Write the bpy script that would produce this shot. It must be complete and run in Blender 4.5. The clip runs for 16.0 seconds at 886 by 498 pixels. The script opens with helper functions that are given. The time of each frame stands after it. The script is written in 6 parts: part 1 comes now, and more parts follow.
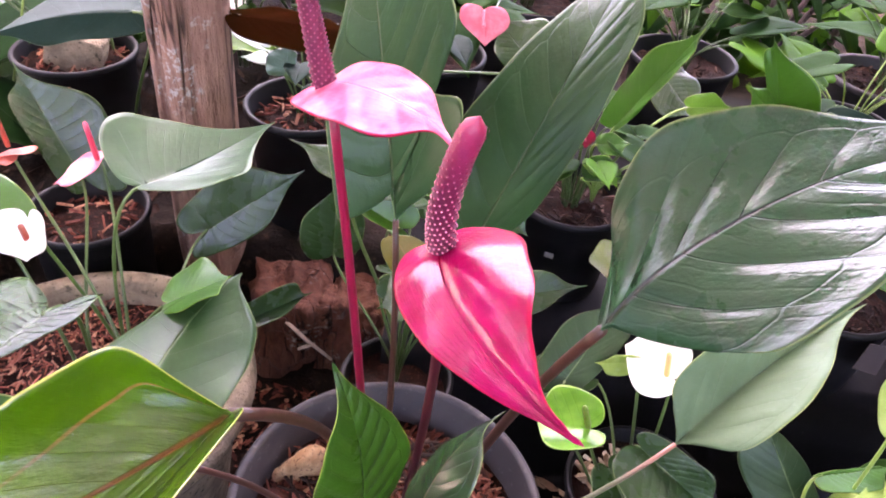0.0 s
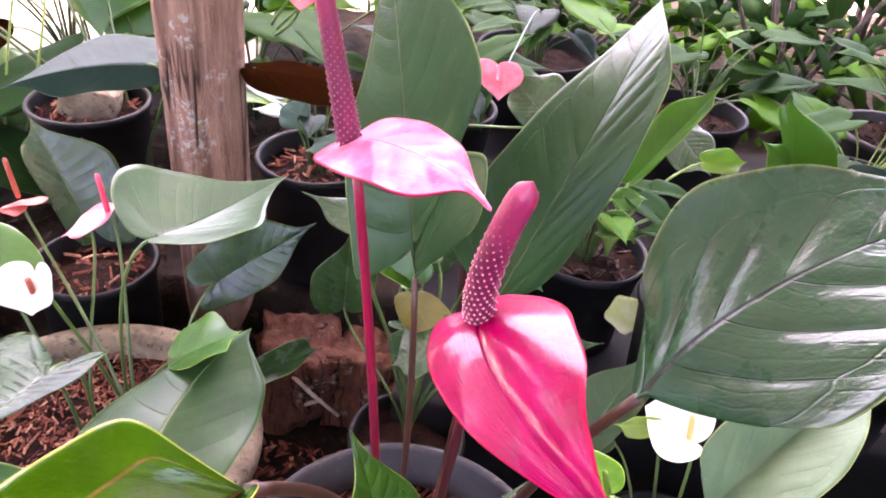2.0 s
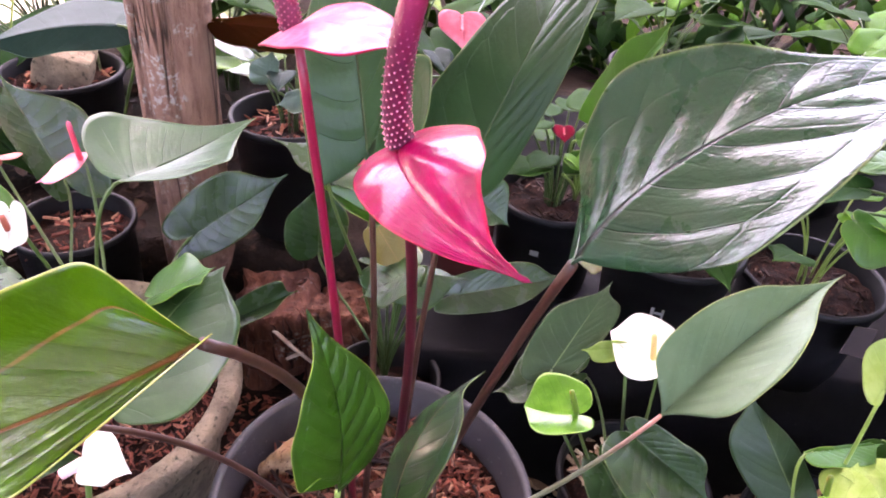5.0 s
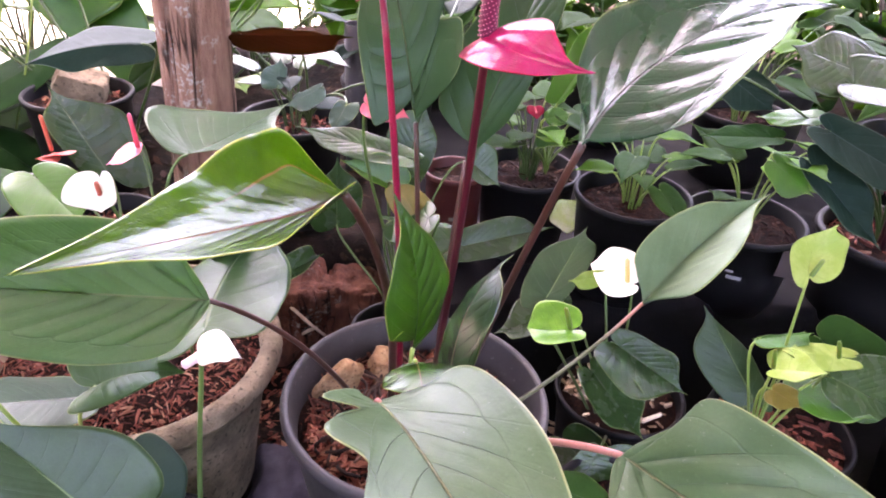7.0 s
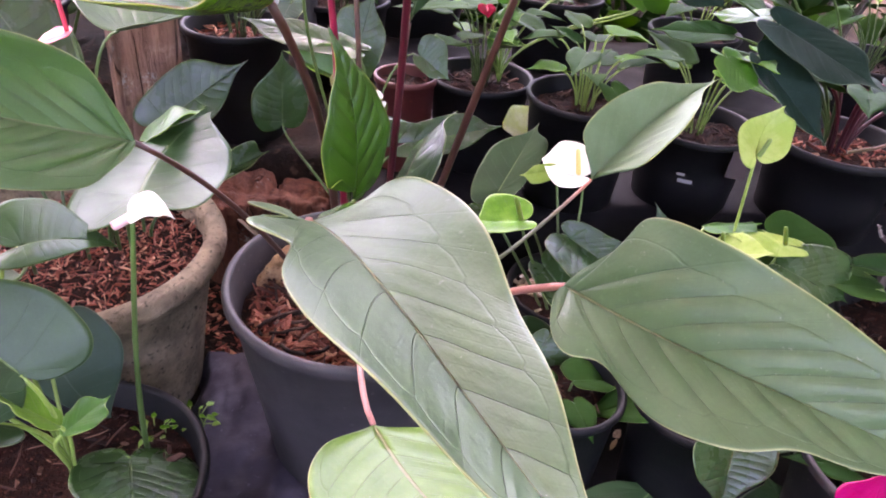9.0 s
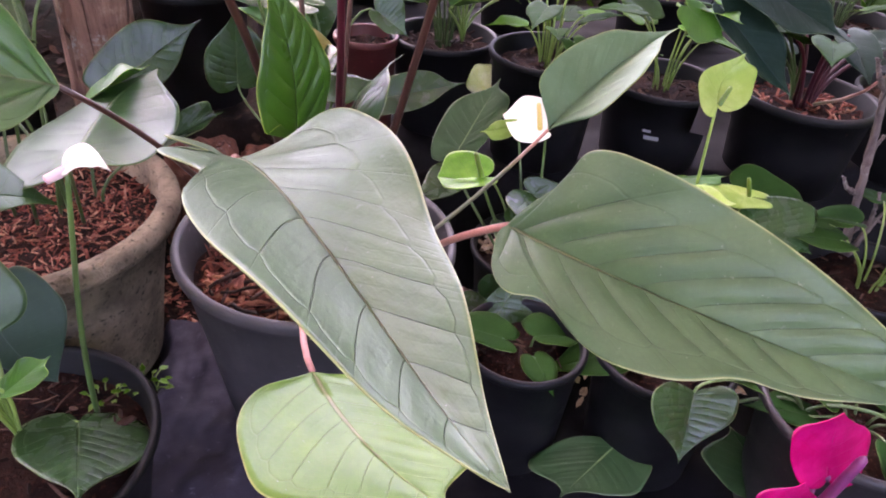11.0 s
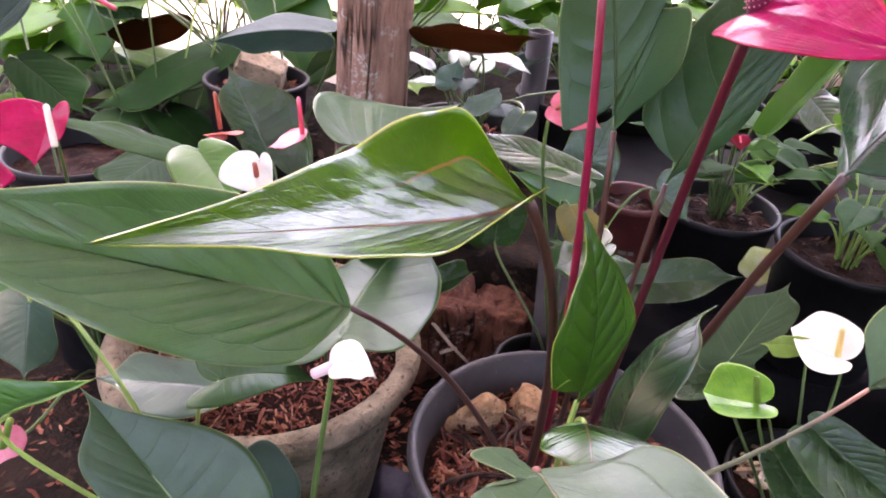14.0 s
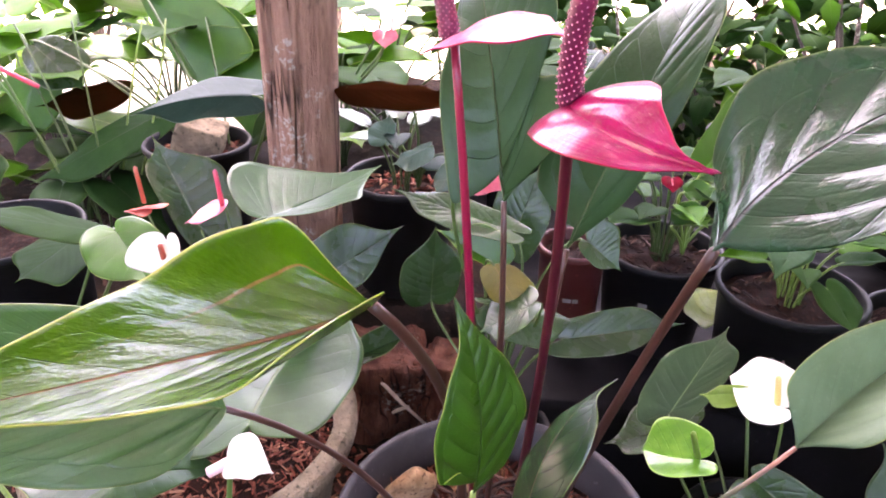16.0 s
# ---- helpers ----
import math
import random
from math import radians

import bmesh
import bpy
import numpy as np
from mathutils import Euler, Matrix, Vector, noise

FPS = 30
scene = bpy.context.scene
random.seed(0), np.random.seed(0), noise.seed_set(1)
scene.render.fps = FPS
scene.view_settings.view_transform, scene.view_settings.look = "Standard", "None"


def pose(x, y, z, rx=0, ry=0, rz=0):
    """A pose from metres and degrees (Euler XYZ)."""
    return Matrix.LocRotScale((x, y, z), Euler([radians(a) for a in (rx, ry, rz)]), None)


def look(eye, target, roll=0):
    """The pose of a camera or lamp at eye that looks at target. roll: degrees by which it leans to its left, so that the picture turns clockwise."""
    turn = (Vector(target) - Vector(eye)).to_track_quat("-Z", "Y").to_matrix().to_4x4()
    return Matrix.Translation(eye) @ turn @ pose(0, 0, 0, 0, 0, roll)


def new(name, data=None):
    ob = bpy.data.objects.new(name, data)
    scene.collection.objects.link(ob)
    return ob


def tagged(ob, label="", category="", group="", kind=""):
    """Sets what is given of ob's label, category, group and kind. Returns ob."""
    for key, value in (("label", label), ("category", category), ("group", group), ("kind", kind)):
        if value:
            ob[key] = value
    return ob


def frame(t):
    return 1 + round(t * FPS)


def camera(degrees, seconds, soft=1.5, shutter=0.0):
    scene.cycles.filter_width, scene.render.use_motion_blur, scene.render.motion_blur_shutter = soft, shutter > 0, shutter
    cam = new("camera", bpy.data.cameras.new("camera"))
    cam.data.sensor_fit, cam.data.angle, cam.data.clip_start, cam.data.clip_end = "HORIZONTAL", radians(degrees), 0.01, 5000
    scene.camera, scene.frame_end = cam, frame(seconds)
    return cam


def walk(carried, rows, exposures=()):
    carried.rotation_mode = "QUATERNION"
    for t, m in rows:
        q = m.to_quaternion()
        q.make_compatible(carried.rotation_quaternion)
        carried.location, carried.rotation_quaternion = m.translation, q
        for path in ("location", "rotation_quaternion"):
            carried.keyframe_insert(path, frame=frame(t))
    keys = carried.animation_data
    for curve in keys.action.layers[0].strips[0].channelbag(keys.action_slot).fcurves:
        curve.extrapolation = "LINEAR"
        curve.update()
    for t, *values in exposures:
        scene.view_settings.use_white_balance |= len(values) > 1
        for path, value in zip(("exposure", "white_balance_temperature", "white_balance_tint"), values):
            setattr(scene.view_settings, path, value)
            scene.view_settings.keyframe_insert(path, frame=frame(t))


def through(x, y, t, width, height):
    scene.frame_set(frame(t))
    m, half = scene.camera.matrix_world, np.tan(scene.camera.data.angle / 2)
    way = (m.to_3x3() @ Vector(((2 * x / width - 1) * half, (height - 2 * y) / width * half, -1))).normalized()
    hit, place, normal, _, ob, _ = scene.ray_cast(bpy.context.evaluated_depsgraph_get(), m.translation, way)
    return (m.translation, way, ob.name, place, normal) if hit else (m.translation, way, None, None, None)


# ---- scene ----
cam = camera(64.0, 16.0, soft=1.9)
METRES, EYE, TILT, LEAN, TURN = 1.1, 0.75, -27.0, 0.0, 0.0
PATH = [
    (0, (0.014, -0.361, 0.863), (0.052, 1.2, -0.387), 7.0),
    (0.5, (-0.004, -0.336, 0.852), (0.023, 1.207, -0.42), 7.8),
    (1, (-0.005, -0.331, 0.846), (0.039, 1.196, -0.446), 8.2),
    (1.5, (0.001, -0.335, 0.846), (0.056, 1.196, -0.439), 8.3),
    (2, (0.002, -0.345, 0.857), (0.015, 1.298, -0.283), 6.9),
    (2.5, (0.003, -0.348, 0.866), (-0.002, 1.362, -0.171), 6.2),
    (3, (0.003, -0.351, 0.869), (0.0, 1.361, -0.164), 6.3),
    (3.5, (0.01, -0.354, 0.848), (0.025, 1.29, -0.291), 6.6),
    (4, (0.029, -0.359, 0.839), (0.046, 1.27, -0.321), 5.7),
    (4.2, (0.037, -0.361, 0.835), (0.058, 1.262, -0.334), 5.7),
    (6.3, (-0.015, -0.525, 0.819), (0.112, 1.143, -0.278), 4.9),
    (6.5, (-0.028, -0.548, 0.818), (0.134, 1.127, -0.263), 5.4),
    (7, (-0.047, -0.581, 0.811), (0.145, 1.116, -0.23), 4.0),
    (7.5, (-0.043, -0.591, 0.789), (0.192, 1.1, -0.252), 4.1),
    (8, (-0.037, -0.602, 0.755), (0.221, 1.08, -0.296), 4.7),
    (8.5, (-0.032, -0.611, 0.733), (0.228, 1.057, -0.339), 5.1),
    (9, (-0.026, -0.622, 0.719), (0.266, 1.023, -0.381), 5.4),
    (9.2, (-0.026, -0.621, 0.708), (0.285, 0.993, -0.432), 6.0),
    (11.3, (0.009, -0.629, 0.69), (0.35, 0.976, -0.452), 4.6),
    (11.5, (0.006, -0.621, 0.698), (0.403, 0.967, -0.452), 4.9),
    (12, (0.01, -0.617, 0.699), (0.505, 0.965, -0.42), 5.3),
    (12.5, (-0.009, -0.612, 0.704), (0.437, 1.002, -0.389), 5.9),
    (13, (-0.042, -0.572, 0.725), (0.102, 1.107, -0.352), 5.6),
    (13.5, (-0.059, -0.512, 0.742), (-0.142, 1.168, -0.34), 6.7),
    (14, (-0.069, -0.498, 0.758), (-0.279, 1.214, -0.254), 4.9),
    (14.5, (-0.075, -0.498, 0.77), (-0.339, 1.223, -0.214), 2.4),
    (15, (-0.057, -0.483, 0.77), (-0.274, 1.228, -0.243), 1.7),
    (15.5, (-0.035, -0.468, 0.779), (-0.244, 1.265, -0.197), 0.9),
    (16, (0.002, -0.452, 0.785), (-0.207, 1.302, -0.153), 1.5),
]
walk(cam, [(t, look(eye, target, roll)) for t, eye, target, roll in PATH], [(0, 5.00, 7400, 39), (2, 5.03, 7400, 40), (4, 4.93, 7400, 40), (7, 4.95, 7400, 40), (9, 4.89, 7400, 42), (11, 4.66, 7400, 42), (12, 4.60, 7400, 41), (13, 4.93, 7400, 43), (13.5, 4.95, 7400, 42), (14, 4.60, 7400, 38), (14.5, 4.33, 7400, 36), (15, 4.42, 7400, 36), (15.5, 4.69, 7400, 37), (16, 4.90, 7400, 37)])

# ---- light ----
world = bpy.data.worlds.new("sky")
scene.world = world
world.use_nodes = True
wn = world.node_tree
sky = wn.nodes.new("ShaderNodeTexSky")
sky.sky_type, sky.sun_disc = "NISHITA", False
sky.sun_elevation, sky.sun_rotation = radians(71), radians(335)
sky.air_density, sky.dust_density = 1.0, 5.0
wn.links.new(sky.outputs[0], wn.nodes["Background"].inputs[0])
wn.nodes["Background"].inputs[1].default_value = 0.15
sun = new("sun", bpy.data.lights.new("sun", "SUN"))
sun.data.energy, sun.data.angle, sun.data.color = 2.2, radians(3), (1.0, 0.95, 0.88)
sun.matrix_world = look((-0.42, 0.91, 2.91), (0, 0, 0))


# ---- materials ----
class Nodes:
    """Builds a node tree step by step."""

    def __init__(self, name):
        self.mat = bpy.data.materials.new(name)
        self.mat.use_nodes = True
        self.t = self.mat.node_tree
        self.bsdf = self.t.nodes["Principled BSDF"]
        self.out = self.t.nodes["Material Output"]

    def put(self, socket, value):
        if isinstance(value, bpy.types.NodeSocket):
            self.t.links.new(value, socket)
        else:
            socket.default_value = (*value, 1) if isinstance(value, tuple) and len(value) == 3 and socket.type == "RGBA" else value

    def math(self, op, a, b=0.0, clamp=False):
        n = self.t.nodes.new("ShaderNodeMath")
        n.operation, n.use_clamp = op, clamp
        self.put(n.inputs[0], a), self.put(n.inputs[1], b)
        return n.outputs[0]

    def ramp(self, x, lo, hi, a=0.0, b=1.0):
        n = self.t.nodes.new("ShaderNodeMapRange")
        n.interpolation_type = "SMOOTHSTEP"
        self.put(n.inputs[0], x)
        for s, v in zip(n.inputs[1:5], (lo, hi, a, b)):
            self.put(s, v)
        return n.outputs[0]

    def mix(self, f, a, b):
        n = self.t.nodes.new("ShaderNodeMix")
        n.data_type = "RGBA"
        self.put(n.inputs[0], f), self.put(n.inputs[6], a), self.put(n.inputs[7], b)
        return n.outputs[2]

    def coords(self, kind="Object", scale=None):
        c = self.t.nodes.new("ShaderNodeTexCoord").outputs[kind]
        if scale:
            m = self.t.nodes.new("ShaderNodeMapping")
            self.put(m.inputs[0], c)
            m.inputs[3].default_value = scale
            c = m.outputs[0]
        return c

    def noise(self, scale, detail=4.0, rough=0.55, vec=None):
        n = self.t.nodes.new("ShaderNodeTexNoise")
        self.put(n.inputs["Vector"], vec or self.coords())
        n.inputs["Scale"].default_value, n.inputs["Detail"].default_value, n.inputs["Roughness"].default_value = scale, detail, rough
        return n.outputs[0]

    def cells(self, scale, out=0, vec=None):
        n = self.t.nodes.new("ShaderNodeTexVoronoi")
        self.put(n.inputs["Vector"], vec or self.coords())
        n.inputs["Scale"].default_value = scale
        return n.outputs[out]

    def rand(self):
        return self.t.nodes.new("ShaderNodeObjectInfo").outputs["Random"]

    def island(self):
        return self.t.nodes.new("ShaderNodeNewGeometry").outputs["Random Per Island"]

    def uv(self):
        n = self.t.nodes.new("ShaderNodeSeparateXYZ")
        self.put(n.inputs[0], self.coords("UV"))
        return n.outputs[0], n.outputs[1]

    def bump(self, height, strength=0.4, distance=0.001):
        n = self.t.nodes.new("ShaderNodeBump")
        self.put(n.inputs["Height"], height)
        n.inputs["Strength"].default_value, n.inputs["Distance"].default_value = strength, distance
        self.put(self.bsdf.inputs["Normal"], n.outputs[0])
        return n.outputs[0]

    def set(self, **k):
        for key, v in k.items():
            self.put(self.bsdf.inputs[{"color": "Base Color", "rough": "Roughness", "metal": "Metallic", "coat": "Coat Weight",
                                       "coat_rough": "Coat Roughness", "spec": "Specular IOR Level", "sss": "Subsurface Weight",
                                       "sheen": "Sheen Weight", "alpha": "Alpha", "glass": "Transmission Weight"}[key]], v)
        return self.mat

    def leaky(self, colour, amount):
        """Lets some light through a thin blade."""
        tr = self.t.nodes.new("ShaderNodeBsdfTranslucent")
        self.put(tr.inputs[0], colour)
        m = self.t.nodes.new("ShaderNodeMixShader")
        m.inputs[0].default_value = amount
        self.t.links.new(self.bsdf.outputs[0], m.inputs[1])
        self.t.links.new(tr.outputs[0], m.inputs[2])
        self.t.links.new(m.outputs[0], self.out.inputs[0])


def leaf_material(name, dark, light, vein, rough=0.32, veins=13, seen=0.5, relief=0.5, through=0.18, rim=(0.30, 0.36, 0.12), spots=0.0, crinkle=0.0, mid=None, gloss=0.55, ring=0.3, loop=0.8, quilt=0.12, wet=0.0, rib=0.012, fold=None, minor=0.7):
    n = Nodes(name)
    dark, light = [(c[0] * 0.54, c[1] * 0.74, c[2] * 0.56) for c in (dark, light)]
    k, v = n.uv()
    d = n.math("MULTIPLY", n.math("ABSOLUTE", n.math("SUBTRACT", v, 0.5)), 2.0)
    blotch, fine = n.noise(28, 5), n.noise(220, 3)
    col = n.mix(n.ramp(blotch, 0.3, 0.72), dark, light)
    col = n.mix(n.math("MULTIPLY", n.rand(), 0.35), col, tuple(c * 1.5 for c in light))
    col = n.mix(n.ramp(fine, 0.55, 0.8, 0.0, 0.22), col, tuple(min(1, c * 1.7 + 0.01) for c in light))
    # side veins, sunk between swollen fields, that end in a looping vein near the rim
    wob = n.math("MULTIPLY", n.math("SUBTRACT", n.noise(11, 2), 0.5), 0.16)
    phase = n.math("FRACT", n.math("ADD", n.math("MULTIPLY", k, float(veins)), wob))
    off = n.math("ABSOLUTE", n.math("SUBTRACT", phase, 0.5))
    side = n.ramp(off, 0.0, 0.022, 1.0, 0.0)
    swell = n.ramp(off, 0.0, 0.30, 0.0, 1.0)
    edge_ = n.math("ADD", n.ramp(k, 0.15, 0.75, loop, 0.87), n.math("MULTIPLY", swell, 0.04))
    off_ = n.math("SUBTRACT", d, edge_)
    inner = n.ramp(off_, -0.04, 0.03, 1.0, 0.12)
    side = n.math("MULTIPLY", side, inner)
    round_ = n.ramp(n.math("ABSOLUTE", off_), 0.0, 0.016, 1.0, 0.0)
    mid_ = n.ramp(d, rib, rib * 2.2, 1.0, 0.0)
    fans = n.math("MULTIPLY", n.math("MAXIMUM", side, n.math("MULTIPLY", round_, ring)), seen)
    # weaker veins between them, and a net of the finest ones
    third = n.math("FRACT", n.math("ADD", n.math("MULTIPLY", n.math("ADD", k, n.math("MULTIPLY", d, 0.03)), float(veins * 3)), n.math("MULTIPLY", n.noise(26, 2), 1.1)))
    third = n.math("MULTIPLY", n.ramp(n.math("ABSOLUTE", n.math("SUBTRACT", third, 0.5)), 0.0, 0.14, 1.0, 0.0), n.ramp(n.noise(30, 3), 0.4, 0.7, 0.0, seen * 0.3))
    net = n.t.nodes.new("ShaderNodeTexVoronoi")
    net.feature = "DISTANCE_TO_EDGE"
    n.put(net.inputs["Vector"], n.coords())
    net.inputs["Scale"].default_value = 210
    net = n.ramp(net.outputs[0], 0.0, 0.16, 1.0, 0.0)
    col = n.mix(n.math("MULTIPLY", fans, 0.6), col, vein)
    col = n.mix(n.math("MULTIPLY", net, 0.10 * seen), col, vein)
    col = n.mix(n.math("MULTIPLY", mid_, 0.9), col, mid or vein)
    if fold:
        line = n.ramp(n.math("ABSOLUTE", n.math("SUBTRACT", v, fold)), 0.003, 0.010, 1.0, 0.0)
        col = n.mix(n.math("MULTIPLY", line, n.ramp(k, 0.15, 0.6, 0.9, 0.1)), col, mid or vein)
    col = n.mix(n.ramp(d, 0.984, 0.997), col, rim)
    if spots:
        col = n.mix(n.ramp(n.cells(130), 0.03, 0.06, spots, 0.0), col, (0.5, 0.52, 0.42))
        scuff = n.math("MULTIPLY", n.ramp(n.noise(9, 3), 0.5, 0.62), n.ramp(n.noise(150, 6, 0.7), 0.62, 0.7, 0.0, spots * 0.7))
        col = n.mix(scuff, col, (0.42, 0.44, 0.34))
    wrinkle = n.t.nodes.new("ShaderNodeCombineXYZ")
    n.put(wrinkle.inputs[0], n.math("MULTIPLY", k, veins * 3.0)), n.put(wrinkle.inputs[1], n.math("MULTIPLY", v, 11.0))
    crease = n.noise(1.0, 3, 0.6, wrinkle.outputs[0])
    h = n.math("ADD", n.math("MULTIPLY", blotch, 0.5), n.math("MULTIPLY", fans, -1.0))
    h = n.math("ADD", h, n.math("MULTIPLY", n.math("MULTIPLY", swell, inner), quilt))
    h = n.math("ADD", h, n.math("MULTIPLY", mid_, -0.6))
    h = n.math("SUBTRACT", h, n.math("MULTIPLY", third, minor))
    h = n.math("SUBTRACT", h, n.math("MULTIPLY", net, 0.015))
    h = n.math("ADD", h, n.math("MULTIPLY", crease, 0.12 + 2.2 * crinkle))
    h = n.math("ADD", h, n.math("MULTIPLY", n.noise(70, 4), 0.25 + 0.9 * crinkle))
    h = n.math("ADD", h, n.math("MULTIPLY", n.noise(170, 3), 0.1 + 0.4 * crinkle))
    n.bump(h, relief, 0.0014)
    r = n.math("ADD", n.math("MULTIPLY", n.noise(45, 4), 0.14), rough - 0.07)
    n.set(color=col, rough=r, spec=gloss, coat=wet, coat_rough=0.22)
    n.leaky(n.mix(0.5, col, (0.25, 0.45, 0.05)), through)
    return n.mat


def spathe_material(name, deep, pale, rough=0.12, coat=0.6, veins=0.3, through=0.12, edge=None, wrinkle=0.7):
    n = Nodes(name)
    k, v = n.uv()
    d = n.math("MULTIPLY", n.math("ABSOLUTE", n.math("SUBTRACT", v, 0.5)), 2.0)
    col = n.mix(n.ramp(n.noise(40, 4), 0.35, 0.7), deep, pale)
    phase = n.math("FRACT", n.math("MULTIPLY", k, 7.0))
    line = n.ramp(n.math("ABSOLUTE", n.math("SUBTRACT", phase, 0.5)), 0.0, 0.06, veins, 0.0)
    col = n.mix(line, col, tuple(c * 0.75 for c in deep))
    if edge:
        col = n.mix(n.ramp(d, 0.94, 0.99), col, edge)
    run = n.t.nodes.new("ShaderNodeCombineXYZ")
    n.put(run.inputs[0], n.math("MULTIPLY", k, 4.0)), n.put(run.inputs[1], n.math("MULTIPLY", v, 22.0))
    streak = n.noise(1.0, 3, 0.6, run.outputs[0])
    h = n.math("ADD", n.math("MULTIPLY", n.noise(110, 3), 0.5), n.math("MULTIPLY", n.noise(34, 3), 1.2))
    h = n.math("ADD", h, n.math("MULTIPLY", streak, 0.35))
    h = n.math("SUBTRACT", h, n.math("MULTIPLY", line, 1.2))
    col = n.mix(n.ramp(streak, 0.5, 0.8, 0.0, 0.15), col, tuple(c * 0.6 for c in deep))
    n.bump(h, wrinkle, 0.0012)
    n.set(color=col, rough=n.math("ADD", rough, n.math("MULTIPLY", n.noise(55, 3), 0.12)), coat=coat, coat_rough=0.17, spec=0.05)
    n.leaky(col, through)
    return n.mat


def stem_material(name, low, high, rough=0.4, start=0.05):
    n = Nodes(name)
    k, v = n.uv()
    col = n.mix(n.ramp(n.math("ADD", k, n.math("MULTIPLY", n.math("SUBTRACT", n.noise(60, 4), 0.5), 0.5 * (1 - start))), start, 0.98), low, high)
    col = n.mix(n.ramp(n.noise(300, 3), 0.58, 0.72, 0.0, 0.35), col, tuple(c * 0.5 for c in low))
    n.bump(n.noise(240, 3), 0.25, 0.0006)
    n.set(color=col, rough=rough)
    return n.mat


def ground_material(name, a, b, c, rough=0.85, scale=14, relief=0.8, dist=0.004):
    n = Nodes(name)
    col = n.mix(n.ramp(n.noise(scale, 6, 0.65), 0.35, 0.65), a, b)
    col = n.mix(n.ramp(n.noise(scale * 6, 5), 0.55, 0.7), col, c)
    n.bump(n.math("ADD", n.noise(scale * 4, 6), n.math("MULTIPLY", n.noise(scale * 20, 4), 0.5)), relief, dist)
    n.set(color=col, rough=n.math("ADD", rough - 0.15, n.math("MULTIPLY", n.noise(scale * 3), 0.3)), spec=0.12)
    return n.mat


def plastic_material(name, a, b, rough=0.42, dust=0.35, gloss=0.4):
    n = Nodes(name)
    col = n.mix(n.ramp(n.noise(9, 6, 0.7), 0.4, 0.7, 0.0, dust), a, b)
    col = n.mix(n.ramp(n.noise(120, 4), 0.62, 0.75, 0.0, 0.4), col, tuple(c * 2.2 for c in b))
    n.bump(n.noise(150, 3), 0.15, 0.0008)
    n.set(color=col, rough=n.math("ADD", rough - 0.1, n.math("MULTIPLY", n.noise(20, 5), 0.3)), spec=gloss)
    return n.mat


def chip_material(name, a, b, c, single=False):
    n = Nodes(name)
    f = n.rand() if single else n.island()
    col = n.mix(n.ramp(f, 0.0, 0.6), a, b)
    col = n.mix(n.ramp(f, 0.72, 0.95), col, c)
    col = n.mix(n.ramp(n.noise(160, 5), 0.45, 0.7, 0.0, 0.55), col, tuple(x * 0.35 for x in a))
    n.bump(n.noise(260, 4, vec=n.coords(scale=(1, 1, 0.3))), 0.6, 0.001)
    n.set(color=col, rough=0.8, spec=0.2)
    return n.mat


def bark_material(name, a, b, c):
    n = Nodes(name)
    grain = n.noise(70, 7, 0.65, n.coords(scale=(1, 1, 0.16)))
    col = n.mix(n.ramp(grain, 0.22, 0.72), a, b)
    col = n.mix(n.ramp(n.noise(16, 6, 0.7), 0.55, 0.72, 0.0, 0.7), col, c)
    col = n.mix(n.ramp(n.noise(34, 5), 0.62, 0.72, 0.0, 0.5), col, (0.06, 0.035, 0.028))
    # lichen in patches
    patch = n.math("MULTIPLY", n.ramp(n.noise(11, 3), 0.54, 0.62), n.ramp(n.noise(120, 6, 0.7), 0.50, 0.60, 0.0, 0.85))
    col = n.mix(patch, col, (0.40, 0.38, 0.35))
    fibre = n.noise(240, 4, 0.6, n.coords(scale=(1, 1, 0.05)))
    col = n.mix(n.ramp(fibre, 0.55, 0.72, 0.0, 0.25), col, tuple(x * 0.5 for x in a))
    # long drying cracks, with the shade inside them put into the colour
    split = n.math("ABSOLUTE", n.math("SUBTRACT", n.noise(34, 2, 0.4, n.coords(scale=(1, 1, 0.06))), 0.5))
    split = n.math("MULTIPLY", n.ramp(split, 0.0, 0.022, 1.0, 0.0), n.ramp(n.noise(7, 2), 0.46, 0.56))
    col = n.mix(n.math("MULTIPLY", split, 0.85), col, (0.014, 0.008, 0.006))
    h = n.math("ADD", n.math("MULTIPLY", grain, 1.6), n.math("MULTIPLY", fibre, 0.9))
    h = n.math("ADD", h, n.math("MULTIPLY", n.noise(180, 5), 0.5))
    h = n.math("SUBTRACT", h, n.math("MULTIPLY", split, 2.0))
    n.bump(h, 1.0, 0.004)
    n.set(color=col, rough=0.82, spec=0.2)
    return n.mat


def spadix_material(name, base, tip, dot):
    n = Nodes(name)
    k, v = n.uv()
    col = n.mix(n.ramp(k, 0.55, 0.98), base, tip)
    col = n.mix(n.ramp(v, 0.55, 0.8), col, dot)
    n.bump(n.noise(500, 3), 0.4, 0.0006)
    n.set(color=col, rough=0.42, sss=0.05)
    return n.mat


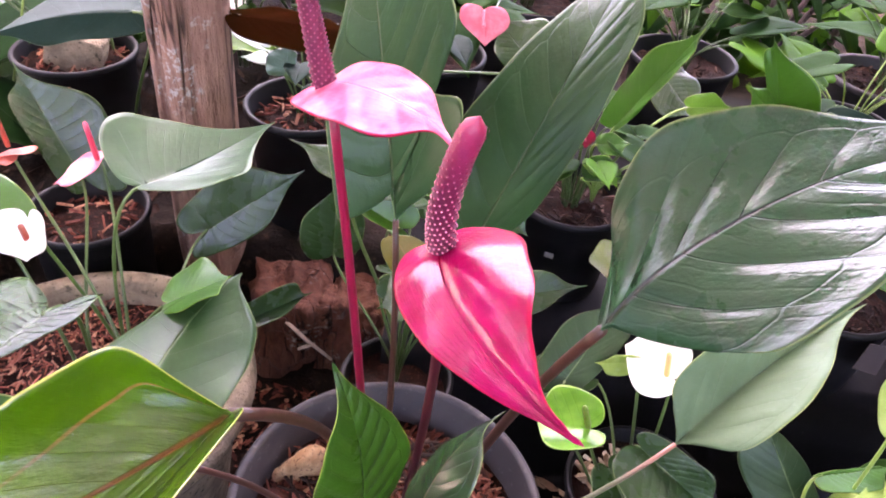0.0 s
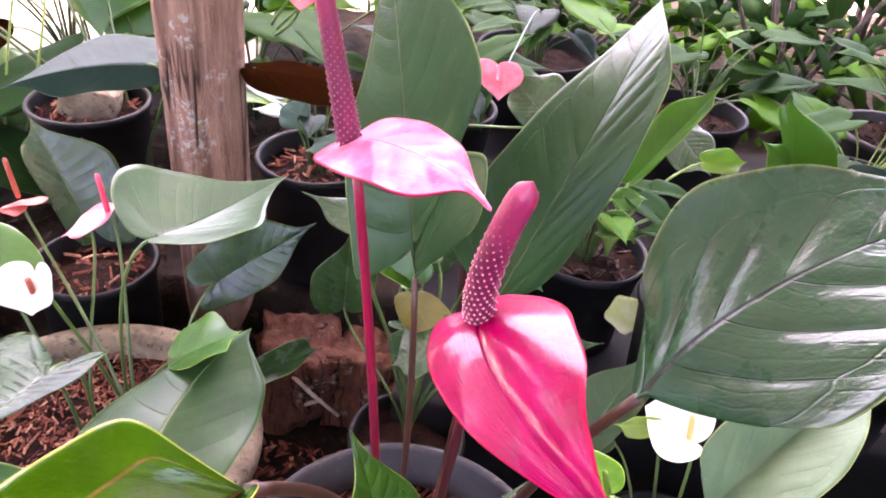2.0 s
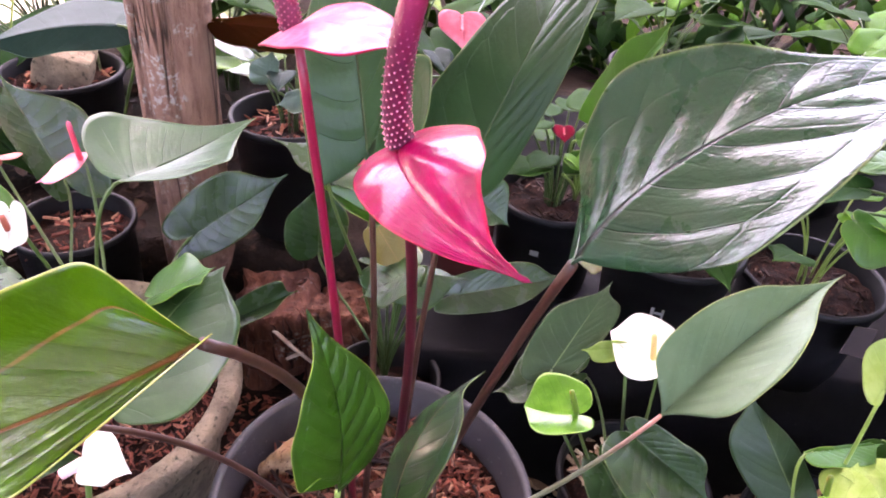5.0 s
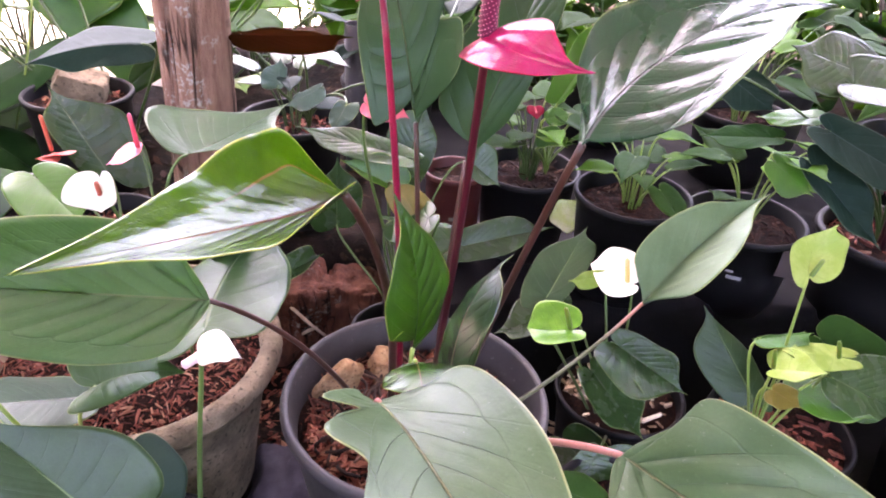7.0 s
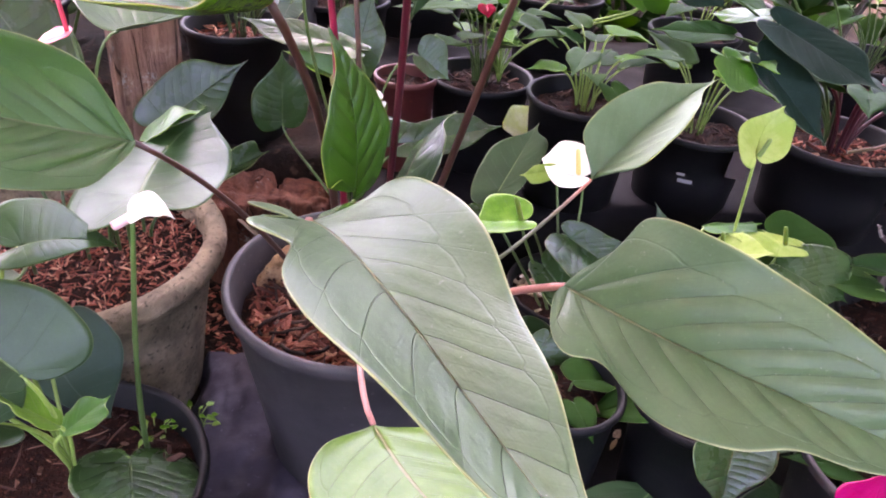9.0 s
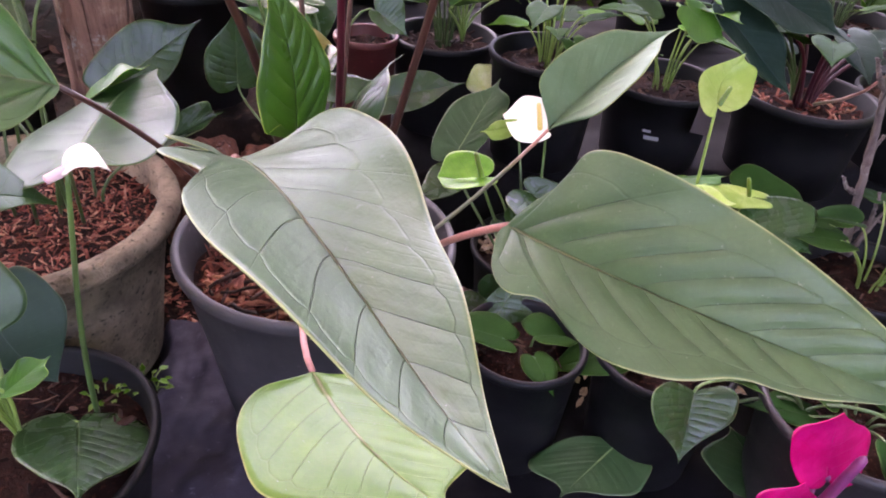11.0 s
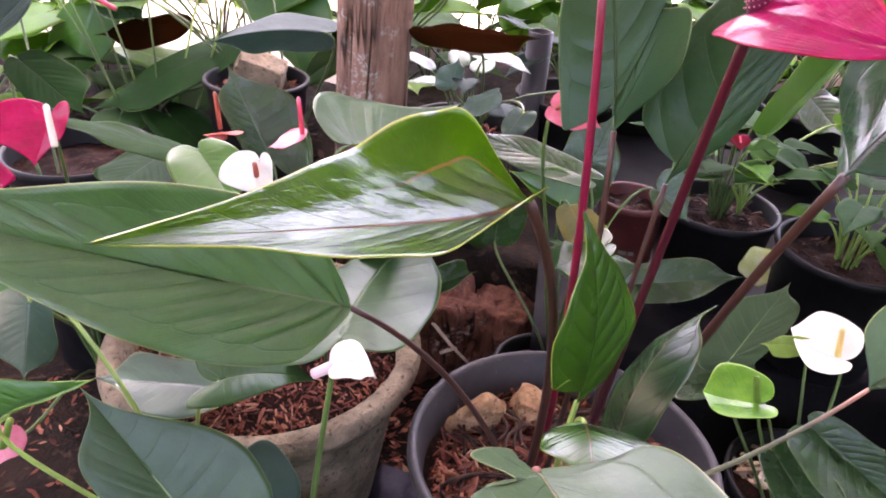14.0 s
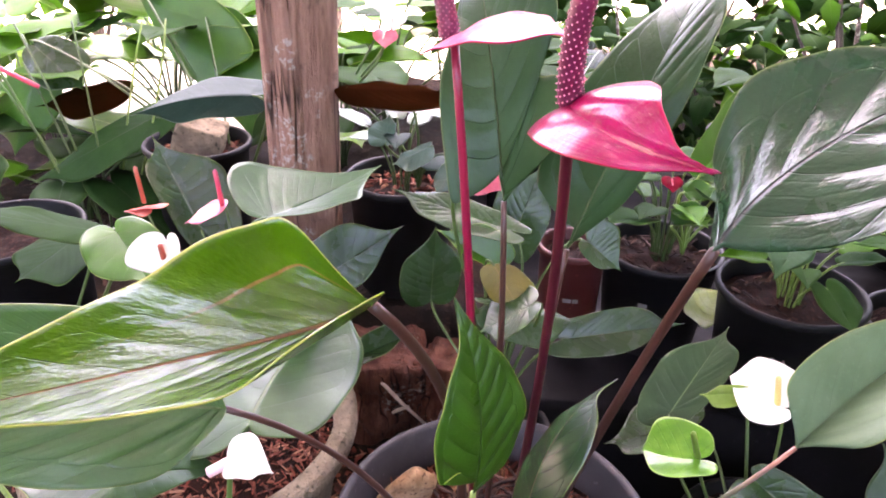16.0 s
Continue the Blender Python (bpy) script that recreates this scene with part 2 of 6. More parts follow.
M_DARK = leaf_material("leaf_deep_green", (0.010, 0.032, 0.013), (0.022, 0.058, 0.022), (0.020, 0.046, 0.016), 0.24, 10, 0.5, 0.7, 0.14, (0.14, 0.20, 0.07), 0.0, 0.06, (0.13, 0.085, 0.05), gloss=0.7, ring=0.5, loop=0.68)
M_SHEEN = leaf_material("leaf_deep_green_sheen", (0.007, 0.038, 0.017), (0.014, 0.056, 0.026), (0.004, 0.016, 0.008), 0.28, 7, 0.8, 0.9, 0.08, (0.14, 0.20, 0.07), 0.0, 0.22, (0.020, 0.014, 0.010), gloss=0.42, ring=0.25, loop=0.72, quilt=0.3, rib=0.010)
M_SMALLDARK = leaf_material("leaf_deep_green_small", (0.020, 0.050, 0.020), (0.040, 0.082, 0.036), (0.10, 0.14, 0.09), 0.40, 8, 0.4, 0.5, 0.14, (0.10, 0.15, 0.06), 0.0, 0.08, (0.14, 0.22, 0.08), gloss=0.4, ring=0.05, quilt=0.2)
M_SILK = leaf_material("leaf_silky_green", (0.034, 0.075, 0.038), (0.066, 0.118, 0.062), (0.09, 0.14, 0.08), 0.34, 9, 0.4, 0.8, 0.16, (0.16, 0.22, 0.10), 0.0, 0.12, gloss=0.4, ring=0.1)
M_UPRIGHT = leaf_material("leaf_upright_green", (0.018, 0.048, 0.020), (0.036, 0.078, 0.034), (0.018, 0.046, 0.018), 0.34, 12, 0.45, 0.9, 0.14, (0.16, 0.22, 0.08), 0.0, 0.16, (0.07, 0.10, 0.045), gloss=0.22, quilt=0.3)
M_MID = leaf_material("leaf_mid_green", (0.018, 0.046, 0.017), (0.040, 0.080, 0.032), (0.020, 0.055, 0.018), 0.27, 12, 0.45, 0.7, 0.16, (0.13, 0.19, 0.07), 0.0, 0.08, (0.08, 0.12, 0.05), gloss=0.45, quilt=0.15)
M_SATIN = leaf_material("leaf_satin_green", (0.028, 0.072, 0.024), (0.056, 0.112, 0.042), (0.05, 0.10, 0.04), 0.38, 8, 0.4, 0.6, 0.22, (0.13, 0.19, 0.07), 0.0, 0.08, (0.10, 0.16, 0.06), gloss=0.36, quilt=0.2)
M_SLATE = leaf_material("leaf_slate_green", (0.024, 0.040, 0.036), (0.046, 0.068, 0.062), (0.05, 0.08, 0.06), 0.5, 8, 0.3, 0.4, 0.08, (0.10, 0.14, 0.09), gloss=0.34)
M_FRONT = leaf_material("leaf_matt_green", (0.082, 0.128, 0.062), (0.124, 0.172, 0.092), (0.024, 0.046, 0.022), 0.38, 10, 0.7, 0.9, 0.16, (0.30, 0.34, 0.14), 0.35, 0.07, (0.30, 0.30, 0.16), gloss=0.52, ring=0.3, loop=0.7, quilt=0.4, rib=0.012, minor=0.35)
M_GLOSS = leaf_material("leaf_glossy_yellow_green", (0.085, 0.185, 0.004), (0.150, 0.275, 0.007), (0.20, 0.28, 0.02), 0.20, 9, 0.35, 0.8, 0.40, (0.50, 0.52, 0.10), 0.0, 0.42, (0.42, 0.16, 0.05), gloss=1.0, ring=0.25, loop=0.6, quilt=0.25, wet=0.6, rib=0.03, fold=0.82)
M_FRESH = leaf_material("leaf_fresh_green", (0.030, 0.125, 0.008), (0.060, 0.185, 0.016), (0.035, 0.10, 0.015), 0.36, 9, 0.45, 0.45, 0.25, (0.22, 0.36, 0.05))
M_PALE = leaf_material("leaf_pale_green", (0.150, 0.195, 0.125), (0.205, 0.250, 0.170), (0.10, 0.15, 0.08), 0.44, 10, 0.6, 0.7, 0.2, crinkle=0.05, gloss=0.22, quilt=0.15)
M_GREY = leaf_material("leaf_grey_green", (0.045, 0.075, 0.065), (0.085, 0.125, 0.105), (0.13, 0.15, 0.12), 0.33, 8, 0.4, 0.45, 0.1)
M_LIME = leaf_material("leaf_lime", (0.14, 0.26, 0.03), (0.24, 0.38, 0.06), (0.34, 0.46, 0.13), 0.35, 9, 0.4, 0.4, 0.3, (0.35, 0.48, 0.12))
M_YELLOW = leaf_material("leaf_yellowing", (0.14, 0.24, 0.03), (0.26, 0.34, 0.07), (0.36, 0.33, 0.15), 0.4, 9, 0.6, 0.6, 0.25, (0.4, 0.42, 0.12), 0.6)
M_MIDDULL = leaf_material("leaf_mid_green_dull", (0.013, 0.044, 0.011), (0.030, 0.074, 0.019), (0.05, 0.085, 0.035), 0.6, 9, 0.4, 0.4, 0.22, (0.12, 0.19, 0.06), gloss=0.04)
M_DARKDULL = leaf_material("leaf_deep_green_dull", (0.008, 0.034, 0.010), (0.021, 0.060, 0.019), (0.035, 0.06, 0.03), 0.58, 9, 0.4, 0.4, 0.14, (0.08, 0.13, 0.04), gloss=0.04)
# lighter than leaf_fresh_green: some of the backlight is put into the colour
M_FRESHDULL = leaf_material("leaf_fresh_green_dull", (0.055, 0.170, 0.010), (0.115, 0.270, 0.022), (0.12, 0.22, 0.04), 0.48, 9, 0.4, 0.4, 0.5, (0.22, 0.36, 0.05), gloss=0.14)
M_GREYDULL = leaf_material("leaf_grey_green_dull", (0.008, 0.020, 0.018), (0.018, 0.036, 0.033), (0.04, 0.060, 0.052), 0.55, 8, 0.4, 0.5, 0.06, (0.10, 0.14, 0.09), gloss=0.06)
M_YOUNG = leaf_material("leaf_young_green", (0.020, 0.078, 0.005), (0.040, 0.118, 0.009), (0.012, 0.05, 0.006), 0.30, 9, 0.6, 0.9, 0.22, (0.26, 0.34, 0.05), 0.0, 0.14, (0.02, 0.07, 0.01), gloss=0.5, quilt=0.4)
M_YOUNGWET = leaf_material("leaf_young_green_wet", (0.020, 0.078, 0.005), (0.040, 0.118, 0.009), (0.012, 0.05, 0.006), 0.18, 8, 0.5, 0.6, 0.22, (0.26, 0.34, 0.05), 0.0, 0.10, (0.20, 0.10, 0.05), gloss=0.8, quilt=0.4, wet=0.5)
M_BROAD = leaf_material("leaf_broad_green", (0.072, 0.142, 0.056), (0.120, 0.192, 0.088), (0.024, 0.056, 0.020), 0.36, 12, 0.9, 0.9, 0.36, (0.26, 0.31, 0.10), 0.2, 0.10, (0.16, 0.18, 0.09), gloss=0.95, ring=0.3, loop=0.72, quilt=0.4)
M_OCHRE = leaf_material("leaf_ochre", (0.20, 0.10, 0.01), (0.30, 0.17, 0.025), (0.26, 0.15, 0.04), 0.5, 9, 0.4, 0.6, 0.2)
M_BROWNLEAF = leaf_material("leaf_bronze", (0.014, 0.0026, 0.0013), (0.022, 0.0045, 0.002), (0.02, 0.006, 0.003), 0.7, 9, 0.3, 0.4, 0.12, (0.05, 0.02, 0.01), gloss=0.0)
M_RED = spathe_material("spathe_crimson_pink", (0.28, 0.0006, 0.046), (0.38, 0.0015, 0.080), 0.40, 0.6, 0.0, 0.1, (0.45, 0.004, 0.05), 2.0)
M_CRIMSON = spathe_material("spathe_crimson", (0.22, 0.0008, 0.030), (0.32, 0.002, 0.052), 0.5, 0.12, 0.2, 0.06)
M_PINKTOP = spathe_material("spathe_rose_pink", (0.68, 0.08, 0.19), (0.84, 0.24, 0.38), 0.4, 0.3, 0.0, 0.18, (0.40, 0.008, 0.05), 0.5)
M_PINK = spathe_material("spathe_soft_pink", (0.75, 0.16, 0.22), (0.85, 0.32, 0.38), 0.3, 0.3, 0.3, 0.25)
M_SALMON = spathe_material("spathe_salmon", (0.78, 0.20, 0.17), (0.86, 0.36, 0.32), 0.32, 0.3, 0.3, 0.25)
M_DEEPRED = spathe_material("spathe_dark_red", (0.17, 0.002, 0.014), (0.27, 0.005, 0.032), 0.3, 0.4, 0.3, 0.06)
M_WHITE = spathe_material("spathe_white", (0.74, 0.73, 0.62), (0.80, 0.79, 0.72), 0.4, 0.1, 0.12, 0.2, None, 0.3)
M_GREENSP = spathe_material("spathe_green", (0.055, 0.19, 0.010), (0.11, 0.30, 0.025), 0.25, 0.8, 0.3, 0.2, (0.22, 0.42, 0.07))
M_LIMESP = spathe_material("spathe_lime", (0.25, 0.38, 0.075), (0.36, 0.48, 0.14), 0.35, 0.3, 0.3, 0.25)
M_MAGENTA = spathe_material("spathe_magenta", (0.42, 0.003, 0.085), (0.54, 0.010, 0.13), 0.4, 0.6, 0.2, 0.12)
M_PETIOLE = stem_material("petiole_brown", (0.026, 0.011, 0.008), (0.060, 0.020, 0.013))
M_STEMRED = stem_material("peduncle_crimson", (0.10, 0.004, 0.014), (0.26, 0.005, 0.035), 0.36)
M_STEMWINE = stem_material("peduncle_wine", (0.024, 0.002, 0.005), (0.085, 0.003, 0.012), 0.45)
M_STEMMAUVE = stem_material("peduncle_mauve", (0.10, 0.014, 0.055), (0.19, 0.03, 0.11), 0.4)
M_STEMGREEN = stem_material("stem_green", (0.034, 0.070, 0.018), (0.075, 0.14, 0.032))
M_STEMLIME = stem_material("stem_lime", (0.12, 0.20, 0.04), (0.24, 0.36, 0.08))
M_STEMPINK = stem_material("petiole_pinkish", (0.12, 0.09, 0.05), (0.42, 0.17, 0.14))
M_STEMOLIVE = stem_material("petiole_olive", (0.095, 0.10, 0.050), (0.36, 0.14, 0.10), 0.4, 0.72)
M_SPADRED = spadix_material("spadix_plum", (0.13, 0.009, 0.042), (0.30, 0.02, 0.08), (0.75, 0.28, 0.34))
M_SPADPLAIN = spadix_material("spadix_mauve", (0.13, 0.012, 0.045), (0.24, 0.02, 0.07), (0.36, 0.09, 0.14))
M_SPADPINK = spadix_material("spadix_pink", (0.62, 0.06, 0.10), (0.72, 0.14, 0.2), (0.72, 0.3, 0.35))
M_SPADORANGE = spadix_material("spadix_rust", (0.34, 0.075, 0.045), (0.40, 0.11, 0.07), (0.5, 0.2, 0.15))
M_SPADYELLOW = spadix_material("spadix_ochre", (0.66, 0.50, 0.16), (0.72, 0.58, 0.24), (0.76, 0.64, 0.38))
M_SPADPALE = spadix_material("spadix_blush", (0.75, 0.5, 0.5), (0.8, 0.45, 0.47), (0.8, 0.6, 0.6))
M_SPADGREEN = spadix_material("spadix_green", (0.08, 0.16, 0.02), (0.14, 0.24, 0.04), (0.3, 0.4, 0.12))
M_POTGREY = plastic_material("plastic_grey", (0.027, 0.024, 0.026), (0.058, 0.052, 0.053), 0.5, 0.5, 0.3)
M_POTBLACK = plastic_material("plastic_black", (0.0035, 0.0034, 0.004), (0.010, 0.0094, 0.011), 0.5, 0.35, 0.2)
M_POTRED = plastic_material("plastic_terracotta", (0.070, 0.012, 0.010), (0.11, 0.030, 0.022), 0.5, 0.4)
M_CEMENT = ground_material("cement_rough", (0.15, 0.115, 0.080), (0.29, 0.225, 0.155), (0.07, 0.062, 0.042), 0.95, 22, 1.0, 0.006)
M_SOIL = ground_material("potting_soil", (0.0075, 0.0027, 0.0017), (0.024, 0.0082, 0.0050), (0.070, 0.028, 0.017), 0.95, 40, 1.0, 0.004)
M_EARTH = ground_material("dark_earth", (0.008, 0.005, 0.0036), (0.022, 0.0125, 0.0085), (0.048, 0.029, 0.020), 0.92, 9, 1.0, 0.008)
M_SHEET = plastic_material("plastic_sheet_black", (0.0028, 0.0025, 0.003), (0.009, 0.008, 0.010), 0.7, 0.5, 0.1)
M_CLOTH = plastic_material("plastic_cloth_grey", (0.026, 0.023, 0.034), (0.075, 0.068, 0.092), 0.6, 0.8, 0.2)
M_HUSKPALE = ground_material("pale_dry_wood", (0.60, 0.48, 0.38), (0.74, 0.64, 0.54), (0.4, 0.28, 0.2), 0.85, 60, 0.6, 0.001)
M_CHIP = chip_material("bark_mulch", (0.056, 0.016, 0.011), (0.22, 0.062, 0.038), (0.42, 0.21, 0.13))
M_DARKCHIP = chip_material("dark_chips", (0.012, 0.0055, 0.004), (0.034, 0.015, 0.010), (0.10, 0.052, 0.033))
M_CHIPPIECE = chip_material("bark_chip_single", (0.064, 0.023, 0.016), (0.24, 0.082, 0.054), (0.46, 0.25, 0.16), True)
M_DARKPIECE = chip_material("dark_chip_single", (0.036, 0.017, 0.011), (0.09, 0.042, 0.027), (0.19, 0.11, 0.07), True)
M_DRY = chip_material("dry_litter", (0.20, 0.13, 0.08), (0.40, 0.29, 0.19), (0.66, 0.57, 0.45))
M_COIR = ground_material("coconut_husk", (0.24, 0.13, 0.065), (0.40, 0.25, 0.14), (0.06, 0.03, 0.02), 0.9, 50, 1.0, 0.003)
M_POST = bark_material("weathered_timber", (0.155, 0.078, 0.056), (0.30, 0.172, 0.125), (0.44, 0.31, 0.24))
M_BLOCK = bark_material("rotten_log", (0.075, 0.028, 0.018), (0.19, 0.075, 0.048), (0.32, 0.17, 0.115))
M_TWIG = bark_material("grey_twig", (0.085, 0.062, 0.056), (0.18, 0.135, 0.125), (0.28, 0.24, 0.22))
# tone kept this pale to carry the glare of sunlit ground
M_PAVE = ground_material("pale_sunlit_ground", (0.36, 0.32, 0.27), (0.52, 0.48, 0.42), (0.22, 0.18, 0.14), 0.9, 3, 0.3, 0.004)


def plain(name, colour, rough=0.6):
    n = Nodes(name)
    n.set(color=n.mix(n.ramp(n.noise(80, 4), 0.4, 0.7, 0.0, 0.3), colour, tuple(c * 0.7 for c in colour)), rough=rough)
    return n.mat


M_INK = plain("chalk_ink", (0.16, 0.16, 0.165))
M_TAG = plain("paper_tag", (0.030, 0.018, 0.018), 0.8)


def translucent_roof(name):
    """Milky sheeting for the unseen roof, added to block and spread the sun's light."""
    n = Nodes(name)
    n.set(color=(0.30, 0.29, 0.28), rough=0.8)
    n.leaky((0.79, 0.77, 0.80), 0.20)
    return n.mat


M_HEDGE = ground_material("hedge_green", (0.012, 0.030, 0.010), (0.05, 0.10, 0.03), (0.08, 0.14, 0.05), 0.8, 6, 1.0, 0.05)
M_SILVER = leaf_material("leaf_silvery", (0.12, 0.15, 0.14), (0.22, 0.25, 0.23), (0.2, 0.24, 0.2), 0.36, 8, 0.3, 0.4, 0.12, (0.4, 0.42, 0.38))
# pale yellow leaf, whitened further in place of a patch of sun
M_TORN = spathe_material("leaf_torn_pale_sunlit", (0.70, 0.76, 0.34), (0.90, 0.90, 0.72), 0.4, 0.2, 0.6, 0.4, (0.45, 0.55, 0.12), 0.9)
M_WHITESPADIX = spadix_material("spadix_white", (0.7, 0.62, 0.5), (0.75, 0.7, 0.6), (0.8, 0.75, 0.65))
M_NET = translucent_roof("unseen_roof_sheet")


# ---- building blocks ----
def vec(p):
    return np.array(p, float)


def mesh_object(name, verts, faces, material, parent=None, uv=None, smooth=True, label=""):
    me = bpy.data.meshes.new(name)
    me.from_pydata([tuple(map(float, v)) for v in verts], [], [tuple(map(int, f)) for f in faces])
    if uv is not None:
        idx = np.empty(len(me.loops), dtype=np.int32)
        me.loops.foreach_get("vertex_index", idx)
        me.uv_layers.new(name="UVMap").data.foreach_set("uv", np.asarray(uv, np.float32)[idx].ravel())
    me.polygons.foreach_set("use_smooth", [smooth] * len(me.polygons))
    me.materials.append(material)
    me.update()
    ob = new(name, me)
    if parent:
        ob.parent = parent
    return tagged(ob, label) if label else ob


def thing(name, label, category, group="", at=(0, 0, 0)):
    """An Empty at a thing's base; its parts keep world places."""
    e = new(name)
    e.location = at
    e.empty_display_size = 0.02
    bpy.context.view_layer.update()
    return tagged(e, label, category, group)


def bez(p0, p1, p2, p3, n):
    t = np.linspace(0, 1, n)[:, None]
    p0, p1, p2, p3 = map(vec, (p0, p1, p2, p3))
    return (1 - t) ** 3 * p0 + 3 * (1 - t) ** 2 * t * p1 + 3 * (1 - t) * t**2 * p2 + t**3 * p3


def tube(points, radii, sides=8, cap=True):
    """A round rod along points."""
    P, n = vec(points), len(points)
    R = np.broadcast_to(np.asarray(radii, float), (n,))
    tang = np.gradient(P, axis=0)
    tang /= np.linalg.norm(tang, axis=1)[:, None] + 1e-12
    ref = vec((1, 0, 0)) if abs(tang[0][0]) < 0.8 else vec((0, 1, 0))
    verts, uv = [], []
    for i in range(n):
        a = np.cross(tang[i], ref)
        a /= np.linalg.norm(a) + 1e-12
        b = np.cross(tang[i], a)
        for s in range(sides):
            th = 2 * math.pi * s / sides
            verts.append(P[i] + R[i] * (math.cos(th) * a + math.sin(th) * b))
            uv.append((i / (n - 1), 0.3 * s / sides))
    faces = [(i * sides + s, i * sides + (s + 1) % sides, (i + 1) * sides + (s + 1) % sides, (i + 1) * sides + s) for i in range(n - 1) for s in range(sides)]
    if cap:
        faces += [tuple(range(sides))[::-1], tuple((n - 1) * sides + s for s in range(sides))]
    return verts, faces, uv


def lathe(profile, segs=48, centre=(0, 0, 0), wobble=0.0, seed=0):
    """A turned body from (radius, height) pairs."""
    c, verts = vec(centre), []
    for r, z in profile:
        for s in range(segs):
            th = 2 * math.pi * s / segs
            k = 1 + wobble * (noise.noise((3 * math.cos(th) + seed, 3 * math.sin(th), z * 20)))
            verts.append(c + (r * k * math.cos(th), r * k * math.sin(th), z))
    faces = [(i * segs + s, i * segs + (s + 1) % segs, (i + 1) * segs + (s + 1) % segs, (i + 1) * segs + s) for i in range(len(profile) - 1) for s in range(segs)]
    return verts, faces


def outline(lobe, aw, full, n, tail=None):
    """Half the outline of a blade: along the midrib and out from it. tail: where a drawn-out tip begins, and its width."""
    s1 = bez((0, 0), (-lobe * 0.9, 0.08), (-lobe, 0.28), (-lobe, 0.5), n)
    s2 = bez((-lobe, 0.5), (-lobe, 0.8), (aw - 0.22 - 0.3 * lobe, 1.0), (aw, 1.0), n)
    if tail:
        at, w = tail
        s3 = bez((aw, 1.0), (aw + 0.32, 1.0), (at - 0.16, w + full), (at, w), n + 4)
        s4 = bez((at, w), (at + 0.05, w * 0.55), (0.93, w * 0.35), (1, 0), 8)
        return np.concatenate([s1[:-1], s2[:-1], s3[:-1], s4])
    s3 = bez((aw, 1.0), (aw + 0.32, 1.0), (0.7, full), (1, 0), n + 8)
    return np.concatenate([s1[:-1], s2[:-1], s3])


def blade(B, T, D, WL, WR, lobe=(0.1, 0.1), curl=(0, 0), aw=0.35, full=0.08, fine=7, cross=4, wave=0.0, pucker=0.0, veins=12, seed=0, cup=0.0, lift=0.0, sag=(0, 0), lean=0.2, nick=(), ragged=0.03, skew=(0, 0, 0), tail=None):
    """A leaf or spathe: midrib from B to T bowed by D, the widest points WL and WR off it, lobes behind B."""
    B, T, D, WL, WR, S = map(vec, (B, T, D, WL, WR, skew))
    aw, full = [q if isinstance(q, tuple) else (q, q) for q in (aw, full)]
    N = np.cross(WR - WL, T - B)
    N /= np.linalg.norm(N)
    size = np.linalg.norm(T - B)
    verts, uv, faces = [], [], []

    def spine(a):
        a = np.asarray(a, float)[:, None]
        p = B + a * (T - B) + 4 * a * (1 - a) * D + a * (1 - a) * (1 - 2 * a) * S
        return np.where(a < 0, B + a * (T - B + 4 * D + S), p)

    rng = np.random.RandomState(seed)
    ph = rng.uniform(0, 6.28, 4)
    for s, W in enumerate((WL, WR)):
        o = outline(lobe[s], aw[s], full[s], fine, tail)
        n = len(o)
        k = np.linspace(0, 1, n)
        wide = np.linalg.norm(W) / size
        run = np.concatenate([[0], np.cumsum(np.hypot(np.diff(o[:, 0]), np.diff(o[:, 1]) * wide))])
        k = run / run[-1]
        o = o.copy()
        o[:, 1] *= 1 + ragged * np.array([noise.noise((7 * q, seed * 1.7 + s * 5, 2.0)) for q in k])
        for side_, at_, deep_, span_ in nick:
            if side_ == s:
                o[:, 1] *= 1 - deep_ * np.exp(-(((k - at_) / span_) ** 2))
        am = np.maximum.accumulate(np.clip(o[:, 0] - lean * np.clip(o[:, 1] * 1.6, 0, 1), 0.0, 1.0))
        am = np.maximum(am, 0.10 * k)
        fan = 0.3 * k + 0.7 * am
        base = len(verts)
        for j in range(cross + 1):
            v = j / cross
            a = am + (o[:, 0] - am) * (v**1.4)
            b = o[:, 1] * v
            P = spine(a) + b[:, None] * W + (b**2)[:, None] * curl[s] * N
            d = np.zeros(n)
            d += pucker * np.abs(np.sin(math.pi * (veins * fan + 0.5))) ** 0.7 * math.sin(math.pi * min(1, v * 1.14)) * np.sin(math.pi * np.clip(k, 0.02, 0.98)) ** 0.5
            d += wave * v**3 * (np.sin(11 * k + ph[s]) + 0.6 * np.sin(23 * k + ph[2 + s])) * np.sin(math.pi * k) ** 0.5
            d += cup * (v * o[:, 1]) ** 2
            d += lift * np.clip(-a, 0, 1) * v
            if pucker:
                d += pucker * 0.8 * v * (1 - v) * 4 * np.array([noise.noise(tuple(p * 26 + seed)) for p in P])
            d -= sag[s] * o[:, 1] * (min(v / 0.64, (1 - v) / 0.36) - 0.18 * math.exp(-(((v - 0.64) / 0.09) ** 2)))
            P = P + d[:, None] * N
            verts += list(P)
            uv += [(q, 0.5 + (0.5 if s else -0.5) * v) for q in fan]
        for j in range(cross):
            for i in range(n - 1):
                q = [base + j * n + i, base + j * n + i + 1, base + (j + 1) * n + i + 1, base + (j + 1) * n + i]
                faces.append(q if s else q[::-1])
    return verts, faces, uv, size


def weld(ob, thick):
    """Joins the two halves of a blade along the midrib and gives it thickness."""
    bm = bmesh.new()
    bm.from_mesh(ob.data)
    bmesh.ops.remove_doubles(bm, verts=bm.verts, dist=0.00002)
    bm.to_mesh(ob.data)
    bm.free()
    if thick:
        m = ob.modifiers.new("thick", "SOLIDIFY")
        m.thickness, m.offset = thick, -1
    return ob


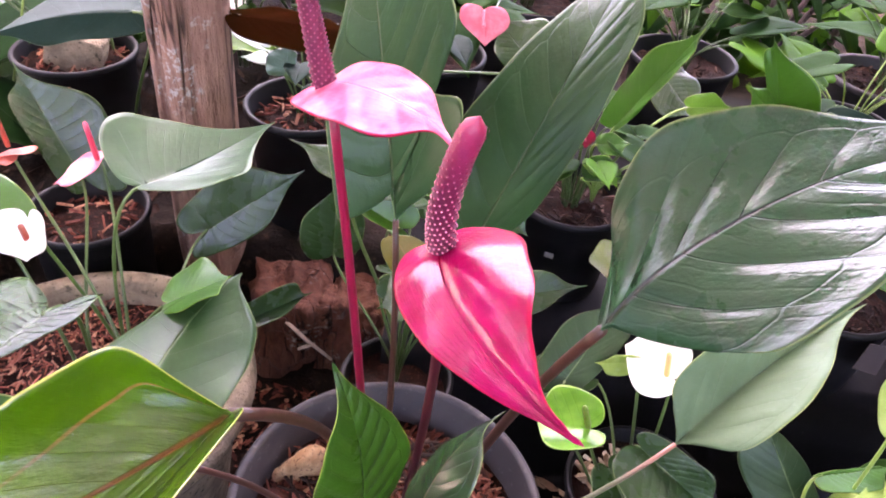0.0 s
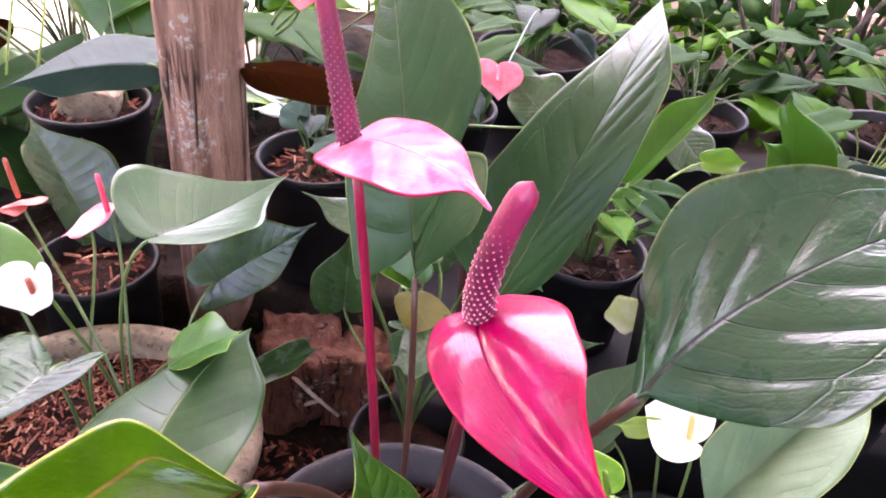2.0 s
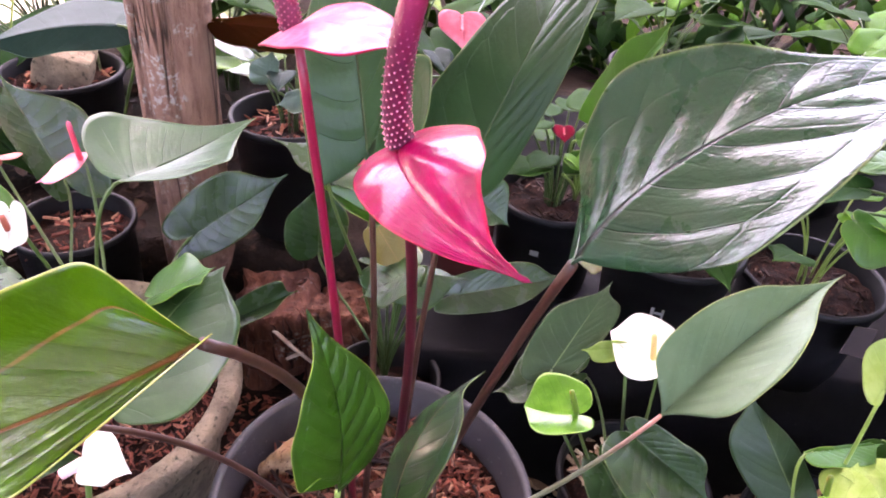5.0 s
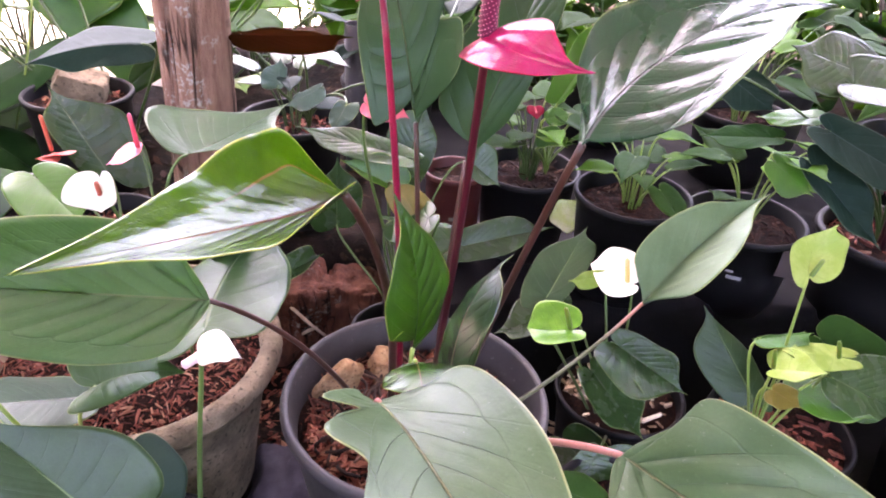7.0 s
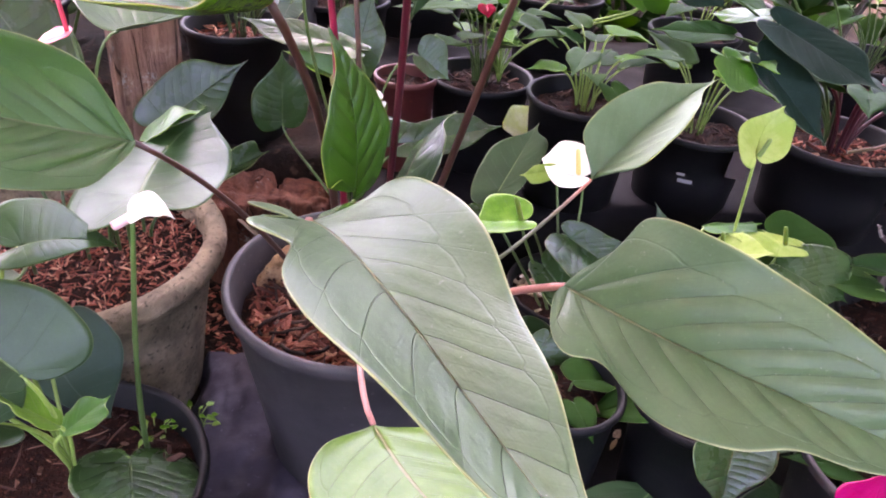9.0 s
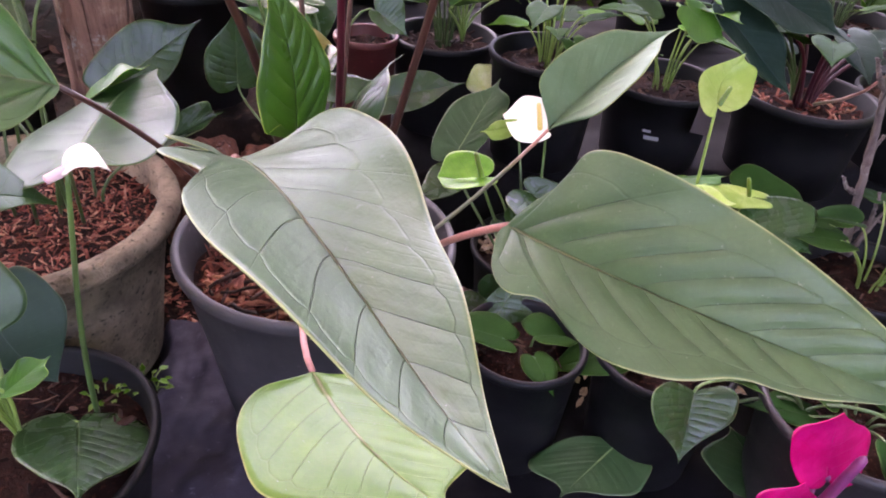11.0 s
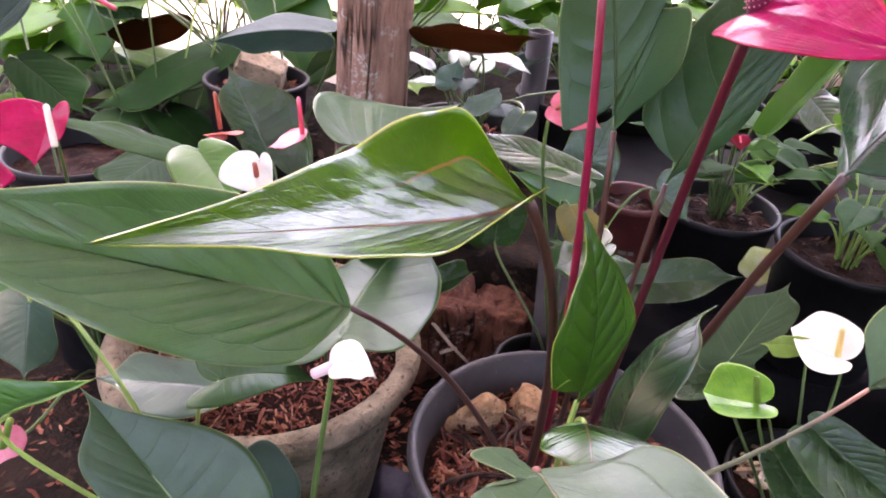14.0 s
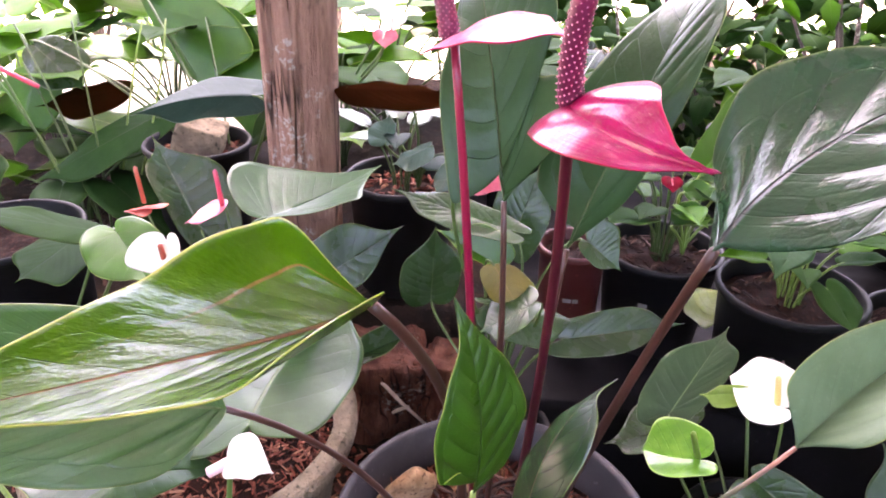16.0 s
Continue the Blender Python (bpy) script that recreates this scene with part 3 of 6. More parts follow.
def leaf(plant, B, T, D, WL, WR, lobe=(0.1, 0.1), curl=(0, 0), aw=0.35, full=0.08, mat=None, foot=None, stem=None, thick_stem=0.0016, bow=(0, 0, 0), via=None, name="leaf", label="", big=False, **k):
    fine, cross = (24, 14) if big else (7, 4)
    v, f, uv, size = blade(B, T, D, WL, WR, lobe, curl, aw, full, k.pop("fine", fine), k.pop("cross", cross), seed=len(bpy.data.objects), **k)
    off = vec(plant.location)
    ob = weld(mesh_object(name, vec(v) - off, f, mat or M_MID, plant, uv, label=label), 0.0007 if big else 0.0005)
    if foot is not None:
        B, foot = vec(B), vec(foot)
        up = vec((0, 0, 1)) * np.linalg.norm(B - foot) * 0.42
        inward = vec(D) * 4 + vec(T) - B
        inward = inward / np.linalg.norm(inward) * np.linalg.norm(B - foot) * 0.18
        if name != "leaf":
            inward = inward * 0.2 + vec((0, 0, 0.2)) * np.linalg.norm(B - foot)
        pts = bez(foot, foot + up + vec(bow), B - inward + vec(bow), B, 14)
        if via is not None:
            via = vec(via)
            t = np.linalg.norm(via - foot) / (np.linalg.norm(via - foot) + np.linalg.norm(B - via))
            c = (via - (1 - t) ** 2 * foot - t**2 * B) / (2 * t * (1 - t))
            pts = bez(foot, foot + (c - foot) * 2 / 3, B + (c - B) * 2 / 3, B, 14)
        r = np.linspace(thick_stem * 1.35, thick_stem, 14)
        tv, tf, tuv = tube(pts, r, 8)
        mesh_object("petiole" if name == "leaf" else "peduncle", vec(tv) - off, tf, stem or M_PETIOLE, ob, tuv)
    return ob


def spadix(spathe, base, tip, r0, r1, mat, bend=(0, 0, 0), bumps=0, off=(0, 0, 0)):
    """A fleshy spike, with rows of small flowers where they show."""
    base, tip, n = vec(base), vec(tip), 22
    t = np.linspace(0, 1, n)[:, None]
    pts = base + t * (tip - base) + 4 * t * (1 - t) * vec(bend)
    r = r0 + (r1 - r0) * t[:, 0] ** 0.8
    r = r * np.sqrt(np.clip(1 - ((t[:, 0] - 0.9) / 0.1).clip(0, 1) ** 2, 0.004, 1)) * (0.8 + 0.2 * np.clip(t[:, 0] / 0.06, 0, 1))
    pts = np.concatenate([pts, pts[-1:] + (pts[-1:] - pts[-2:-1]) * 0.02])
    r = np.append(r, 0.00005)
    v, f, uv = tube(pts, r, 14)
    if bumps:
        axis = (tip - base) / np.linalg.norm(tip - base)
        a = np.cross(axis, (0, 1, 0))
        a /= np.linalg.norm(a)
        b = np.cross(axis, a)
        for i in range(bumps):
            s = 0.01 + 0.94 * (i / bumps)
            c = base + s * (tip - base) + 4 * s * (1 - s) * vec(bend)
            th = i * 2.39996
            d = math.cos(th) * a + math.sin(th) * b
            rad = r0 + (r1 - r0) * s**0.8
            h = rad * 0.16 * (1 - 0.75 * s**2)
            w = rad * 0.14
            q = np.cross(axis, d)
            m = c + d * rad * 0.97
            k = len(v)
            v += [m + q * w, m + axis * w, m - q * w, m - axis * w, m + d * h + q * w * 0.4, m + d * h + axis * w * 0.4, m + d * h - q * w * 0.4, m + d * h - axis * w * 0.4]
            uv += [(s, 0.3)] * 4 + [(s, 0.3 + 0.7 * (1 - s**3))] * 4
            f += [(k, k + 1, k + 5, k + 4), (k + 1, k + 2, k + 6, k + 5), (k + 2, k + 3, k + 7, k + 6), (k + 3, k, k + 4, k + 7), (k + 4, k + 5, k + 6, k + 7)]
    return mesh_object("spadix", vec(v) - vec(off), f, mat, spathe, uv)


def scatter(name, centre, radius, z, count, size, mat, seed, parent=None, dome=0.0, flat=0.35):
    """Loose angular chips, as one heap."""
    rng = np.random.RandomState(seed)
    V, F = [], []
    for i in range(count):
        th, rr = rng.uniform(0, 6.283), radius * math.sqrt(rng.uniform(0, 1))
        c = vec((centre[0] + rr * math.cos(th), centre[1] + rr * math.sin(th), z + dome * (1 - (rr / radius) ** 2) + rng.uniform(-0.003, 0.004)))
        L, W, H = size * rng.uniform(0.5, 2.2), size * rng.uniform(0.10, 0.38), size * rng.uniform(0.08, flat * 0.8)
        rot = np.array(Euler((rng.uniform(-0.7, 0.7), rng.uniform(-0.7, 0.7), rng.uniform(0, 6.28))).to_matrix())
        k = len(V)
        for x, y, h in ((-1, -1, -1), (1, -0.7, -1), (0.8, 1, -1), (-0.9, 0.8, -1), (-0.8, -0.7, 1), (0.9, -0.9, 1), (1, 0.7, 0.8), (-0.7, 0.9, 1)):
            V.append(c + rot @ vec((x * L / 2 * rng.uniform(0.7, 1.1), y * W / 2, h * H / 2)))
        F += [(k + 3, k + 2, k + 1, k), (k + 4, k + 5, k + 6, k + 7), (k, k + 1, k + 5, k + 4), (k + 1, k + 2, k + 6, k + 5), (k + 2, k + 3, k + 7, k + 6), (k + 3, k, k + 4, k + 7)]
    return mesh_object(name, V, F, mat, parent, smooth=False)


def soil(pot, r, z, mat, seed, lump=0.004):
    """The surface of the mix in a pot, uneven."""
    rings, segs = 12, 36
    v = [(0, 0, z + lump)]
    for i in range(1, rings + 1):
        for s in range(segs):
            th, rr = 2 * math.pi * s / segs, r * i / rings
            x, y = rr * math.cos(th), rr * math.sin(th)
            v.append((x, y, z + lump * 2 * noise.noise((x * 45 + seed, y * 45, 0.3)) + lump * (1 - (i / rings) ** 2)))
    f = [(0, 1 + s, 1 + (s + 1) % segs) for s in range(segs)]
    f += [(1 + (i - 1) * segs + s, 1 + i * segs + s, 1 + i * segs + (s + 1) % segs, 1 + (i - 1) * segs + (s + 1) % segs) for i in range(1, rings) for s in range(segs)]
    return mesh_object("soil", v, f, mat, pot)


CHIP_MESHES = {}


def bark_chips(pot, radius, z, count, size, mat, seed, dome=0.008):
    """Single chips of bark that lie on the mix."""
    rng = np.random.RandomState(seed)
    if mat.name not in CHIP_MESHES:
        kinds = []
        for i in range(14):
            n, L, W, H = 7, rng.uniform(0.9, 2.6), rng.uniform(0.06, 0.30), rng.uniform(0.04, 0.10)
            ring = [(L / 2 * math.cos(a) * rng.uniform(0.75, 1.1), W / 2 * math.sin(a) * rng.uniform(0.7, 1.2)) for a in np.linspace(0, 2 * math.pi, n, endpoint=False)]
            bend = rng.uniform(-0.25, 0.25)
            v = [(x, y, -H / 2 + bend * x * x) for x, y in ring] + [(x * 0.85, y * 0.8, H / 2 + bend * x * x + rng.uniform(-0.05, 0.05)) for x, y in ring]
            f = [tuple(range(n))[::-1], tuple(range(n, 2 * n))] + [(a, (a + 1) % n, n + (a + 1) % n, n + a) for a in range(n)]
            me = bpy.data.meshes.new("bark_chip")
            me.from_pydata(v, [], f)
            me.materials.append(mat)
            kinds.append(me)
        CHIP_MESHES[mat.name] = kinds
    for i in range(count):
        th, rr = rng.uniform(0, 6.283), radius * math.sqrt(rng.uniform(0, 1))
        o = new("bark_chip", CHIP_MESHES[mat.name][rng.randint(14)])
        o.parent = pot
        o.location = (rr * math.cos(th), rr * math.sin(th), z + dome * (1 - (rr / radius) ** 2) + rng.uniform(0.0, 0.007))
        o.rotation_euler = (rng.uniform(-0.6, 0.6), rng.uniform(-0.6, 0.6), rng.uniform(0, 6.28))
        grow = size * rng.uniform(0.4, 1.5)
        o.scale = (grow * rng.uniform(0.6, 1.5), grow * rng.uniform(0.5, 2.2), grow * rng.uniform(0.6, 1.4))


def plant_pot(x, y, z, r, rim_z, mat, label, soil_mat=None, lip=0.014, thick=0.004, taper=0.74, drop=0.03, chips=None, group="", seed=1, marks=None, pieces=0):
    """A round pot with a rolled lip that stands at z; rim_z is the height of its rim."""
    p = thing("plant_pot", label, "plant pot", group, (x, y, z))
    h = rim_z - z
    rb = r * taper
    outer = [(rb - 0.006, 0), (rb, 0.004), (rb + (r - thick * 1.6 - rb) * 0.5, h * 0.5), (r - thick * 1.6, h - lip), (r - thick * 0.4, h - lip * 0.92), (r, h - lip * 0.6), (r, h - lip * 0.3), (r - thick * 0.3, h - 0.0012), (r - thick * 0.9, h), (r - thick * 1.7, h - 0.001), (r - thick * 2.2, h - 0.004), (rb - thick + (r - rb - thick) * 0.5, h * 0.5), (rb - thick, 0.008)]
    v, f = lathe(outer, 64)
    mesh_object("body", v, f, mat, p)
    v, f = lathe([(0.0005, 0.001), (rb - 0.004, 0.001)], 32)
    mesh_object("bottom", v, f, mat, p)
    k = (h - drop) / h
    soil(p, rb + (r - rb) * k - thick * 1.2, h - drop, soil_mat or M_SOIL, seed)
    if chips:
        c = scatter("bark_mulch", (0, 0), (rb + (r - rb) * k) * 0.86, h - drop + 0.003, chips[0], chips[1], chips[2], seed, p, 0.006)
        tagged(c, kind="stuff")
        if pieces:
            bark_chips(p, (rb + (r - rb) * k) * 0.86, h - drop + 0.006, pieces, chips[1] * 1.1, M_CHIPPIECE if chips[2] == M_CHIP else M_DARKPIECE, seed + 50)
    if marks:
        for i, (a0, zz, w, hh) in enumerate(marks):
            vv = []
            rr = rb + (r - thick * 1.6 - rb) * zz + 0.0012
            for s in range(5):
                th = radians(a0) + w / rr * (s / 4 - 0.5)
                vv += [(rr * math.cos(th), rr * math.sin(th), h * zz - hh / 2), (rr * math.cos(th), rr * math.sin(th), h * zz + hh / 2)]
            mesh_object("marking", vv, [(2 * s, 2 * s + 2, 2 * s + 3, 2 * s + 1) for s in range(4)], M_INK, p)
    return p


# ---- setting ----
def wavy_sheet(name, x0, x1, y0, y1, nx, ny, height, mat, parent=None):
    v = [(x0 + (x1 - x0) * i / nx, y0 + (y1 - y0) * j / ny, height(x0 + (x1 - x0) * i / nx, y0 + (y1 - y0) * j / ny)) for j in range(ny + 1) for i in range(nx + 1)]
    f = [(j * (nx + 1) + i, j * (nx + 1) + i + 1, (j + 1) * (nx + 1) + i + 1, (j + 1) * (nx + 1) + i) for j in range(ny) for i in range(nx)]
    return mesh_object(name, v, f, mat, parent)


def earth(x, y):
    return -0.006 + 0.012 * noise.noise((x * 5, y * 5, 1.0)) + 0.004 * noise.noise((x * 22, y * 22, 2.0))


tagged(wavy_sheet("ground", -1.6, 1.8, -1.2, 2.3, 120, 120, earth, M_EARTH), "dark damp earth scattered with bits of bark", "ground", kind="structure")


def flat_ground(name, patches, mat, label):
    v, f = [], []
    for x0, x1, y0, y1 in patches:
        k = len(v)
        v += [(x0, y0, -0.008), (x1, y0, -0.008), (x1, y1, -0.008), (x0, y1, -0.008)]
        f.append((k, k + 1, k + 2, k + 3))
    tagged(mesh_object(name, v, f, mat, smooth=False), label, "ground", kind="structure")


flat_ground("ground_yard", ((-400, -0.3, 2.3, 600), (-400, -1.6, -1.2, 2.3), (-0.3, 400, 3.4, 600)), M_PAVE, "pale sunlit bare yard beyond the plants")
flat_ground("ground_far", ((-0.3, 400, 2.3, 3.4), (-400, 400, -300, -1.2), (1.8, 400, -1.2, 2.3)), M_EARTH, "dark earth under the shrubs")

# raised step at the back, covered with black plastic sheeting
STEP = 0.185


def sheet_height(x, y):
    fold = 0.006 * noise.noise((x * 9, y * 14, 4.0)) + 0.003 * math.sin(38 * y + 6 * noise.noise((x * 3, y * 3, 7)))
    rise = min(1.0, max(0.0, (y - 0.225 - 0.02 * noise.noise((x * 4, 0, 9))) / 0.06))
    return 0.012 + (STEP - 0.012) * rise * rise * (3 - 2 * rise) + fold


tagged(wavy_sheet("ground_sheet", -0.035, 1.7, 0.02, 1.15, 150, 120, sheet_height, M_SHEET), "black plastic sheeting wrinkled over a low step", "sheet", kind="structure")


def low_sheet(x, y):
    return 0.016 + 0.010 * noise.noise((x * 12, y * 12, 3.0)) + 0.05 * max(0, 0.10 - abs(x + 0.10) * 1.2) * max(0, 1 - abs(y + 0.17) / 0.2) * 6


tagged(wavy_sheet("ground_plastic", 0.06, 0.75, -0.55, 0.1, 60, 60, low_sheet, M_SHEET), "black plastic sheeting under the small pots", "sheet", kind="structure")


def cloth_height(x, y):
    ragged = -0.235 + 0.035 * noise.noise((y * 7, 2.0, 5.0)) + 0.012 * noise.noise((y * 30, 4.0, 1.0))
    inside = min(1.0, max(0.0, (x - ragged) / 0.03))
    fold = 0.010 * abs(noise.noise((x * 18, y * 11, 6.0))) + 0.005 * abs(noise.noise((x * 45, y * 38, 8.0)))
    return (low_sheet(x, y) + fold) * inside - 0.035 * (1 - inside)


tagged(wavy_sheet("ground_cloth", -0.30, 0.06, -0.55, 0.16, 100, 130, cloth_height, M_CLOTH), "crumpled grey-black plastic cloth under the pots", "sheet", kind="structure")


# ---- the flowering plant in the grey pot ----
main_pot = plant_pot(0, 0, 0.012, 0.147, 0.268, M_POTGREY, "grey plastic pot with a rolled rim, filled with bark chips", M_SOIL, 0.017, 0.0045, 0.70, 0.048, (1700, 0.013, M_CHIP), seed=3, pieces=290)
HEART = vec((0.0, -0.01, 0.225))
plant = thing("anthurium_plant", "anthurium with glossy crimson spathes in the grey pot", "plant", at=(0.0, -0.01, 0.22))


def foot(dx=0.0, dy=0.0):
    return HEART + (dx, dy, 0)


leaf(plant, (0.109, -0.092, 0.605), (0.324, -0.016, 0.698), (-0.030, -0.003, 0.022), (0.031, 0.089, 0.016), (0.070, -0.048, 0.000), (0.072, -0.083), (0.051, 0.032), (-0.001, 0.228), (0.273, 0.258), skew=(-0.031, -0.017, -0.032), mat=M_SHEEN, foot=foot(0.03, 0.0), via=(0.096, -0.05, 0.51), thick_stem=0.0032, big=True, fine=40, cross=22, veins=7, pucker=0.0024, wave=0.002, lean=0.16, label="large dark leaf with sunken veins and a broad sheen")
leaf(plant, (-0.011, 0.028, 0.572), (-0.057, 0.196, 0.748), (-0.001, -0.026, 0.034), (-0.028, -0.013, -0.054), (0.049, -0.005, 0.047), (-0.167, -0.021), (0.010, 0.010), (0.261, 0.207), (0.139, 0.214), skew=(0.009, -0.004, -0.014), nick=((1, 0.36, 0.45, 0.042),), mat=M_UPRIGHT, foot=foot(-0.01, 0.02), via=(-0.007, 0.02, 0.5), thick_stem=0.0022, big=True, fine=40, cross=22, veins=12, pucker=0.0010, wave=0.003, label="upright dull green leaf with wavy edges")
leaf(plant, (0.040, 0.046, 0.527), (0.151, 0.224, 0.720), (0.004, -0.048, 0.054), (-0.041, 0.027, -0.018), (0.036, -0.007, 0.033), (-0.128, -0.043), (0.014, -0.006), (0.274, 0.263), (0.128, 0.103), skew=(-0.006, -0.000, -0.003), mat=M_UPRIGHT, foot=foot(0.02, 0.02), via=(0.036, 0.042, 0.489), thick_stem=0.0022, big=True, fine=40, cross=22, veins=12, pucker=0.0008, wave=0.002, label="tall upright pointed leaf")
leaf(plant, (-0.067, -0.162, 0.595), (-0.184, -0.351, 0.656), (0.015, 0.037, -0.020), (-0.025, -0.098, 0.024), (-0.039, -0.012, 0.056), (0.348, 0.034), (0.009, -0.007), (0.085, 0.137), (0.429, 0.344), skew=(0.015, 0.011, -0.012), mat=M_GLOSS, foot=foot(-0.03, 0.0), via=(-0.045, -0.10, 0.51), thick_stem=0.0032, big=True, fine=40, cross=22, veins=9, pucker=0.0008, wave=0.004, sag=(0.004, 0.017), label="young yellow-green leaf with a wet-looking gloss")
leaf(plant, (-0.175, -0.120, 0.479), (-0.407, -0.286, 0.620), (0.015, 0.016, -0.014), (-0.026, -0.067, -0.007), (-0.028, -0.006, 0.071), (0.03, 0.02), (-0.003, 0.003), 0.17, 0.13, mat=M_BROAD, foot=foot(-0.03, -0.03), via=(-0.12, -0.07, 0.40), thick_stem=0.0022, big=True, veins=12, pucker=0.0026, wave=0.002, sag=(0, 0.008), label="broad mid-green leaf with darker side veins")
leaf(plant, (-0.014, -0.115, 0.426), (-0.033, -0.096, 0.563), (0.009, -0.004, 0.008), (-0.023, -0.023, 0.004), (0.024, 0.025, 0.010), (-0.147, 0.0), (-0.004, 0.001), (0.223, 0.248), (0.159, 0.153), skew=(0.006, 0.002, -0.002), mat=M_YOUNG, foot=foot(-0.01, -0.04), thick_stem=0.002, stem=M_STEMLIME, big=True, veins=9, pucker=0.0013, wave=0.002, label="small upright fresh green leaf")
leaf(plant, (0.022, -0.101, 0.385), (0.077, -0.053, 0.482), (-0.011, -0.003, 0.015), (-0.009, 0.021, -0.022), (0.022, -0.021, 0.019), (0.02, 0.01), (0.003, -0.000), 0.37, 0.08, mat=M_DARK, foot=foot(0.02, -0.04), thick_stem=0.002, big=True, veins=8, pucker=0.0005, wave=0.0015, label="narrow folded dark leaf")
leaf(plant, (-0.044, -0.240, 0.485), (0.054, -0.516, 0.531), (0.008, -0.007, 0.002), (-0.047, -0.028, 0.037), (0.064, -0.018, 0.024), (0.060, 0.051), (0.007, -0.013), (0.326, 0.068), (0.441, 0.211), skew=(-0.029, 0.089, 0.052), nick=((0, 0.10, 0.65, 0.055), (0, 0.225, 0.61, 0.027), (0, 0.37, 0.33, 0.059)), mat=M_FRONT, foot=foot(-0.02, -0.06), via=(-0.04, -0.185, 0.405), thick_stem=0.0028, stem=M_STEMPINK, big=True, fine=40, cross=22, veins=10, pucker=0.0016, wave=0.004, sag=(0, 0), label="long matt leaf with sunken veins and pale scuffs")
leaf(plant, (0.129, -0.243, 0.434), (0.314, -0.432, 0.440), (-0.003, -0.008, 0.001), (0.061, -0.016, 0.061), (-0.019, -0.058, -0.016), (0.024, 0.036), (0.002, 0.000), (0.067, 0.240), (0.489, 0.202), skew=(-0.025, 0.026, -0.008), nick=((1, 0.28, 0.29, 0.070), (1, 0.64, 0.23, 0.084),), mat=M_FRONT, foot=foot(0.04, -0.04), via=(0.11, -0.19, 0.39), thick_stem=0.0028, stem=M_STEMPINK, big=True, fine=40, cross=22, veins=10, pucker=0.0016, wave=0.003, sag=(0, 0), label="long pointed matt leaf with sunken veins")
leaf(plant, (-0.003, -0.290, 0.355), (0.072, -0.411, 0.364), (-0.005, -0.002, -0.007), (-0.054, -0.051, 0.028), (0.078, 0.014, -0.022), (0.00, -0.01), (0.000, -0.001), 0.36, 0.08, mat=M_YELLOW, foot=foot(0.0, -0.06), thick_stem=0.0022, stem=M_STEMPINK, big=True, veins=9, pucker=0.0015, wave=0.002, label="lower leaf turning yellow-green")
leaf(plant, (0.237, 0.012, 0.382), (0.421, 0.139, 0.451), (-0.003, 0.002, 0.009), (-0.015, 0.028, 0.042), (0.044, -0.030, 0.032), (-0.02, -0.02), (0.000, -0.001), 0.20, 0.09, mat=M_PALE, foot=foot(0.05, -0.01), via=(0.18, -0.01, 0.335), thick_stem=0.0019, stem=M_STEMOLIVE, big=True, veins=11, pucker=0.0019, wave=0.002, label="pale dull green leaf on a long bent stalk")
leaf(plant, (-0.015, -0.172, 0.460), (-0.012, -0.226, 0.467), (0, 0, 0.006), (-0.026, -0.005, -0.008), (0.041, -0.000, -0.004), (0.05, 0.05), (0, 0), 0.35, 0.15, mat=M_YOUNGWET, foot=foot(-0.005, -0.05), stem=M_STEMLIME, big=True, veins=8, pucker=0.0006, wave=0.001, label="small new leaf with wet gloss")
a = leaf(plant, (0.019, -0.156, 0.700), (0.061, -0.244, 0.707), (-0.010, -0.002, 0.000), (0.017, -0.020, 0.024), (-0.019, 0.002, -0.011), (0.162, 0.065), (-0.013, -0.001), (0.132, 0.190), (0.071, 0.400), skew=(-0.014, 0.007, 0.016), tail=(0.879, 0.134), mat=M_RED, foot=foot(0.01, 0.0), via=(0.025, -0.075, 0.55), stem=M_STEMWINE, thick_stem=0.0028, name="spathe", big=True, fine=40, cross=22, wave=0.001, pucker=0.0003, veins=6, cup=-0.002, label="glossy crimson-pink heart-shaped spathe")
spadix(a, (0.019, -0.157, 0.700), (0.024, -0.185, 0.770), 0.0056, 0.0042, M_SPADRED, (-0.004, -0.002, -0.002), 340, plant.location)
b = leaf(plant, (-0.044, -0.039, 0.702), (0.020, -0.122, 0.721), (0.005, 0.002, 0.005), (0.016, 0.014, 0.001), (-0.016, -0.021, -0.007), (0.082, 0.162), (0.006, 0.001), (0.243, 0.406), (0.174, 0.119), skew=(-0.023, -0.002, 0.009), tail=(0.830, 0.080), mat=M_PINKTOP, foot=foot(-0.02, 0.02), via=(-0.030, -0.038, 0.555), stem=M_STEMRED, thick_stem=0.0026, name="spathe", big=True, fine=40, cross=22, wave=0.001, pucker=0.0006, veins=6, label="rose-pink glossy spathe seen from below")
spadix(b, (-0.046, -0.039, 0.700), (-0.060, -0.040, 0.776), 0.0060, 0.0042, M_SPADPLAIN, (0.0, 0.0, 0.0), 380, plant.location)

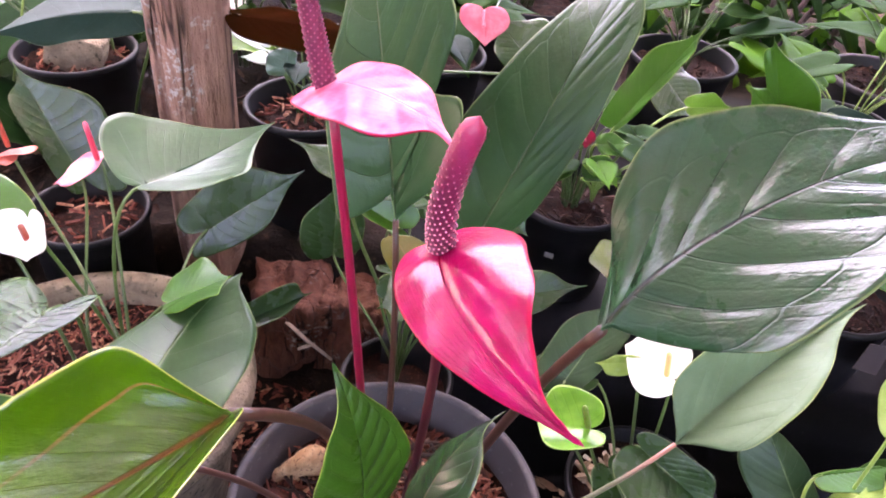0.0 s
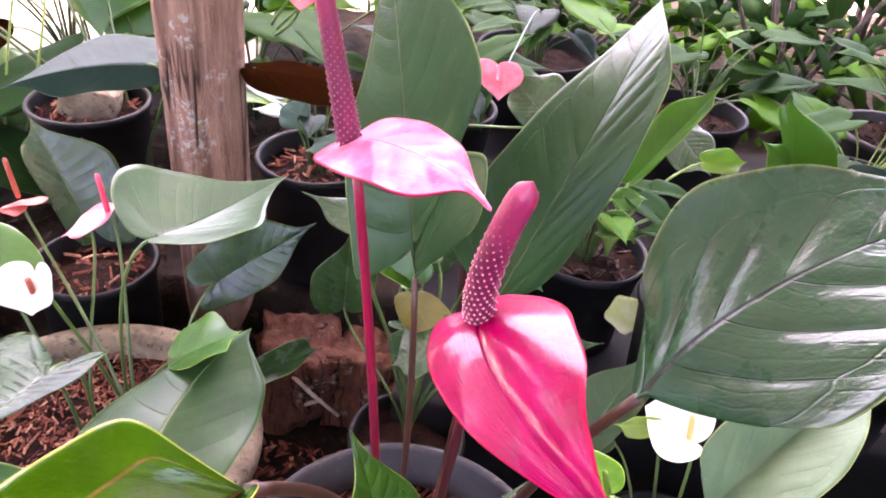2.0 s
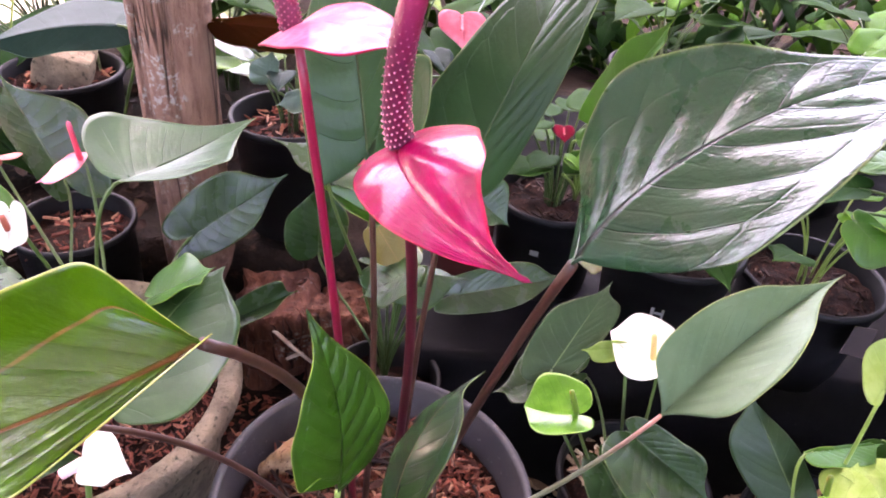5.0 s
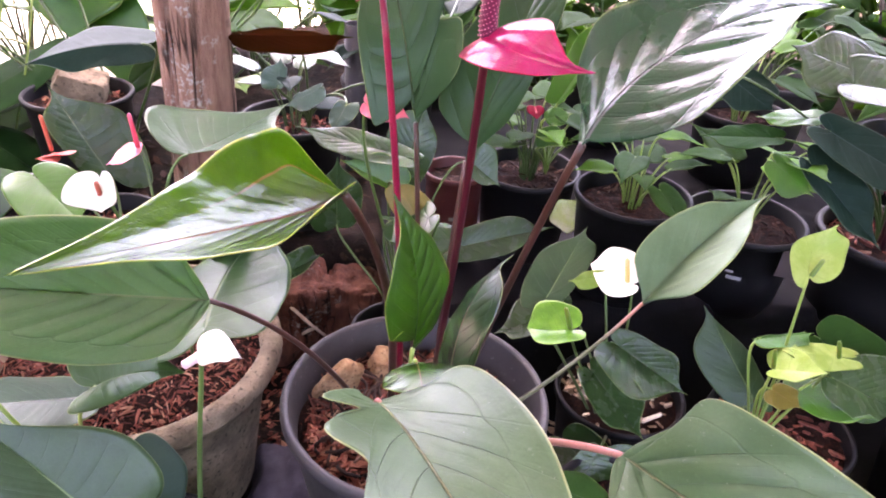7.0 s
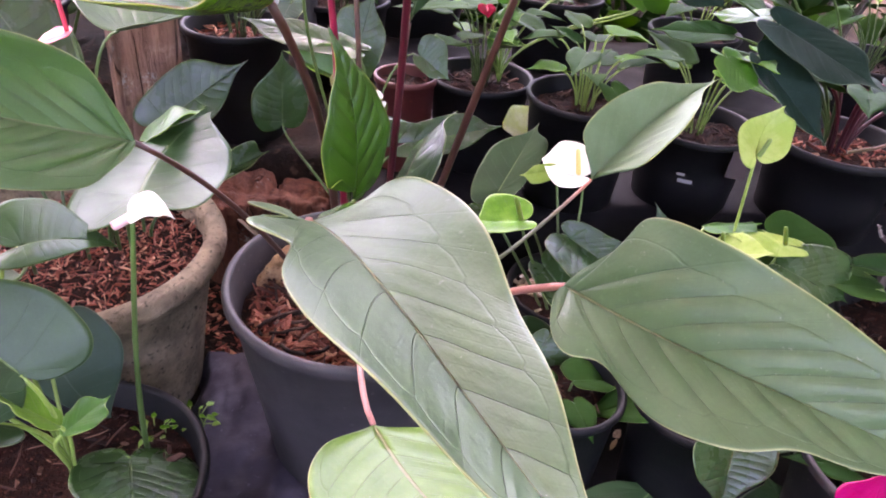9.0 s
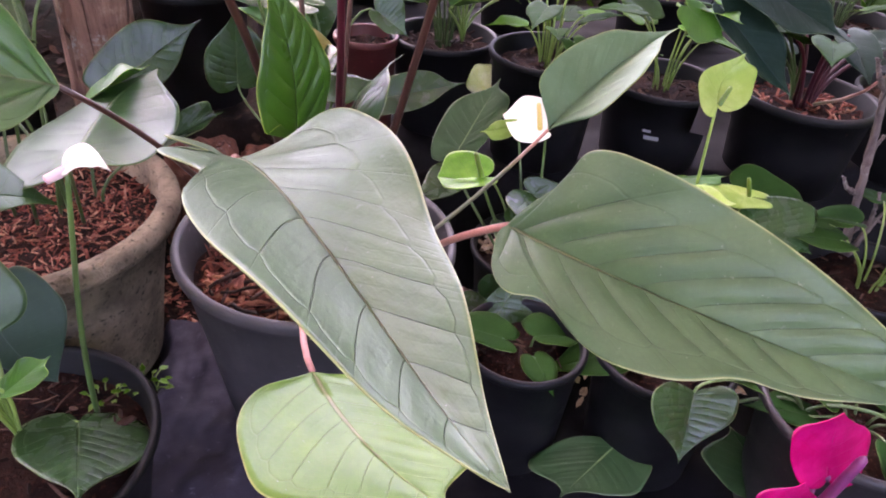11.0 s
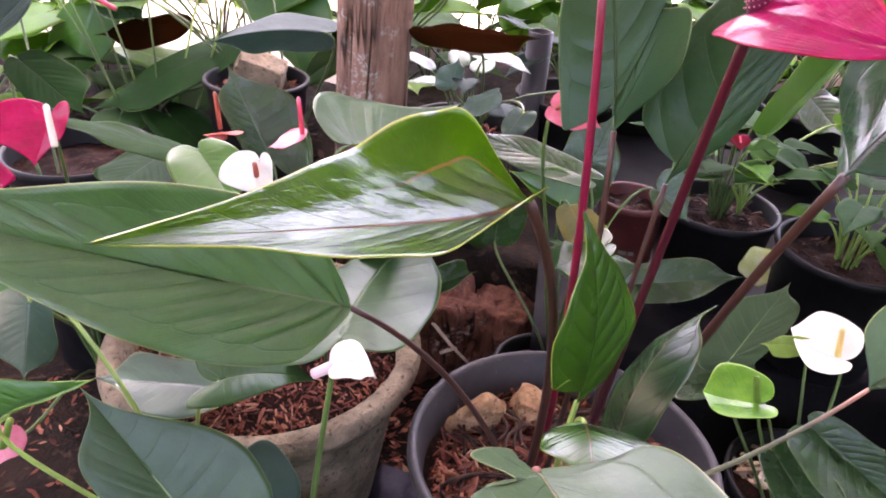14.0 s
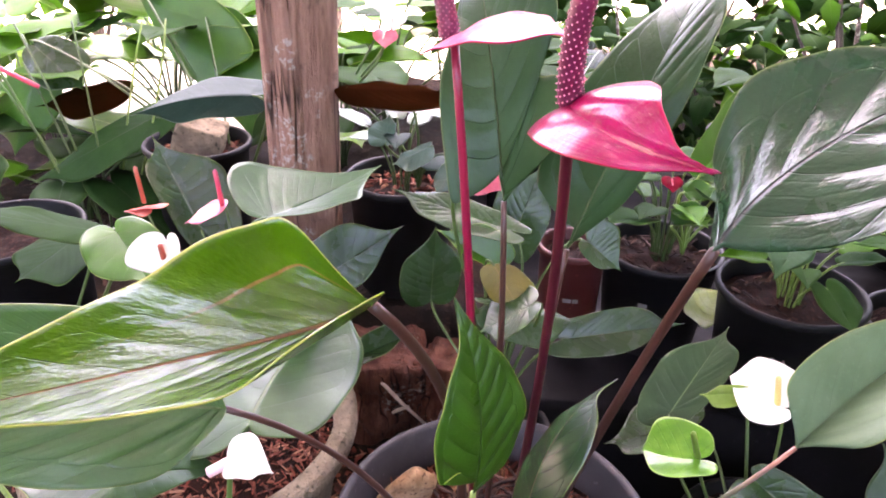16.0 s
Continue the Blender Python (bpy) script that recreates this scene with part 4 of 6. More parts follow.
# old roots and fibres that lie over the bark chips
rng = np.random.RandomState(77)
V, F = [], []
for i in range(70):
    th, rr = rng.uniform(0, 6.283), 0.105 * math.sqrt(rng.uniform(0.05, 1))
    a0, L, bend = rng.uniform(0, 6.283), rng.uniform(0.03, 0.085), rng.uniform(-1.6, 1.6)
    P = []
    for q in np.linspace(-0.5, 0.5, 9):
        a1 = a0 + bend * q
        x, y = rr * math.cos(th) + L * q * math.cos(a1), rr * math.sin(th) + L * q * math.sin(a1)
        s_ = min(1.0, 0.118 / (math.hypot(x, y) + 1e-6))
        P.append((x * s_, y * s_, 0.2345 + 0.006 * (1 - (rr / 0.118) ** 2) + 0.004 * noise.noise((x * 60, y * 60, i)) + rng.uniform(0, 0.001)))
    v, f, uv = tube(P, np.full(9, rng.uniform(0.0009, 0.0022)), 6)
    F += [tuple(k + len(V) for k in q) for q in f]
    V += list(v)
tagged(mesh_object("root_fibres", V, F, M_DARKCHIP), "dark dry roots tangled over the bark chips", "roots", kind="stuff")

# ---- post ----
post = thing("timber_post", "weathered brown timber post with cracks and pale lichen", "post", at=(-0.315, 0.47, 0.0))
v, segs, rows_ = [], 110, 90
for j in range(rows_ + 1):
    z = 1.7 * j / rows_
    for s in range(segs):
        th = 2 * math.pi * s / segs
        r = 0.051 * (1 + 0.06 * math.cos(4 * th + 0.6)) * (1 + 0.05 * noise.noise((2 * math.cos(th), 2 * math.sin(th), z * 3)))
        for a0, w, dep in ((-2.25, 0.13, 0.050), (-2.0, 0.07, 0.026), (-1.2, 0.05, 0.010)):
            gap = abs((th - a0 - 0.08 * noise.noise((z * 4, a0, 0)) + math.pi) % (2 * math.pi) - math.pi)
            r -= dep * max(0, 1 - gap / w) * (0.6 + 0.5 * noise.noise((z * 6, 3, a0)))
        v.append((r * math.cos(th) + 0.006 + 0.03 * (z - 0.5), r * math.sin(th) - 0.04 * (z - 0.5), z))
f = [(j * segs + s, j * segs + (s + 1) % segs, (j + 1) * segs + (s + 1) % segs, (j + 1) * segs + s) for j in range(rows_) for s in range(segs)]
mesh_object("trunk", v, f + [tuple(rows_ * segs + s for s in range(segs))], M_POST, post)

# ---- cement pot and its plant ----
plant_pot(-0.346, 0.131, 0.0, 0.183, 0.236, M_CEMENT, "rough thick-walled cement pot with a worn rim", M_SOIL, 0.03, 0.011, 0.72, 0.035, (1900, 0.008, M_CHIP), seed=5, pieces=280)
kp = thing("anthurium_plant", "anthurium with pale pink and white spathes growing in the cement pot", "plant", at=(-0.33, 0.12, 0.20))
KF = vec((-0.32, 0.12, 0.21))
for args, mat, dx, dy in (
    (((-0.212, -0.015, 0.368), (-0.170, 0.168, 0.381), (-0.013, 0.011, -0.001), (-0.078, -0.000, -0.019), (0.069, 0.031, -0.012), (0.15, 0.08), (-0.007, -0.006), 0.28, 0.33), M_SATIN, 0.05, 0.0),
    (((-0.236, 0.140, 0.357), (-0.173, 0.150, 0.393), (0.000, 0.000, 0.000), (-0.005, 0.047, 0.003), (0.032, -0.043, 0.034), (0.2, 0.2), (0.000, 0.000), 0.3, 0.08), M_FRESH, 0.02, 0.02),
    (((-0.203, 0.200, 0.266), (-0.114, 0.240, 0.298), (0.000, 0.000, 0.000), (0.025, 0.016, 0.035), (0.019, -0.014, 0.006), (0.2, 0.2), (0.000, 0.000), 0.35, 0.08), M_MID, 0.06, 0.05),
    (((-0.354, 0.000, 0.265), (-0.436, -0.050, 0.302), (0.000, 0.000, 0.000), (0.007, -0.042, -0.001), (-0.060, 0.068, -0.026), (0.2, 0.2), (0.000, 0.000), 0.35, 0.08), M_GREY, -0.05, -0.03),
    (((-0.260, 0.181, 0.466), (-0.156, 0.275, 0.495), (-0.014, -0.009, -0.010), (-0.055, 0.077, 0.015), (0.090, -0.021, 0.026), (0.30, 0.29), (0.011, 0.005), 0.13, 0.17), M_SILK, 0.02, 0.03),
    (((-0.269, 0.342, 0.290), (-0.151, 0.383, 0.369), (0.000, 0.000, 0.000), (-0.027, 0.012, 0.039), (0.014, -0.018, -0.030), (0.2, 0.2), (0.000, 0.000), 0.4, 0.08), M_MID, 0.05, 0.06),
    (((-0.409, 0.330, 0.366), (-0.492, 0.393, 0.468), (0.000, 0.000, 0.000), (-0.042, 0.008, -0.010), (0.067, 0.008, 0.013), (0.2, 0.2), (0.000, 0.000), 0.5, 0.08), M_MID, -0.04, 0.06),
    (((-0.264, 0.000, 0.471), (-0.266, -0.080, 0.495), (0.000, 0.000, 0.000), (0.022, 0.042, -0.019), (-0.071, 0.062, -0.031), (0.25, 0.25), (0.000, 0.000), 0.15, 0.08), M_MID, 0.0, 0.0),
    (((-0.442, 0.200, 0.425), (-0.372, 0.140, 0.393), (0.000, 0.000, 0.000), (0.040, 0.011, 0.010), (-0.024, -0.039, -0.003), (0.2, 0.2), (0.000, 0.000), 0.35, 0.08), M_FRESH, -0.03, 0.02),
):
    leaf(kp, *args, mat=mat, foot=KF + (dx, dy, 0), stem=M_STEMGREEN, wave=0.002, pucker=0.0005, big=True)
for args, mat, sp, smat in (
    (((-0.334, 0.250, 0.442), (-0.360, 0.200, 0.441), (0.000, 0.000, 0.000), (0.002, -0.033, 0.002), (-0.011, 0.018, 0.001), (0.1, 0.1), (0.000, 0.000), 0.35, 0.08), M_PINK, ((-0.337, 0.25, 0.442), (-0.341, 0.25, 0.487)), M_SPADPINK),
    (((-0.462, 0.298, 0.410), (-0.467, 0.260, 0.419), (0.000, 0.000, 0.000), (0.014, -0.017, -0.003), (0.028, 0.013, -0.001), (0.2, 0.2), (0.000, 0.000), 0.3, 0.08), M_SALMON, ((-0.462, 0.298, 0.414), (-0.466, 0.298, 0.463)), M_SPADORANGE),
    (((-0.334, 0.115, 0.466), (-0.329, 0.090, 0.439), (0.000, 0.000, 0.000), (0.015, -0.001, -0.007), (-0.038, -0.006, -0.007), (0.3, 0.3), (0.000, 0.000), 0.35, 0.4), M_WHITE, ((-0.332, 0.105, 0.44), (-0.334, 0.103, 0.469)), M_SPADORANGE),
):
    o = leaf(kp, *args, mat=mat, foot=KF + (0.03, 0.02, 0), stem=M_STEMGREEN, name="spathe", big=True, wave=0.001)
    if sp:
        spadix(o, *sp, 0.0030, 0.0026, smat, off=kp.location)

# ---- plant in the low black pot ----
plant_pot(-0.275, -0.165, 0.0, 0.128, 0.165, M_POTBLACK, "low black plastic pot with dark soil and small weeds", M_SOIL, 0.012, 0.004, 0.74, 0.03, (60, 0.012, M_DARKCHIP), seed=7, pieces=40)
lp = thing("anthurium_plant", "low anthurium with grey-green heart leaves in a black pot", "plant", at=(-0.27, -0.15, 0.14))
LF = vec((-0.27, -0.15, 0.135))
for args, mat in (
    (((-0.266, -0.192, 0.317), (-0.350, -0.170, 0.413), (0.000, 0.000, 0.000), (-0.039, -0.023, 0.020), (0.048, 0.036, 0.016), (0.15, 0.15), (0.000, 0.000), 0.25, 0.08), M_SMALLDARK),
    (((-0.285, -0.100, 0.255), (-0.248, -0.100, 0.171), (0.000, -0.010, 0.000), (-0.022, -0.010, -0.001), (0.046, 0.015, 0.038), (0.22, 0.22), (0.004, 0.004), 0.3, 0.42), M_SLATE),
    (((-0.224, -0.139, 0.156), (-0.186, -0.260, 0.199), (0.000, 0.000, 0.000), (0.063, 0.003, -0.019), (-0.047, -0.017, 0.011), (0.2, 0.2), (0.000, 0.000), 0.2, 0.08), M_MID),
    (((-0.256, -0.180, 0.247), (-0.287, -0.200, 0.311), (0.000, 0.000, 0.000), (0.002, -0.023, 0.020), (-0.005, 0.017, 0.011), (0.05, 0.05), (0.000, 0.000), 0.35, 0.08), M_LIME),
    (((-0.256, -0.180, 0.237), (-0.218, -0.160, 0.261), (0.000, 0.000, 0.000), (-0.002, 0.013, 0.010), (0.021, -0.007, 0.007), (0.05, 0.05), (0.000, 0.000), 0.35, 0.08), M_FRESH),
    (((-0.383, -0.200, 0.408), (-0.328, -0.180, 0.434), (0.000, 0.000, 0.000), (-0.057, -0.007, 0.011), (0.017, -0.027, 0.023), (0.1, 0.1), (0.000, 0.000), 0.35, 0.08), M_FRESH),
    (((-0.286, -0.100, 0.373), (-0.231, -0.035, 0.330), (0.000, 0.000, 0.008), (-0.017, 0.037, 0.026), (0.003, -0.032, 0.002), (0.22, 0.22), (-0.006, -0.006), 0.22, 0.30), M_SATIN),
    (((-0.287, -0.210, 0.284), (-0.340, -0.240, 0.286), (0.000, 0.000, 0.008), (0.012, -0.025, 0.001), (0.006, 0.025, 0.041), (0.30, 0.30), (0, 0), 0.2, 0.20), M_SMALLDARK),
    (((-0.436, -0.100, 0.421), (-0.442, -0.120, 0.356), (0.000, 0.000, 0.000), (0.015, 0.007, -0.020), (-0.048, 0.007, -0.020), (0.2, 0.2), (0.000, 0.000), 0.35, 0.08), M_GREY),
):
    leaf(lp, *args, mat=mat, foot=LF, stem=M_STEMLIME, wave=0.0015, pucker=0.0005, big=True)
o = leaf(lp, (-0.199, -0.080, 0.391), (-0.162, -0.090, 0.394), (0.000, 0.000, 0.008), (-0.004, 0.019, 0.016), (0.009, -0.030, 0.016), (0.10, 0.10), (-0.010, -0.006), 0.35, 0.5, mat=M_WHITE, foot=vec((-0.215, -0.115, 0.135)), stem=M_STEMGREEN, name="spathe", big=True, wave=0.001, thick_stem=0.0022)
spadix(o, (-0.199, -0.080, 0.391), (-0.214, -0.090, 0.386), 0.0045, 0.0040, M_SPADPALE, off=lp.location)

# ---- plant with white and green spathes ----
wp = thing("anthurium_plant", "anthurium with cream white and green spathes beside the grey pot", "plant", at=(0.27, 0.08, 0.02))
WF = vec((0.265, 0.085, 0.05))
for args, mat in (
    (((0.259, 0.100, 0.254), (0.343, 0.050, 0.214), (0.000, 0.000, 0.000), (0.029, -0.003, 0.021), (-0.037, -0.062, 0.003), (0.2, 0.2), (0.000, 0.000), 0.35, 0.08), M_MID),
    (((0.237, 0.100, 0.207), (0.277, 0.000, 0.187), (0.000, 0.000, 0.000), (0.020, -0.025, 0.042), (-0.029, -0.045, 0.011), (0.2, 0.2), (0.000, 0.000), 0.35, 0.08), M_MID),
    (((0.465, 0.100, 0.165), (0.399, 0.170, 0.266), (0.000, 0.000, 0.000), (-0.052, 0.006, -0.000), (0.031, 0.006, -0.001), (0.2, 0.2), (0.000, 0.000), 0.35, 0.08), M_SMALLDARK),
    (((0.176, 0.160, 0.281), (0.242, 0.240, 0.347), (0.000, 0.000, 0.000), (-0.035, 0.012, 0.013), (0.045, 0.012, 0.014), (0.2, 0.2), (0.000, 0.000), 0.35, 0.08), M_SMALLDARK),
    (((0.228, 0.238, 0.201), (0.123, 0.214, 0.181), (0.000, 0.000, 0.000), (-0.028, -0.040, 0.001), (-0.010, 0.044, 0.012), (0.2, 0.2), (0.000, 0.000), 0.35, 0.08), M_MID),
    (((0.212, -0.020, 0.188), (0.167, -0.060, 0.143), (0.000, 0.000, 0.000), (0.056, 0.004, -0.005), (-0.022, 0.004, 0.003), (0.2, 0.2), (0.000, 0.000), 0.35, 0.08), M_MID),
    (((0.199, 0.050, 0.137), (0.243, 0.000, 0.110), (0.000, 0.000, 0.000), (0.023, -0.013, 0.041), (-0.030, -0.013, -0.008), (0.2, 0.2), (0.000, 0.000), 0.35, 0.08), M_MID),
):
    leaf(wp, *args, mat=mat, foot=WF, stem=M_STEMGREEN, wave=0.0015, pucker=0.0005, big=True)
for args, mat, sp, smat in (
    (((0.282, 0.147, 0.314), (0.236, 0.185, 0.320), (-0.004, -0.009, -0.003), (-0.015, -0.026, -0.004), (0.011, 0.038, 0.029), (0.168, 0.247), (0.003, 0.000), (0.334, 0.341), (0.611, 0.603)), M_WHITE, ((0.277, 0.152, 0.314), (0.268, 0.148, 0.353)), M_SPADYELLOW),
    (((0.253, 0.170, 0.312), (0.205, 0.170, 0.303), (0.000, 0.000, 0.000), (-0.007, -0.010, -0.012), (-0.005, 0.000, 0.011), (0.1, 0.1), (0.000, 0.000), 0.4, 0.08), M_LIMESP, None, None),
    (((0.197, 0.103, 0.275), (0.144, 0.114, 0.270), (-0.002, -0.002, -0.001), (-0.015, -0.032, -0.001), (-0.004, 0.043, 0.014), (0.36, 0.31), (0.006, 0.002), 0.33, 0.56), M_GREENSP, ((0.198, 0.106, 0.273), (0.186, 0.104, 0.309)), M_SPADGREEN),
):
    o = leaf(wp, *args, mat=mat, foot=WF, stem=M_STEMGREEN, name="spathe", big=True, wave=0.001)
    if sp:
        spadix(o, *sp, 0.0034, 0.0028, smat, off=wp.location)

# ---- lime flowered plant ----
yp = thing("anthurium_plant", "anthurium with lime green spathes on upright stalks", "plant", at=(0.47, 0.06, 0.02))
YF = vec((0.46, 0.06, 0.06))
for args, mat in (
    (((0.517, 0.040, 0.249), (0.616, 0.020, 0.205), (0.000, 0.000, 0.000), (0.085, 0.036, 0.009), (-0.010, -0.034, -0.018), (0.2, 0.2), (0.000, 0.000), 0.3, 0.08), M_MID),
    (((0.477, 0.050, 0.222), (0.565, 0.000, 0.217), (0.000, 0.000, 0.000), (0.045, 0.018, 0.001), (-0.005, -0.033, -0.002), (0.2, 0.2), (0.000, 0.000), 0.35, 0.08), M_FRESH),
    (((0.545, 0.120, 0.247), (0.646, 0.060, 0.181), (0.000, 0.000, 0.000), (0.063, 0.031, 0.015), (-0.064, -0.039, -0.012), (0.15, 0.15), (0.000, 0.000), 0.35, 0.08), M_MIDDULL),
    (((0.435, 0.030, 0.241), (0.473, 0.020, 0.220), (0.000, 0.000, 0.000), (0.024, 0.014, -0.002), (-0.018, -0.017, -0.003), (0.1, 0.1), (0.000, 0.000), 0.35, 0.3), M_OCHRE),
    (((0.418, 0.060, 0.295), (0.509, 0.090, 0.280), (0.000, 0.000, 0.000), (0.021, 0.010, -0.002), (0.019, -0.020, 0.000), (0.2, 0.2), (0.000, 0.000), 0.35, 0.08), M_FRESH),
):
    leaf(yp, *args, mat=mat, foot=YF, stem=M_STEMLIME, wave=0.0015, pucker=0.0005, big=True)
for args, mat, sp in (
    (((0.441, 0.051, 0.393), (0.476, 0.081, 0.443), (-0.006, 0.006, -0.002), (-0.022, 0.009, 0.010), (0.046, 0.007, 0.013), (0.292, 0.205), (0.000, 0.000), (0.259, 0.249), (0.213, 0.207)), M_LIMESP, ((0.441, 0.047, 0.395), (0.451, 0.050, 0.416))),
    (((0.517, 0.050, 0.275), (0.427, 0.030, 0.302), (0.000, 0.000, 0.000), (-0.009, -0.022, -0.005), (0.010, 0.028, -0.004), (0.5, 0.5), (0.000, 0.000), 0.4, 0.3), M_LIMESP, ((0.517, 0.045, 0.278), (0.508, 0.045, 0.304))),
    (((0.420, 0.020, 0.281), (0.465, -0.010, 0.301), (0.000, 0.000, 0.000), (0.011, 0.031, 0.010), (-0.013, -0.020, 0.003), (0.12, 0.12), (0.000, 0.000), 0.35, 0.2), M_LIMESP, ((0.417, 0.018, 0.286), (0.411, 0.018, 0.314))),
):
    o = leaf(yp, *args, mat=mat, foot=YF, stem=M_STEMLIME, name="spathe", big=True, wave=0.001)
    spadix(o, *sp, 0.003, 0.0025, M_SPADGREEN, off=yp.location)

# ---- unseen roof, added to shade the plants and frame the sky light ----
v = [(-3.2, -3.0, 2.35), (4.6, -3.0, 2.35), (4.6, 1.75, 2.35), (-3.2, 1.75, 2.35), (-3.2, -3.0, 2.37), (4.6, -3.0, 2.37), (4.6, 1.75, 2.37), (-3.2, 1.75, 2.37)]
tagged(mesh_object("ceiling", v, [(3, 2, 1, 0), (4, 5, 6, 7), (0, 1, 5, 4), (1, 2, 6, 5), (2, 3, 7, 6), (3, 0, 4, 7)], M_NET, smooth=False), "milky sheeting added out of view to shade the plants", "roof", kind="structure")

# hedge walls out of view, added to limit the low sky light
v, f = [], []
for x0, y0, x1, y1, top in ((-8, 7.5, 8, 8.1, 2.0), (-8.6, -8, -8, 8.1, 4.4), (8, -8, 8.6, 8.1, 4.4), (-8, -8.6, 8, -8, 2.2)):
    k = len(v)
    v += [(x, y, z) for z in (-0.02, top) for x, y in ((x0, y0), (x1, y0), (x1, y1), (x0, y1))]
    f += [(k, k + 1, k + 5, k + 4), (k + 1, k + 2, k + 6, k + 5), (k + 2, k + 3, k + 7, k + 6), (k + 3, k, k + 4, k + 7), (k + 4, k + 5, k + 6, k + 7)]
tagged(mesh_object("wall_hedge", v, f, M_HEDGE, smooth=False), "unseen hedge added to cut off low sky light", "hedge", kind="structure")


# ---- earth bank on the left of the step ----
def bank(x, y):
    rise = min(1.0, max(0.0, (y - 0.40 - 0.03 * noise.noise((x * 5, 0, 2))) / 0.08))
    return 0.0 + (STEP - 0.01) * rise * rise * (3 - 2 * rise) + 0.02 * noise.noise((x * 8, y * 8, 5.0)) + 0.006 * noise.noise((x * 30, y * 30, 5.0))


tagged(wavy_sheet("ground_bank", -1.6, -0.03, 0.33, 1.25, 96, 56, bank, M_EARTH), "bank of dark earth behind the cement pot", "ground", kind="structure")
# the bank runs on in the yard's pale tone, a stand-in for sunlight
tagged(wavy_sheet("ground_slope", -1.6, -0.52, 1.25, 1.9, 66, 40, bank, M_PAVE), "earth behind the dark bank, its pale colour standing for sunlight", "ground", kind="structure")
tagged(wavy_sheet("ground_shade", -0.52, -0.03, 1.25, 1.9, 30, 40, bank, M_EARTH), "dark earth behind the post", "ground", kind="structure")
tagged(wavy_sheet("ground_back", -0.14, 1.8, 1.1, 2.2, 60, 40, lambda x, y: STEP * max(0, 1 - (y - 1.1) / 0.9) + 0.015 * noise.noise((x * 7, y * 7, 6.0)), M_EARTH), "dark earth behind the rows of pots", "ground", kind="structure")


def rough_block(name, at, size, turn, mat, label, category, seed, detail=14, soft_=0.35, rough_=0.16):
    """A weathered lump of wood or stone."""
    p = thing(name, label, category, at=at)
    bm = bmesh.new()
    bmesh.ops.create_cube(bm, size=1.0)
    bmesh.ops.subdivide_edges(bm, edges=bm.edges, cuts=detail, use_grid_fill=True)
    rot = Euler([radians(a) for a in turn]).to_matrix()
    for q in bm.verts:
        c = q.co.copy()
        soft = c.normalized() * 0.62
        c = c.lerp(soft, soft_)
        c = Vector((c.x * size[0], c.y * size[1], c.z * size[2]))
        k = noise.noise(c * 22 + Vector((seed, 0, 0))) * 0.5 + noise.noise(c * 60 + Vector((seed, 3, 0))) * 0.3
        c += q.co.normalized() * k * min(size) * rough_
        q.co = rot @ c
    me = bpy.data.meshes.new("lump")
    bm.to_mesh(me)
    bm.free()
    me.polygons.foreach_set("use_smooth", [True] * len(me.polygons))
    me.materials.append(mat)
    o = new("lump", me)
    o.parent = p
    return p


rough_block("rotten_log", (-0.185, 0.43, 0.06), (0.12, 0.12, 0.17), (4, 6, 20), M_BLOCK, "reddish brown crumbling log end beneath the step", "log", 1, 20, 0.22, 0.32)
rough_block("rotten_log", (-0.085, 0.435, 0.05), (0.10, 0.11, 0.16), (-5, 3, -10), M_BLOCK, "dark brown split log beneath the step", "log", 4, 20, 0.22, 0.32)
rough_block("rotten_log", (0.02, 0.36, 0.05), (0.10, 0.10, 0.12), (3, -4, 30), M_BLOCK, "dark brown split log beneath the step", "log", 9, 20, 0.22, 0.32)
rough_block("stone", (-0.56, 0.66, 0.37), (0.08, 0.07, 0.06), (5, 20, 12), M_CEMENT, "light brown stone lying in a pot", "stone", 8)
rough_block("husk_chunk", (-0.088, 0.045, 0.245), (0.050, 0.016, 0.056), (24, 15, 30), M_COIR, "fibrous coconut husk chunk on the bark chips", "husk", 2, 16, 0.45, 1.1)
rough_block("husk_chunk", (-0.03, 0.075, 0.238), (0.035, 0.03, 0.03), (0, 15, 80), M_COIR, "small fibrous husk chunk on the bark chips", "husk", 5, 14, 0.4, 0.9)


# ---- pots of the back rows ----
BLACK = "black plastic nursery pot with dusty rim and dark soil"
row = "black nursery pots"
plant_pot(0.200, 0.455, STEP, 0.085, 0.335, M_POTBLACK, BLACK, M_SOIL, 0.012, 0.0035, 0.78, 0.022, (90, 0.012, M_DARKCHIP), row, 11, ((-110, 0.6, 0.012, 0.008),))
plant_pot(0.335, 0.335, STEP, 0.088, 0.352, M_POTBLACK, "black plastic nursery pot with chalk marks and dark soil", M_SOIL, 0.012, 0.0035, 0.78, 0.025, (60, 0.012, M_DARKCHIP), row, 12, ((-112, 0.62, 0.004, 0.014), (-107, 0.62, 0.009, 0.004), (-103, 0.62, 0.003, 0.014)))
plant_pot(0.525, 0.340, STEP - 0.02, 0.092, 0.312, M_POTBLACK, "black plastic nursery pot with chalk writing and brown soil", M_SOIL, 0.013, 0.0035, 0.8, 0.024, (80, 0.012, M_DARKCHIP), row, 13, ((-122, 0.62, 0.012, 0.004), (-116, 0.55, 0.022, 0.006)))
plant_pot(0.735, 0.290, STEP - 0.02, 0.108, 0.312, M_POTBLACK, "wide black pot with a grey dusty rim and red chips", M_SOIL, 0.016, 0.0055, 0.8, 0.026, (90, 0.016, M_CHIP), row, 14)
